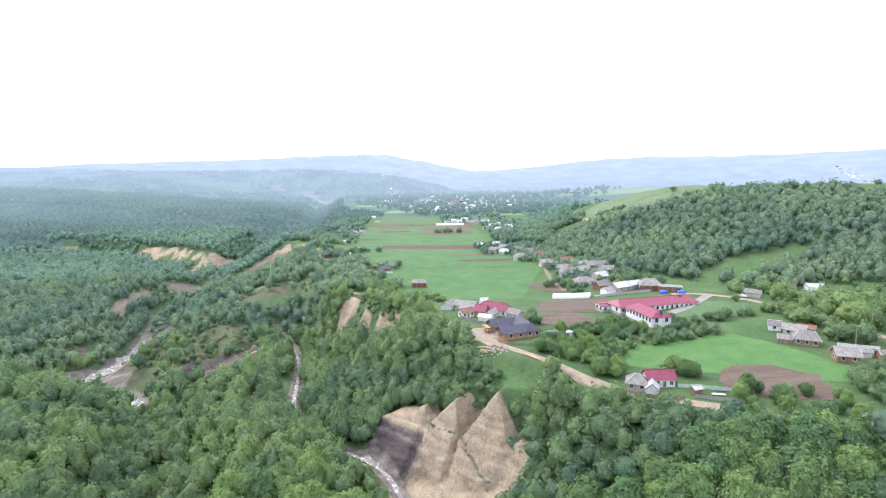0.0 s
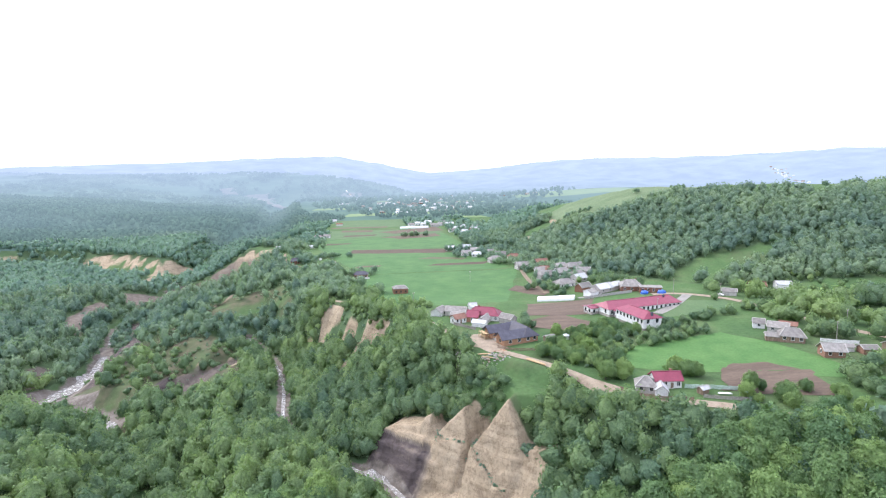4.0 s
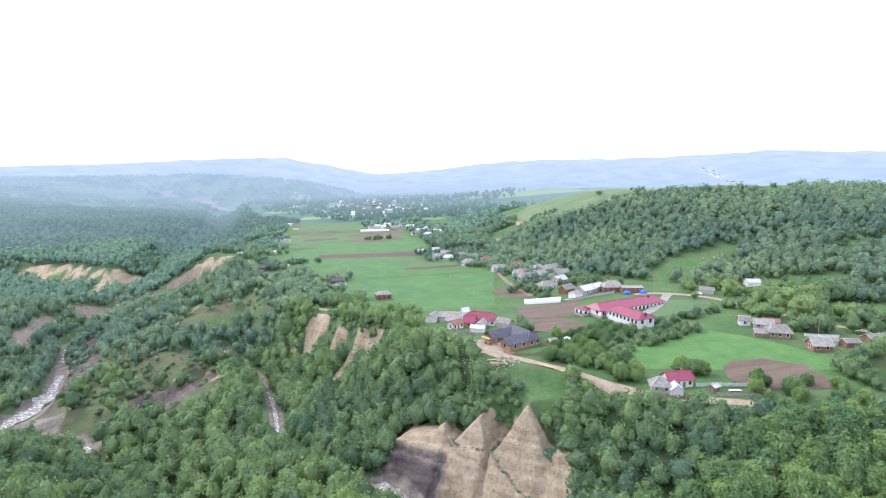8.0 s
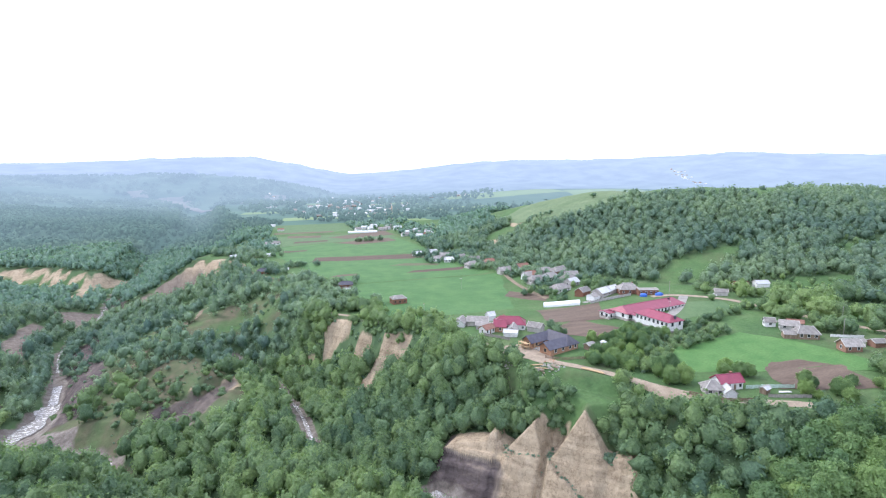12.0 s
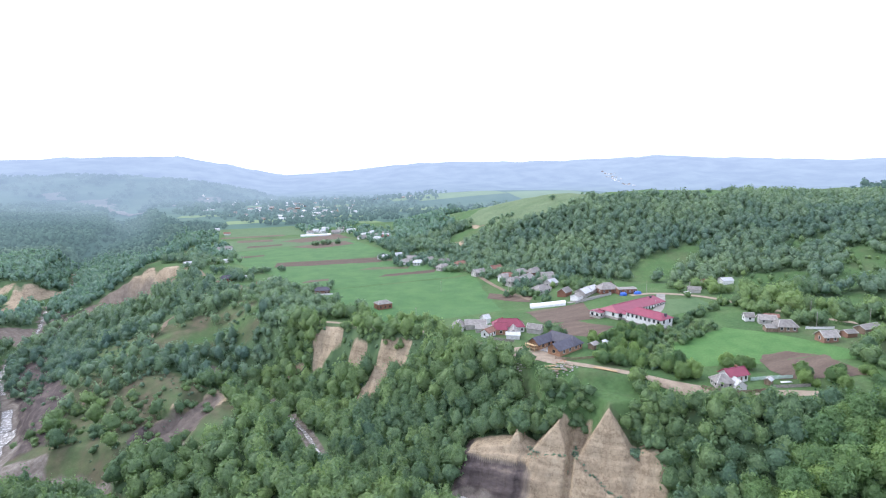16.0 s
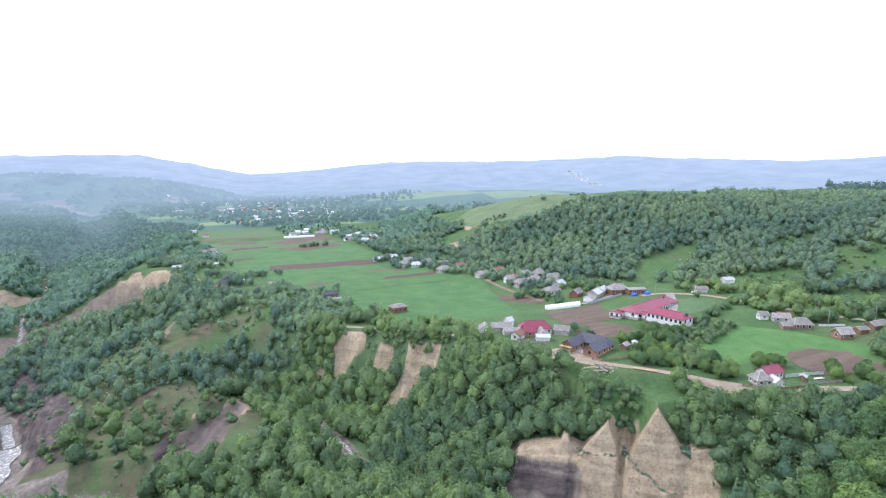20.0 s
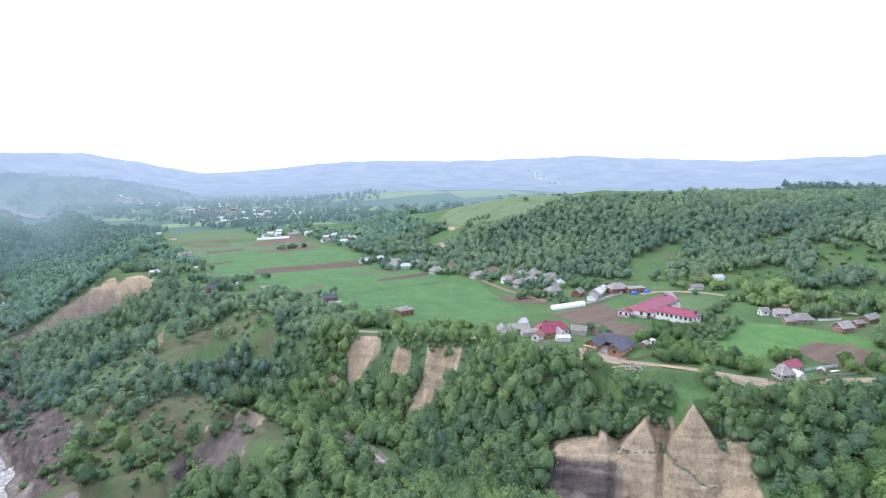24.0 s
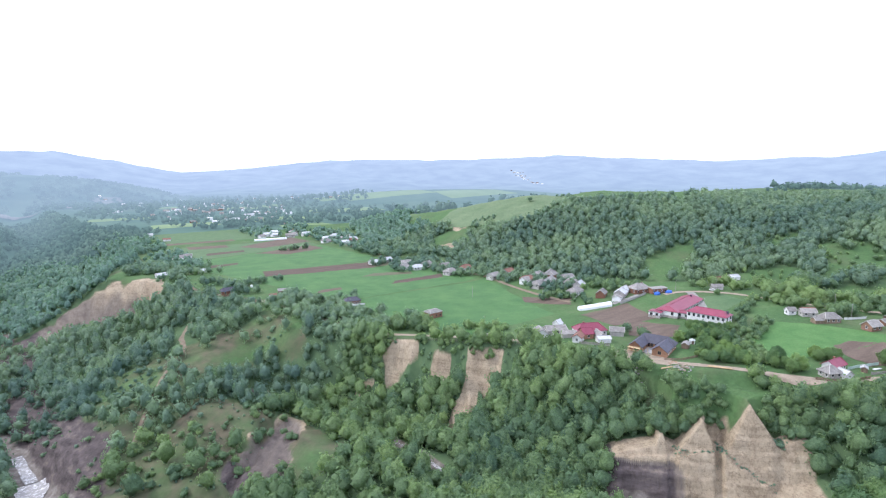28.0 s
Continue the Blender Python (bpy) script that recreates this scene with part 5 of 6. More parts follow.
# the brick house with the blue sheets, and the long sheds
house("brick house under a pale hipped slate roof", (123.5, 302.5), -14, 12.0, 9.0, 3.4, 3.0, BRICK, ROOF_GREY, 4.0, (3, 1, 0, 2), None, (3, 1))
shed("flat-roofed brick wing beside the village road", (131.5, 294.5), -14, 12.0, 7.0, 3.2, 0.5, BRICK, ROOF_GREY, 0.2, None, (4, 1, 0, 0))
for tx, ty, tw in ((126.1, 289.8, 4.4), (135.2, 287.4, 5.0)):
    ob = thing("hay_stack", "stack covered by a bright blue tarpaulin", "stack", (tx, ty, ground_at(tx, ty)), -14, "covered stacks by the road")
    bm = bmesh.new()
    bmesh.ops.create_uvsphere(bm, u_segments=16, v_segments=8, radius=1)
    for v in bm.verts:
        k = 1 + 0.14 * noise.noise(v.co * 3 + Vector((tx, 0, 0)))
        v.co = Vector((v.co.x * tw / 2 * k, v.co.y * 1.9 * k, max(0, v.co.z) ** 0.6 * 2.1 * k - 0.1))
    part("tarpaulin", bm, TARP, ob)
shed("long shed under a pale tin gable", (106.5, 304), 28, 12.0, 7.0, 3.0, 2.2, PLASTER_GREY, ROOF_TIN, 0.5, None, (2, 0, 0, 1))
shed("long shed under a pale tin gable", (115.5, 308.5), 28, 10.0, 6.0, 2.8, 1.8, PLASTER_GREY, ROOF_TIN)
shed("low white shed by the greenhouse", (98, 299), 28, 9.0, 5.5, 2.4, 1.2, PLASTER, ROOF_GREY)
shed("barn with a rusty red gable roof", (97, 311.5), 30, 9.0, 6.0, 2.8, 2.2, BRICK, ROOF_GREY)
fence("grey concrete yard wall along the lane", [(90, 289.8), (106, 292.6), (121, 295.2)], 1.6, CONCRETE, 0.0, "wall_fence")
house("long house under a pale slate hip roof", (89, 327), 18, 12.0, 8.0, 3.0, 2.4, PLASTER, ROOF_GREY, 3.0, (3, 1, 0, 2))
house("village house under weathered slate", (87, 360), 10, 12.0, 8.0, 3.0, 2.4, PLASTER_GREY, ROOF_GREY, 2.5, (3, 1, 0, 2))
house("village house under weathered slate", (100, 365), 30, 11.0, 7.5, 3.0, 2.4, PLASTER, ROOF_GREY, 0.0, (3, 1, 0, 2))
house("village house with a rusty tile roof", (91.5, 379), -10, 10.0, 7.5, 3.0, 2.4, PLASTER, ROOF_RUST, 2.5, (2, 1, 0, 2))
house("village house under weathered slate", (80, 405), 10, 10.0, 7.0, 3.0, 2.2, PLASTER_GREY, ROOF_GREY, 0.0, (2, 1, 0, 2))
house("brick village house half hidden by trees", (112, 376), 20, 9.0, 7.0, 4.6, 2.4, BRICK, ROOF_GREY, 2.2, (2, 1, 0, 2))
house("village house with a rusty tile roof", (100, 415), 15, 10.0, 7.0, 3.0, 2.2, PLASTER, ROOF_RUST, 0.0, (2, 1, 0, 2))
house("grey house at the edge of the crop field", (64, 441), 15, 11.0, 8.0, 3.2, 2.6, PLASTER_GREY, ROOF_GREY, 3.0, (2, 1, 0, 2))
for hx, hy, ht, hw, wall_m, roof_m in ((108, 352, 24, 10, PLASTER, ROOF_GREY), (117, 364, -8, 9, PLASTER_GREY, ROOF_GREY), (108, 388, 12, 10, PLASTER, ROOF_GREY), (105, 340, 26, 9, PLASTER_GREY, ROOF_TIN),
                                       (121, 388, 30, 8, PLASTER, ROOF_GREY), (88, 376, 8, 9, PLASTER, ROOF_GREY), (57, 506, -12, 9, PLASTER, ROOF_GREY), (69, 489, 20, 11, PLASTER, ROOF_GREY),
                                       (76, 470, -6, 9, PLASTER_GREY, ROOF_GREY), (52, 535, 14, 9, PLASTER, ROOF_TIN), (63, 739, 10, 12, PLASTER, ROOF_GREY), (77, 711, -15, 11, PLASTER, ROOF_TIN), (92, 728, 5, 10, PLASTER_GREY, ROOF_RUST)):
    house("village house among gardens", (hx, hy), ht, hw, hw * 0.7, 3.0, 2.3, wall_m, roof_m, 2.0 if hw > 9 else 0.0, (2, 1, 0, 1))
house("white house in an orchard", (54, 478), -10, 10.0, 7.0, 3.0, 2.2, PLASTER, ROOF_TIN, 2.5, (3, 1, 0, 2))
house("white house in an orchard", (45, 488), 25, 9.0, 7.0, 3.0, 2.4, PLASTER, ROOF_GREY, 0.0, (2, 1, 0, 2))
house("house with a rusty tile roof under trees", (85, 452), 5, 10.0, 7.0, 3.0, 2.2, PLASTER, ROOF_RUST, 2.5, (2, 1, 0, 2))
house("small white house beside the meadow", (35, 530), 10, 9.0, 6.5, 3.0, 2.0, PLASTER, ROOF_TIN, 0.0, (2, 1, 0, 1))
# west side of the terrace
house("square brown brick house shell under a grey slate roof", (-18.5, 333), 8, 9.5, 7.5, 3.6, 1.5, BRICK, ROOF_GREY, 2.6, (3, 2, 0, 2), None, None, 0.3, trim=TIMBER)
house("low house with a white porch and a dark roof", (-46, 390), -5, 10.0, 7.0, 3.4, 1.8, BRICK, ROOF_DARK, 2.4, (4, 1, 0, 1), 0)
shed("white stone terrace wall before the house", (-44, 384.5), -5, 9.0, 1.0, 1.0, 0.2, PLASTER, ROOF_TIN, 0.1)
house("long low house under a dark slate roof", (-106, 478), 8, 13.0, 7.0, 2.8, 2.0, BRICK, ROOF_DARK, 2.0, (3, 1, 0, 2))
shed("small white shed with a rusty roof", (-84, 440), 0, 5.0, 4.0, 2.4, 1.0, PLASTER, ROOF_RUST, 0.3, 0)
shed("timber shed with a dark roof", (-74, 452), -10, 7.0, 4.5, 2.4, 1.2, TIMBER, ROOF_GREY)
for tx, ty in (out(-93, 484), out(-88, 488)):
    ob = thing("water_tank", "white upright water tank on a garden plot", "tank", (tx, ty, ground_at(tx, ty)))
    bm = bmesh.new()
    bmesh.ops.create_cone(bm, segments=18, radius1=1.2, radius2=1.2, depth=2.0, cap_ends=True)
    bmesh.ops.bevel(bm, geom=[e for e in bm.edges if abs(e.verts[0].co.z - e.verts[1].co.z) < 0.01], offset=0.25, segments=2, affect="EDGES")
    bmesh.ops.translate(bm, verts=bm.verts, vec=(0, 0, 1.0))
    part("shell", bm, FILM, ob)
    part("cap", boxes("cap", (-0.3, 0.3, -0.3, 0.3, 2.0, 2.15)), TRIM, ob)
house("pale farm shed at the edge of the bluff", (-140, 585), 20, 14.0, 6.0, 2.6, 1.6, PLASTER, ROOF_TIN, 0.0, (2, 0, 0, 1))
house("pale farm shed at the edge of the bluff", (-112, 588), 10, 16.0, 5.0, 2.4, 1.2, PLASTER, ROOF_TIN, 0.0, (3, 0, 0, 0))
house("white house on the bluff under a grey roof", (-117, 690), 15, 12.0, 8.0, 3.2, 2.2, PLASTER, ROOF_GREY, 3.0, (3, 1, 0, 1))
house("white house on the bluff under a grey roof", (-107, 700), -10, 8.0, 6.0, 3.0, 2.0, PLASTER, ROOF_GREY, 0.0, (2, 1, 0, 1))
house("white shed on the bluff", (-128, 985), 5, 12.0, 6.0, 3.0, 1.6, PLASTER, ROOF_TIN)
house("low grey barn on the bluff", (-110, 900), 0, 10.0, 6.0, 3.0, 1.6, PLASTER, ROOF_RUST)
for px_, py_ in ((112, 248), (158, 268), (142, 287), (174, 205), (184, 183), (156, 190), (-10, 296), (66, 330), (118, 299.5), (30, 360)):
    pole((px_, py_))

# farther village: many small houses
kinds = [(PLASTER, ROOF_TIN), (PLASTER, ROOF_GREY), (PLASTER, ROOF_RUST), (PLASTER_GREY, ROOF_GREY), (PLASTER, ROOF_RED), (BRICK, ROOF_GREY)]
spots = [(45, 835), (55, 850), (20, 868), (70, 845), (8, 850), (85, 760), (96, 740), (76, 775), (104, 770), (62, 880), (38, 895), (30, 860), (90, 790)]
vr = random.Random(5)
for _ in range(140):
    yy = vr.uniform(1150, 2250)
    spots.append((vr.gauss(40 + (yy - 1150) * 0.10, 60 + (yy - 1150) * 0.12), yy))
for _ in range(26):
    up = vr.random()
    spots.append((2090 + 130 * up + vr.gauss(0, 14), 2510 + 480 * up + vr.gauss(0, 10)))
for i, (hx, hy) in enumerate(spots):
    wall_m, roof_m = kinds[vr.choice([0, 0, 0, 1, 1, 3, 3, 5])]
    wd, dp = vr.uniform(9, 15), vr.uniform(7, 9)
    house("distant village house in the valley", (hx, hy), vr.uniform(-30, 30), wd, dp, vr.uniform(3, 4.2), vr.uniform(1.8, 2.6), wall_m, roof_m, vr.choice([0, 2.5]),
          (2, 0, 0, 0) if hy < 1200 else (0, 0, 0, 0), None, None, 0.5, group="distant village", seams=False)

# ---- loose things by the road ----
def stone_heap(name, label, category, at, spread, count, size, material, seed):
    """A heap of single lumps."""
    g = random.Random(seed)
    ob = thing(name, label, category, (*at, ground_at(*at)))
    for i in range(count):
        bm = bmesh.new()
        bmesh.ops.create_icosphere(bm, subdivisions=1, radius=1)
        s = size * g.uniform(0.5, 1.4)
        for v in bm.verts:
            v.co = Vector((v.co.x * s * 1.3, v.co.y * s, v.co.z * s * 0.7)) * (1 + 0.25 * noise.noise(v.co * 2 + Vector((i, seed, 0))))
        x, y = g.gauss(0, spread[0]), g.gauss(0, spread[1])
        p = part(name.split("_")[0] if "_" in name else "lump", bm, material, ob)
        p.matrix_basis = pose(x, y, ground_at(at[0] + x, at[1] + y) - ob.location.z + s * 0.3, 0, 0, g.uniform(0, 180))
    return ob


stone_heap("stone_heap", "heap of pale broken stone on the road verge", "stone heap", (19.5, 205.5), (2.6, 1.6), 42, 0.45, STONE, 1)
stone_heap("earth_heap", "low heaps of dug pale earth on the road verge", "earth heap", (22.5, 204.0), (3.4, 1.6), 14, 0.55, DIRT, 2)
stone_heap("stone_heap", "scattered pale stones below the road verge", "stone heap", (20.5, 201.5), (3.0, 1.5), 18, 0.35, CONCRETE, 3)
stone_heap("brick_heap", "loose bricks stacked before the unfinished house", "brick heap", (25.0, 209.5), (1.4, 0.8), 26, 0.3, BRICK_ORANGE, 4)
stone_heap("stone_heap", "stones dumped below the bend of the rim road", "stone heap", (8.0, 214.5), (1.6, 1.2), 12, 0.4, STONE, 5)


def log_pile(label, a, b, n, r, material):
    """Long trunks or planks lying side by side from a to b."""
    za, zb = ground_at(*a), ground_at(*b)
    ob = thing("log_pile", label, "log pile", (*a, za))
    d = Vector((b[0] - a[0], b[1] - a[1], 0)).normalized()
    side = Vector((-d.y, d.x, 0))
    for i in range(n):
        o = side * (i - n / 2) * 2.2 * r + Vector((0, 0, r + 0.15))
        bm = bmesh.new()
        bmesh.ops.create_cone(bm, segments=10, radius1=r, radius2=r * 0.75, depth=1.0, cap_ends=True)
        p = part("log", bm, material, ob)
        q = Vector((b[0] - a[0], b[1] - a[1], zb - za))
        p.matrix_basis = Matrix.Translation(o + q / 2) @ q.to_track_quat("Z", "Y").to_matrix().to_4x4() @ Matrix.Diagonal((1, 1, q.length * (1 - 0.06 * i), 1))
    return ob


log_pile("long peeled logs lying beside the rim road", (33.2, 198.0), (38.4, 189.8), 3, 0.22, NEW_TIMBER)
log_pile("pale planks lying on the road verge", (15.8, 209.0), (20.5, 206.0), 4, 0.14, NEW_TIMBER)
log_pile("pale planks lying on the road verge", (17.0, 206.5), (20.8, 202.8), 3, 0.14, NEW_TIMBER)
log_pile("grey beams stacked in the garden", (84.5, 156.0), (88.5, 154.5), 4, 0.14, TRIM)


def well_house(at):
    ob = thing("well_house", "small round white well house in a garden", "well house", (*at, ground_at(*at)))
    bm = bmesh.new()
    bmesh.ops.create_cone(bm, segments=16, radius1=1.3, radius2=1.3, depth=2.0, cap_ends=True)
    bmesh.ops.translate(bm, verts=bm.verts, vec=(0, 0, 0.9))
    part("drum", bm, PLASTER, ob)
    bm = bmesh.new()
    bmesh.ops.create_cone(bm, segments=16, radius1=1.6, radius2=0.1, depth=0.8, cap_ends=True)
    bmesh.ops.translate(bm, verts=bm.verts, vec=(0, 0, 2.3))
    part("roof", bm, ROOF_TIN, ob)
    opening(ob, "door", -0.9, -0.95, 0.05, -45, 0.8, 1.6, TIMBER)


well_house((56, 219.8))


def car(at, turn, label, paint):
    """A saloon with glass, wheels and lamps."""
    ob = thing("car", label, "car", (*at, ground_at(*at) + 0.2), turn, "parked cars")
    prof = [(-2.1, 0.35), (-2.15, 0.75), (-1.9, 0.92), (-1.35, 0.98), (-0.75, 1.42), (0.55, 1.42), (1.15, 0.98), (2.0, 0.86), (2.15, 0.6), (2.1, 0.35)]
    v, f, n = [], [], len(prof)
    for y, k in ((-0.82, 0), (0.82, 0)):
        v += [(x, y * (0.86 if z > 1.1 else 1.0), z) for x, z in prof]
    f = [tuple(range(n))[::-1], tuple(range(n, 2 * n))] + [(i, (i + 1) % n, n + (i + 1) % n, n + i) for i in range(n)]
    body = part("body", mesh("body", v, f), paint, ob)
    part("windscreen", boxes("windscreen", (0.55, 1.05, -0.68, 0.68, 1.0, 1.36)), GLASS, body)
    part("side_glass", boxes("side_glass", (-0.8, 0.6, -0.78, 0.78, 1.02, 1.34)), GLASS, body)
    for sx in (-1.35, 1.35):
        for sy in (-0.8, 0.8):
            bm = bmesh.new()
            bmesh.ops.create_cone(bm, segments=14, radius1=0.32, radius2=0.32, depth=0.2, cap_ends=True)
            w = part("wheel", bm, BLACK, ob)
            w.matrix_basis = pose(sx, sy, 0.32, 90, 0, 0)
            bm = bmesh.new()
            bmesh.ops.create_cone(bm, segments=12, radius1=0.18, radius2=0.18, depth=0.22, cap_ends=True)
            part("rim", bm, ROOF_TIN, w)
    for sy in (-0.55, 0.55):
        part("headlight", boxes("headlight", (2.08, 2.17, sy - 0.16, sy + 0.16, 0.62, 0.76)), FILM, body)
    return ob


car((159.5, 271.0), 130, "white saloon car parked on the village road", TRIM)

# ---- trees ----
ICO = {}


def ico(level):
    if level not in ICO:
        bm = bmesh.new()
        bmesh.ops.create_icosphere(bm, subdivisions=level, radius=1)
        bm.verts.ensure_lookup_table()
        ICO[level] = np.array([v.co[:] for v in bm.verts]), np.array([[v.index for v in f.verts] for f in bm.faces])
        bm.free()
    return ICO[level]


def crown(seed, leaves, leaf, level, clumps=26, taper=0.0, rough=0.16, core=0.74):
    """A crown one metre wide and one high, base at 0: a dark core hidden in clumps of bent leaf sprays at many depths. taper draws the top in.
    Gives vertices, triangles, quads."""
    g = np.random.default_rng(seed)
    waves = g.standard_normal((7, 3)) * 2.6
    phase = g.uniform(0, 6.28, 7)
    lean = g.uniform(-0.07, 0.07, 2)

    def dome(d):
        """Where the crown's outside lies in direction d."""
        swell = 1 + rough * np.cos(d @ waves.T + phase).sum(1) / 2.6
        p = d * (0.45 * swell)[:, None]
        up = np.clip(p[:, 2] / 0.45, -1, 1)
        p[:, :2] *= (1 - taper * np.clip(up, 0, 1) - 0.12 * np.clip(-up, 0, 1))[:, None]
        p[:, :2] += lean * (p[:, 2:3] + 0.3)
        return p + (0, 0, 0.5)
    mid = np.array((0, 0, 0.5))
    sv, sf = ico(level)
    # boughs first, then sprays about each bough
    cd = g.standard_normal((clumps, 3))
    cd[:, 2] = cd[:, 2] * 0.9 + 0.28
    cd /= np.linalg.norm(cd, axis=1)[:, None]
    cc = mid + (dome(cd) - mid) * g.uniform(0.80, 1.02, (clumps, 1))
    # the body swells into each bough
    bough = np.exp(-((1 - sv @ cd.T) / 0.055) ** 1.2).max(1)[:, None]
    body = mid + (dome(sv) - mid) * core * (0.84 + 0.20 * bough) * g.uniform(0.93, 1.07, (len(sv), 1))
    size = g.uniform(0.10, 0.21, clumps) * (26 / clumps) ** 0.3
    pick = g.integers(0, clumps, leaves)
    d = g.standard_normal((leaves, 3))
    d /= np.linalg.norm(d, axis=1)[:, None]
    d += 0.5 * cd[pick]
    d /= np.linalg.norm(d, axis=1)[:, None]
    c = cc[pick] + d * (size[pick] * g.uniform(0.35, 1.05, leaves))[:, None]
    way = cd[pick].copy()
    fill = leaves * 2 // 5
    f = g.standard_normal((fill, 3)) + (0, 0, 0.25)
    f /= np.linalg.norm(f, axis=1)[:, None]
    c[:fill], d[:fill], way[:fill] = mid + (dome(f) - mid) * g.uniform(0.70, 0.95, (fill, 1)), f, f
    nrm = 0.55 * d + 0.8 * way + (0, 0, 0.15) + 0.38 * g.standard_normal((leaves, 3))
    nrm /= np.linalg.norm(nrm, axis=1)[:, None]
    t = np.cross(nrm, g.standard_normal((leaves, 3)))
    t /= np.linalg.norm(t, axis=1)[:, None] + 1e-9
    b = np.cross(nrm, t)
    s = leaf * g.uniform(0.5, 1.4, (leaves, 1))
    q = np.stack([c - t * s, c - b * s * 0.7 - nrm * s * 0.3, c + t * s, c + b * s * 0.7 + nrm * s * 0.2], 1).reshape(-1, 3)
    v = np.concatenate([body, q])
    v[:, 2] = np.maximum(v[:, 2], 0.02)
    return v, sf, len(body) + np.arange(leaves * 4).reshape(leaves, 4)


def trunk_mesh(seed, h=1.0, r=0.035, limbs=5):
    """A tapered, leaning trunk with limbs, one metre high."""
    g = random.Random(seed)
    v, f = [], []

    def tube(pts, rad, n=7):
        k0 = len(v)
        for p, q in zip(pts, rad):
            for i in range(n):
                a = 6.2832 * i / n
                v.append((p[0] + q * math.cos(a), p[1] + q * math.sin(a), p[2]))
        for j in range(len(pts) - 1):
            for i in range(n):
                a, b = k0 + j * n + i, k0 + j * n + (i + 1) % n
                f.append((a, b, b + n, a + n))
    lean = g.uniform(-0.05, 0.05), g.uniform(-0.05, 0.05)
    spine = [(lean[0] * t, lean[1] * t, t * 0.8 * h - 0.08) for t in (0, 0.12, 0.4, 0.7, 1.0)]
    tube(spine, [r * 1.5, r, r * 0.8, r * 0.5, r * 0.15])
    for i in range(limbs):
        z = g.uniform(0.25, 0.6) * h
        a = g.uniform(0, 6.28)
        tube([(lean[0] * z, lean[1] * z, z - 0.08), (0.13 * math.cos(a), 0.13 * math.sin(a), z + 0.08), (0.27 * math.cos(a), 0.27 * math.sin(a), z + 0.22)], [r * 0.5, r * 0.35, r * 0.1], 5)
    return mesh("trunk", v, f, True)


def keep_clear(x, y):
    """Where no tree may stand: roads, fields, houses, and gaps that open bluffs and water to the camera."""
    ok = np.ones(x.shape, bool)
    for line, w in CLEAR_LINES:
        ok &= near(x, y, np.stack([*out(*np.array(line, float).T), np.zeros(len(line))], 1))[0] > w
    for hx, hy, r in CLEAR_SPOTS:
        ok &= np.hypot(x - hx, y - hy) > r
    return ok


CLEAR_LINES = [(RIM_ROAD, 3.4), ([(-80, 268), (-74, 258), (-72, 246)], 6.5), ([(-15, 174), (-11, 162)], 6.0), ([(-90, 437), (-118, 462), (-144, 447), (-146, 404)], 4.6), ([(-124, 510), (-131, 548), (-112, 478), (-90, 437)], 4),
               ([(87, 293.5), (106, 296), (119, 298), (129, 286.5), (138, 285.5), (146, 281), (154, 272), (163, 258), (166, 232), (169, 215), (176, 196), (186, 176)], 5.5)]
CLEAR_SPOTS = [(o.matrix_basis.translation.x, o.matrix_basis.translation.y, 8.0 if o.matrix_basis.translation.y < 325 else 5.6) for o in scene.objects if o.get("category") in ("house", "shed", "school")]
CLEAR_SPOTS += [(q, 260 + 0.25 * (q - 108), 9) for q in (88, 98, 108, 118, 128)] + [(98.5 - 0.19 * (q - 224), q, 8.0) for q in (227, 235, 243)]
CLEAR_SPOTS += [(-238, 316, 9), (-226, 330, 10), (-214, 312, 10), (-204, 300, 12), (-190, 296, 11), (-198, 314, 8), (30, 189, 11), (25, 201, 6), (31, 179, 6), (33.5, 225.5, 15), (20, 212, 8), (-131, 398, 15), (-146, 404, 6), (-55, 306, 8), (-48, 302, 7), (-42, 292, 6), (-37, 285, 5), (-24, 268, 8), (-30, 270, 7)]


def hidden(x, y, l):
    """Behind the crest of the hill, or outside the camera's field of view."""
    return ((l["side_crest"] < 0) & (l["d_crest"] > 45) & (y < 900)) | (y < np.minimum(1.17 * x, 131 + 0.315 * x) - 45) | (x < -0.86 * y - 70)


def before_faces(x, y):
    """Right below the three bare faces: trees are dropped so the camera sees them."""
    m = (y > 245) & (y < 345) & (x > -90) & (x < 5)
    return m & (bare(land(x + 1.2, y + 3.2), x, y) > 0.4)


def scatter(x0, x1, y0, y1, gap, seed, density=1.0):
    """Jittered spots in a rectangle, thinned by the woods."""
    g = np.random.default_rng(seed)
    xs, ys = np.meshgrid(np.arange(x0, x1, gap), np.arange(y0, y1, gap))
    xs = (xs + g.uniform(-0.48, 0.48, xs.shape) * gap).ravel()
    ys = (ys + g.uniform(-0.48, 0.48, ys.shape) * gap).ravel()
    l = land(xs, ys)
    m = (g.random(xs.shape) < wooded(l, xs, ys) * density) & keep_clear(xs, ys)
    return xs[m], ys[m], l["z"][m], g


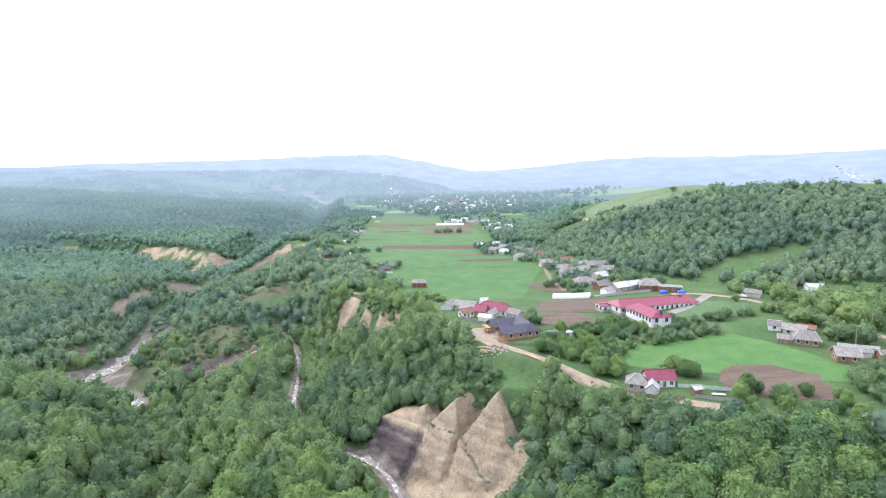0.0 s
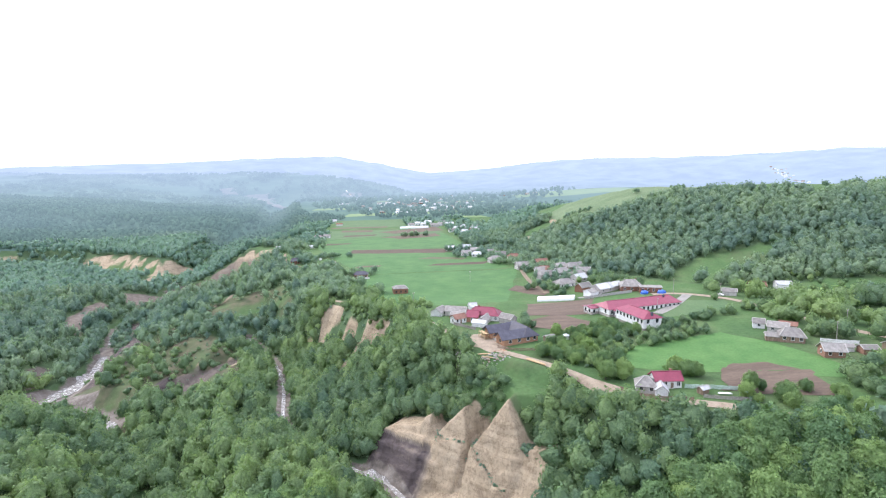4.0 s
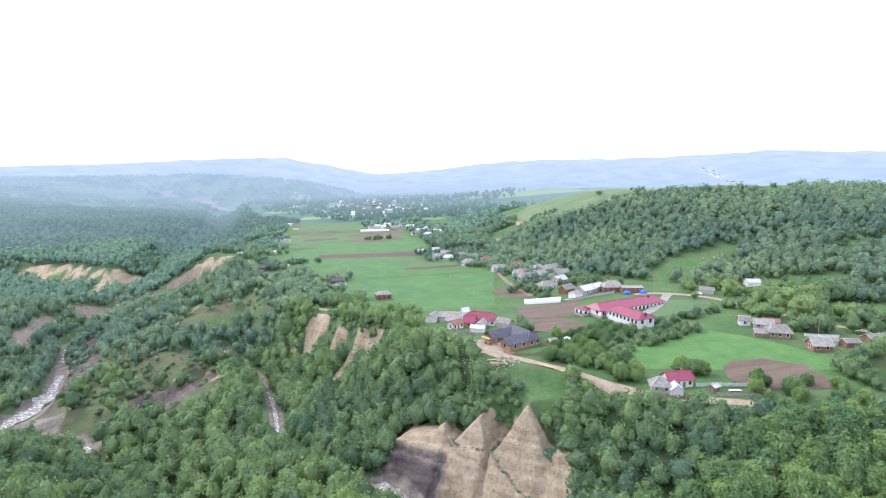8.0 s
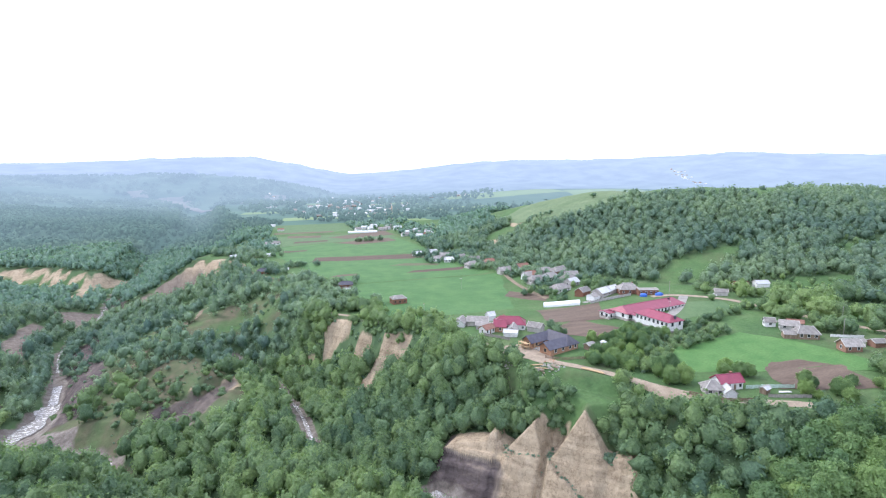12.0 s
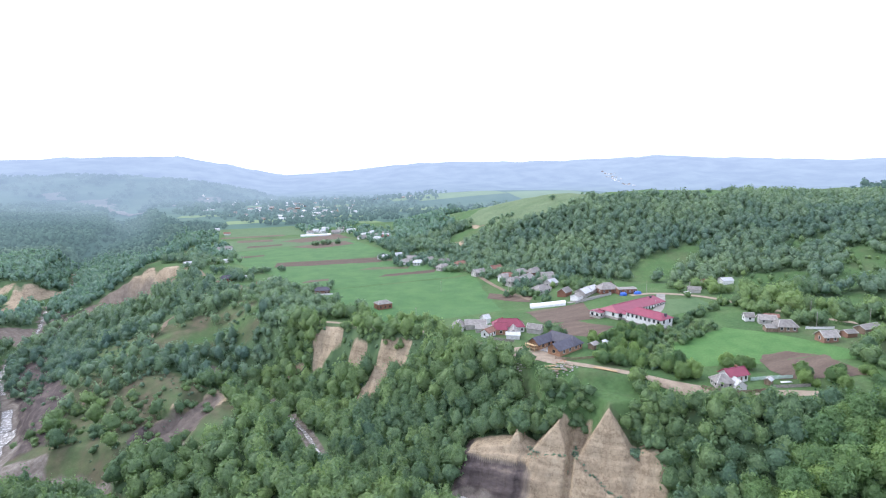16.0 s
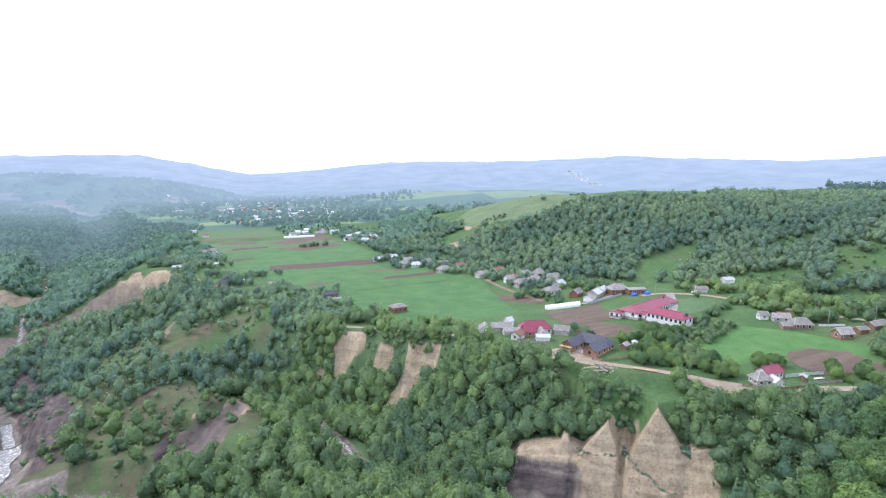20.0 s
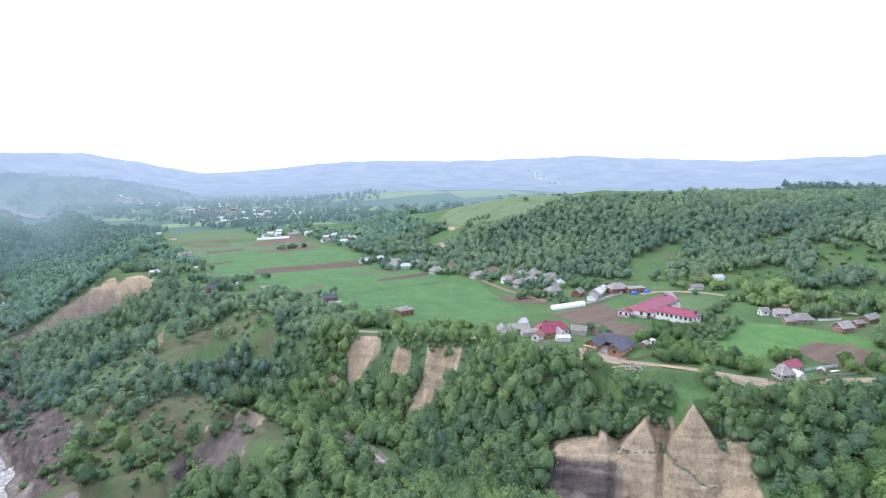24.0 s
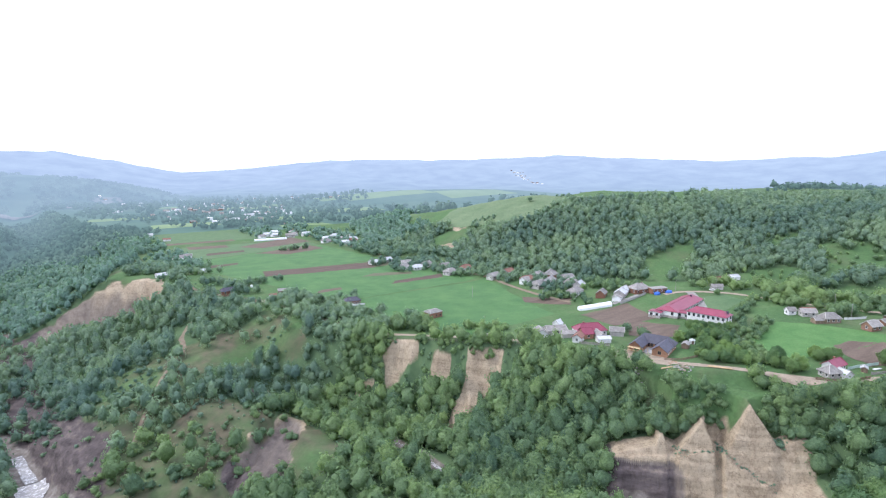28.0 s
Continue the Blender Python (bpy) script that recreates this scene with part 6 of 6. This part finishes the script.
def stuff(name, label, spots, shapes, material):
    """Many trees in one object. spots: x, y, z, width, height."""
    g = np.random.default_rng(len(spots))
    vs, ts, qs, tone, base = [], [], [], [], 0
    pick = g.integers(0, len(shapes), len(spots))
    turn = g.uniform(0, 6.28, len(spots))
    tones = np.clip(0.5 + 0.75 * (g.beta(1.3, 1.5, len(spots)) - 0.47) + 0.75 * fbm(spots[:, 0], spots[:, 1], 60, 3, 130), 0, 1)
    for k in range(len(shapes)):
        idx = np.where(pick == k)[0]
        if not len(idx):
            continue
        v, t, q = shapes[k]
        n, m = len(idx), len(v)
        c, s = np.cos(turn[idx])[:, None], np.sin(turn[idx])[:, None]
        w, h = spots[idx, 3][:, None], spots[idx, 4][:, None]
        P = np.empty((n, m, 3), np.float32)
        P[..., 0] = (v[None, :, 0] * c - v[None, :, 1] * s) * w + spots[idx, 0][:, None]
        P[..., 1] = (v[None, :, 0] * s + v[None, :, 1] * c) * w + spots[idx, 1][:, None]
        P[..., 2] = v[None, :, 2] * h + spots[idx, 2][:, None] - 0.3
        off = base + np.arange(n)[:, None, None] * m
        vs.append(P.reshape(-1, 3))
        ts.append((t[None] + off).reshape(-1, 3))
        qs.append((q[None] + off).reshape(-1, 4))
        tone.append(np.repeat(tones[idx], m))
        base += n * m
    me = fast_mesh(name, np.concatenate(vs), np.concatenate(qs), np.concatenate(ts), True, np.concatenate(tone))
    return tagged(part(name, me, material), label, "woodland", kind="stuff")


NEAR_SHAPES = [crown(40 + i, 4600, 0.027, 3, 56, (0.0, 0.2, 0.0, 0.35, 0.1, 0.15)[i], 0.22, 0.70) for i in range(6)]
MID_SHAPES = [crown(60 + i, 200, 0.056, 2, 26, (0.0, 0.3, 0.1, 0.42, 0.2, 0.0, 0.25, 0.1)[i], 0.26, 0.84) for i in range(8)]
FAR_SHAPES = [crown(80 + i, 60, 0.082, 1, 14, (0.0, 0.3, 0.1, 0.3, 0.1, 0.2)[i], 0.26, 0.88) for i in range(6)]


def with_trunk(shape, r=0.03):
    """Adds a plain tapered trunk of six sides to a crown that starts a quarter up."""
    v, t, q = shape
    a = np.arange(6) * math.pi / 3
    tv = np.concatenate([np.stack([r * np.cos(a), r * np.sin(a), a * 0 - 0.05], 1), np.stack([r * 0.4 * np.cos(a), r * 0.4 * np.sin(a), a * 0 + 0.5], 1)])
    tq = np.array([[i, (i + 1) % 6, 6 + (i + 1) % 6, 6 + i] for i in range(6)]) + len(v)
    return np.concatenate([v * (1, 1, 0.97) + (0, 0, 0.02), tv]), t, np.concatenate([q, tq])


REMOTE_SHAPES = [crown(90 + i, 18, 0.15, 1, 8, 0.1, 0.25, 0.9) for i in range(5)]
MID_SHAPES = [with_trunk(s) for s in MID_SHAPES]
THIN_SHAPES = [with_trunk(crown(70 + i, 110, 0.064, 1, 18, 0.05 * i, 0.26, 0.84)) for i in range(6)]

# single trees: the slopes and gardens that lie closest
crown_me = [fast_mesh("crown", s[0], s[2], s[1]) for s in NEAR_SHAPES]
trunk_me = [trunk_mesh(i) for i in range(6)]
for me in crown_me:
    me.materials.append(LEAF)
for me in trunk_me:
    me.materials.append(BARK)


def tree(x, y, z, w, h, k, turn, label, group, name="tree"):
    ob = thing(name, label, name.replace("_", " "), (x, y, z - 0.2), turn, group)
    t = part("trunk", trunk_me[k], None, ob)
    t.scale = (w * 0.9, w * 0.9, h)
    c = part("crown", crown_me[k], None, ob)
    c.location, c.scale = (0, 0, h * 0.04), (w, w, h * 0.96)
    return ob


NEAR_BOX = (-70, 115, 92, 262)
tx, ty, tz, g = scatter(*NEAR_BOX, 5.7, 3)
free = ~before_faces(tx, ty)
tx, ty, tz = tx[free], ty[free], tz[free]
order = np.argsort(near(tx, ty, [(105, 70, 0), (30, 60, 0), (-70, 105, 0)])[0])[:300]


def lower(x, y, h):
    """Trees beside the rim road are kept low, so the camera sees the road."""
    return h * np.clip((near(np.atleast_1d(x), np.atleast_1d(y), [(a, b, 0) for a, b in RIM_ROAD[1:7]])[0] + 2.5) / 15, 0.45, 1)



for i in order:
    w = g.uniform(6.2, 11.5)
    w = w * float(lower(tx[i], ty[i], 1.0)[0]) ** 0.9
    tree(tx[i], ty[i], tz[i], w, w * g.uniform(0.9, 1.25), int(g.integers(6)), g.uniform(0, 360), "leafy broadleaf tree on the valley slope", "trees on the slope")
rest = np.setdiff1d(np.arange(len(tx)), order)
low = lower(tx[rest], ty[rest], 1.0)
mid = [np.stack([tx[rest], ty[rest], tz[rest], g.uniform(6, 9.5, len(rest)) * low ** 0.8, g.uniform(7.5, 12.0, len(rest)) * low], 1)]


def more(x0, x1, y0, y1, gap, seed, w0, w1, density=1.0, skip=None, tall=1.55):
    x, y, z, g = scatter(x0, x1, y0, y1, gap, seed, density)
    keep = lower(x, y, 1.0) if x1 < 130 else 1.0 + 0 * x
    m = ~hidden(x, y, land(x, y)) & ~before_faces(x, y)
    for a, b, c, d in skip or ():
        m &= ~((x > a) & (x < b) & (y > c) & (y < d))
    w = g.uniform(w0, w1, m.sum()) * keep[m] ** 0.9
    return np.stack([x[m], y[m], z[m], w, w * g.uniform(1.0, tall, m.sum())], 1)


def grove(corners, count, w0, w1, seed, flat=0.9):
    """Trees or bushes strewn over a four-cornered patch."""
    g = np.random.default_rng(seed)
    a, b, c, d = [np.array(q, float) for q in corners]
    u, v = g.random((count, 1)), g.random((count, 1))
    q = np.stack(out(*((a * (1 - u) + b * u) * (1 - v) + (d * (1 - u) + c * u) * v).T), 1)
    ok = keep_clear(q[:, 0], q[:, 1])
    q = q[ok & ~before_faces(q[:, 0], q[:, 1]) & ~((clearing(q[:, 0], q[:, 1]) > 0.5) & (w1 > 5))]
    w = g.uniform(w0, w1, len(q))
    return np.stack([q[:, 0], q[:, 1], land(q[:, 0], q[:, 1])["z"], w, w * g.uniform(flat, flat + 0.35, len(q))], 1)


# gardens, hedges and orchards of the terrace that lie closest: single trees
gardens = [grove([(36, 203), (50, 187), (72, 212), (54, 226)], 60, 2.8, 5.6, 201), grove([(56, 226), (72, 212), (104, 224), (84, 238)], 54, 2.6, 5.0, 202),
           grove([(54, 172), (62, 172), (68, 186), (52, 184)], 9, 4, 7, 203), grove([(78, 169), (88, 170), (88, 180), (80, 176)], 5, 5, 7.5, 204),
           grove([(86, 150), (112, 128), (122, 146), (92, 158)], 14, 3.2, 6, 205)]
for i, row in enumerate(np.concatenate(gardens)):
    tree(*row, i % 6, 47 * i % 360, "round leafy fruit tree in a village garden", "garden trees", "fruit_tree")
mid.append(more(-240, 110, 60, 500, 5.4, 11, 5, 10, 1.0, [NEAR_BOX]))
mid.append(more(-75, 30, 196, 345, 5.2, 31, 5, 9))
# bushes of the open spur
g = np.random.default_rng(77)
bx, by = g.uniform(-235, -95, 1300), g.uniform(255, 462, 1300)
l = land(bx, by)
m = (l["side_riv"] < 0) & (l["side_rim"] > 0) & (l["gone"] > 3) & (fbm(bx, by, 20, 3, 140) > -0.10) & keep_clear(bx, by)
bw = 1.3 + 4.8 * g.random(len(bx)) ** 2.4
mid.append(np.stack([bx[m], by[m], l["z"][m], bw[m], bw[m] * 0.85], 1))
ux = more(-70, 115, 92, 262, 5.6, 41, 3.5, 6)
mid.append(ux)
# bushes at the heads of the notches and beside the grass
hx = np.array([12, 14.5, 17, 15, 9.5, 5.5, 8, 3.5, 13, 10.5, 17.5, 38, 41, 44.5, 40, 36.5, 46, 42.5, 48, 33.5, 30])
hy = np.array([190.5, 187, 184, 192.5, 193.5, 197, 189.5, 192.5, 195, 187, 188, 166, 170, 165, 174.5, 169.5, 171, 179, 160, 165.5, 163.5])
hw = np.array([4.2, 3.6, 3.2, 4.5, 4, 4.5, 3.2, 3.8, 4.4, 3, 2.8, 4.5, 4, 4, 3, 4.5, 3.5, 2.5, 4, 5, 5.5])
mid.append(np.stack([hx, hy, land(hx, hy)["z"], hw, hw * 1.0], 1))
mid += [grove([(25.5, 170.5), (38, 157), (45, 163), (33, 172)], 60, 2.6, 5.6, 251), grove([(200, 300), (250, 215), (350, 235), (300, 330)], 110, 2.2, 5, 255),
        grove([(-168, 612), (-140, 596), (-122, 640), (-168, 690)], 70, 6, 10, 253), grove([(-150, 560), (-128, 548), (-118, 590), (-140, 592)], 26, 5, 9, 254)]
mid.append(np.array([[244, 551, ground_at(244, 551), 9.5, 9.0]]))
mid += [grove([(178, 576), (190, 552), (200, 560), (186, 590)], 16, 2.5, 5, 256), grove([(268, 540), (280, 520), (286, 530), (274, 548)], 8, 3, 6, 257)]
mid.append(more(-100, -8, 222, 345, 4.4, 43, 2.6, 5.6))
mid += [grove([(-66, 312), (-22, 268), (-18, 272), (-62, 318)], 60, 2.2, 4.2, 258), grove([(-100, 330), (-70, 300), (-58, 318), (-84, 345)], 40, 5, 8.5, 259)]
# gardens up to the edge of the hayfield
mid += [grove([(52, 186), (59, 184), (80, 203), (70, 212)], 60, 2.2, 4.6, 267), grove([(72, 212), (82, 203), (124, 212), (108, 226)], 60, 2.2, 4.4, 268)]
# bushes at the head of the notch
for k, (bs, bd) in enumerate(((10, -4), (11.5, -4.8), (13, -3.4), (9.2, -6.4), (12, -7.2), (14.4, -5.6), (10.6, -9), (8, -8.4), (13.4, -9.2), (7.4, -5.6))):
    nx, ny = 20.8 - 0.69 * bs - 0.72 * bd, 173.2 + 0.72 * bs - 0.69 * bd
    mid.append(np.array([[nx, ny, ground_at(nx, ny), 3.6 + 0.4 * (k * 5 % 6), 3.0 + 0.4 * (k * 7 % 5)]]))
# trees that crowd up to the rim road
mid += [grove([(33, 169), (54, 153), (48, 143), (26, 160)], 40, 4.5, 7.5, 263), grove([(54, 152), (86, 134), (78, 120), (48, 141)], 56, 5, 8, 264), grove([(86, 134), (106, 118), (96, 104), (78, 120)], 40, 5, 9, 265),
        grove([(36, 178), (41, 172), (46, 176), (39, 184)], 7, 4, 7, 266)]
# trees over the river below its bend
mid.append(grove([(-152, 256), (-130, 244), (-117, 212), (-124, 212)], 60, 5.5, 9, 269))
# scrub between the bare faces
g = np.random.default_rng(262)
bx, by = g.uniform(-78, -4, 620), g.uniform(256, 338, 620)
l = land(bx, by)
m = (l["side_rim"] > 0) & (l["d_rim"] > 0.5) & (l["d_rim"] < 26) & (bare(l, bx, by) < 0.25) & (bare(land(bx + 0.6, by + 1.6), bx, by) < 0.4)
bw = g.uniform(1.8, 4.2, len(bx))
mid.append(np.stack([bx[m], by[m], l["z"][m], bw[m], bw[m] * g.uniform(0.8, 1.3, m.sum())], 1))
# trees on the brow above the river
for k, (rx, ry) in enumerate(((-196, 392), (-204, 412), (-214, 432), (-222, 452), (-226, 474), (-226, 496), (-232, 520), (-240, 545))):
    mid.append(grove([(rx - 9, ry - 9), (rx + 14, ry - 9), (rx + 14, ry + 12), (rx - 9, ry + 12)], 13, 4.5, 8.5, 400 + k))
for k, (rx, ry) in enumerate(((-221, 398), (-231, 416), (-239, 434), (-244, 452), (-247, 470), (-245, 490), (-246, 512))):
    mid.append(grove([(rx - 4, ry - 9), (rx + 8, ry - 9), (rx + 8, ry + 9), (rx - 4, ry + 9)], 9, 5, 8.5, 420 + k))
# tufts along the ledge of the bluff and in its creases
g = np.random.default_rng(260)
bs = np.concatenate([g.uniform(-7, 25, 150), g.normal(10.6, 0.7, 40), g.normal(26.5, 0.8, 24), g.normal(-10.2, 1.0, 50)])
bz = np.concatenate([np.where(bs[:150] < 10.5, -22 - 0.6 * (10.5 - bs[:150]), -22 - 0.12 * (bs[:150] - 10.5)) + g.normal(-0.2, 0.5, 150), g.uniform(-30, -13, 40), g.uniform(-30, -20, 24),
                     g.uniform(-19, -7, 50)])
bd = (-4.5 - bz) / 2.3 + np.interp(bs, JUT_S, JUT_D)
bx, by = 20.8 - 0.69 * bs - 0.72 * bd, 173.2 + 0.72 * bs - 0.69 * bd
bw = 0.35 + 1.1 * g.random(len(bs)) ** 2 + 1.4 * (bs < -8) * g.random(len(bs))
mid.append(np.stack([bx, by, land(bx, by)["z"], bw, bw * 0.7], 1))
# trees along the rim and about the houses
mid += [grove([(-6, 196), (8, 186), (18, 212), (6, 232)], 46, 5, 8.5, 208), grove([(6, 186), (20, 178), (22, 190), (12, 198)], 14, 3, 5, 209),
        grove([(-12, 262), (2, 236), (8, 240), (-4, 268)], 14, 4, 7, 210),
        grove([(-66, 322), (-34, 308), (-30, 340), (-84, 352)], 60, 5, 9, 211), grove([(-84, 352), (-40, 345), (-56, 376), (-92, 402)], 75, 5, 9, 212),
        grove([(-92, 402), (-58, 398), (-70, 436), (-106, 452)], 60, 5, 9, 213), grove([(-106, 452), (-86, 462), (-104, 520), (-132, 522)], 45, 5, 9, 214),
        grove([(-60, 400), (-36, 398), (-36, 408), (-60, 412)], 14, 4, 7, 215), grove([(-104, 492), (-60, 500), (-62, 510), (-106, 506)], 22, 4, 7, 216),
        grove([(-48, 318), (0, 285), (2, 290), (-44, 326)], 26, 3, 6, 217), grove([(2, 262), (14, 246), (20, 252), (8, 266)], 7, 4, 6, 218),
        grove([(28, 246), (46, 236), (50, 250), (36, 256)], 12, 4, 7, 219), grove([(66, 210), (112, 228), (110, 233), (62, 216)], 30, 2.5, 4.5, 220),
        grove([(112, 226), (160, 240), (160, 246), (112, 232)], 30, 2.5, 5, 221), grove([(150, 196), (166, 190), (168, 240), (156, 236)], 40, 4, 8, 222),
        grove([(124, 134), (190, 130), (180, 172), (128, 160)], 60, 4, 9, 223), grove([(170, 180), (230, 150), (232, 250), (172, 250)], 120, 6, 11, 224),
        grove([(150, 262), (200, 255), (205, 280), (158, 300)], 50, 4, 8, 225), grove([(60, 318), (90, 318), (84, 336), (62, 336)], 18, 3, 6, 226),
        grove([(80, 335), (132, 330), (122, 420), (72, 425)], 190, 3.4, 7, 227), grove([(62, 425), (112, 420), (100, 540), (54, 520)], 210, 3.5, 7.5, 228),
        grove([(36, 470), (66, 465), (60, 545), (28, 540)], 50, 4, 8, 229), grove([(60, 545), (108, 540), (115, 660), (56, 640)], 130, 6, 11, 230),
        grove([(-14, 684), (26, 690), (26, 696), (-14, 692)], 26, 5, 8, 231), grove([(104, 312), (136, 306), (140, 325), (108, 338)], 34, 4, 7, 232),
        grove([(74, 300), (88, 300), (86, 316), (72, 312)], 6, 3, 5, 233), grove([(104, 222), (112, 236), (108, 240), (98, 226)], 8, 2.5, 4.5, 234)]
mid = np.concatenate(mid)
near_by = (mid[:, 1] < 345) & (mid[:, 3] > 2.6)
stuff("valley_woodland", "dense green broadleaf woodland on the valley slopes", mid[near_by], MID_SHAPES, LEAF_WOOD)
stuff("terrace_woodland", "orchards, hedges and bushes along the terrace and spur", mid[~near_by], THIN_SHAPES, LEAF_TERRACE_HAZED)
stuff("hill_woodland", "dense green woodland covering the hill", more(110, 620, 60, 640, 5.8, 12, 5.8, 10.5, tall=1.12), [with_trunk(s) for s in FAR_SHAPES], LEAF_HILL_HAZED)
far = [more(-240, 112, -130, 60, 9.5, 45, 8, 12), more(-620, -240, 60, 500, 6.4, 13, 6, 10), more(-620, -90, 500, 1000, 7.4, 14, 6.5, 11), more(-1000, -620, 500, 1000, 10, 15, 9, 14),
       more(110, 500, 640, 1000, 8.5, 17, 7, 11),
       grove([(-140, 560), (-96, 570), (-110, 760), (-150, 720)], 90, 6, 9, 240), grove([(-150, 760), (-116, 770), (-132, 1000), (-176, 980)], 110, 6, 10, 241),
       grove([(0, 850), (110, 850), (120, 1000), (-10, 1000)], 80, 6, 11, 242), grove([(56, 640), (120, 660), (130, 860), (60, 850)], 130, 5, 10, 243)]
far = np.concatenate(far)
away = np.hypot(far[:, 0], far[:, 1])
stuff("far_woodland", "wooded slopes beyond the river", far[away < 660], FAR_SHAPES, LEAF_HILL_HAZED)
stuff("farther_woodland", "wooded slopes up the valley", far[(away >= 660) & (away < 1020)], REMOTE_SHAPES, LEAF_FAR_HAZED)
g = np.random.default_rng(300)
fx, fy = g.uniform(-2300, 120, 6500), g.uniform(1560, 2700, 6500)
l = land(fx, fy)
m = ((l["side_riv"] > 0) | (fy > 1900)) & (l["d_riv"] > 25) & (fbm(fx, fy, 190, 3, 150) > -0.16) & (near(fx, fy, [(-560, 2150, 0), (-400, 1930, 0), (-345, 1850, 0)])[0] > 30) & (near(fx, fy, [(-190, 2200, 0), (-140, 1990, 0)])[0] > 25)
fw = g.uniform(12, 21, len(fx))
far_hill = np.stack([fx[m], fy[m], l["z"][m], fw[m], fw[m] * 0.7], 1)
remote = np.concatenate([far[np.hypot(far[:, 0], far[:, 1]) >= 1020], more(-1500, -120, 950, 1600, 13, 16, 11, 17, tall=1.15), more(-1500, -1000, 500, 1000, 14, 19, 12, 18, tall=1.1), far_hill,
                         grove([(-410, 1050), (-290, 1060), (-270, 1215), (-390, 1225)], 90, 11, 16, 246), grove([(-160, 1000), (-100, 1000), (-150, 1150), (-220, 1150)], 50, 8, 12, 244), grove([(-30, 1010), (150, 1010), (420, 1500), (-240, 1500)], 330, 8, 13, 245),
                         grove([(160, 1010), (420, 1060), (700, 1400), (260, 1400)], 160, 9, 14, 246), grove([(-240, 1500), (450, 1500), (900, 2300), (-280, 2300)], 520, 11, 18, 247),
                         more(250, 1400, 1000, 1500, 30, 27, 16, 26, 0.7), grove([(700, 520), (900, 440), (1350, 520), (1250, 680)], 260, 7, 13, 248)])
stuff("distant_woodland", "woods on the distant hills, pale with painted haze", remote, REMOTE_SHAPES, HAZE)
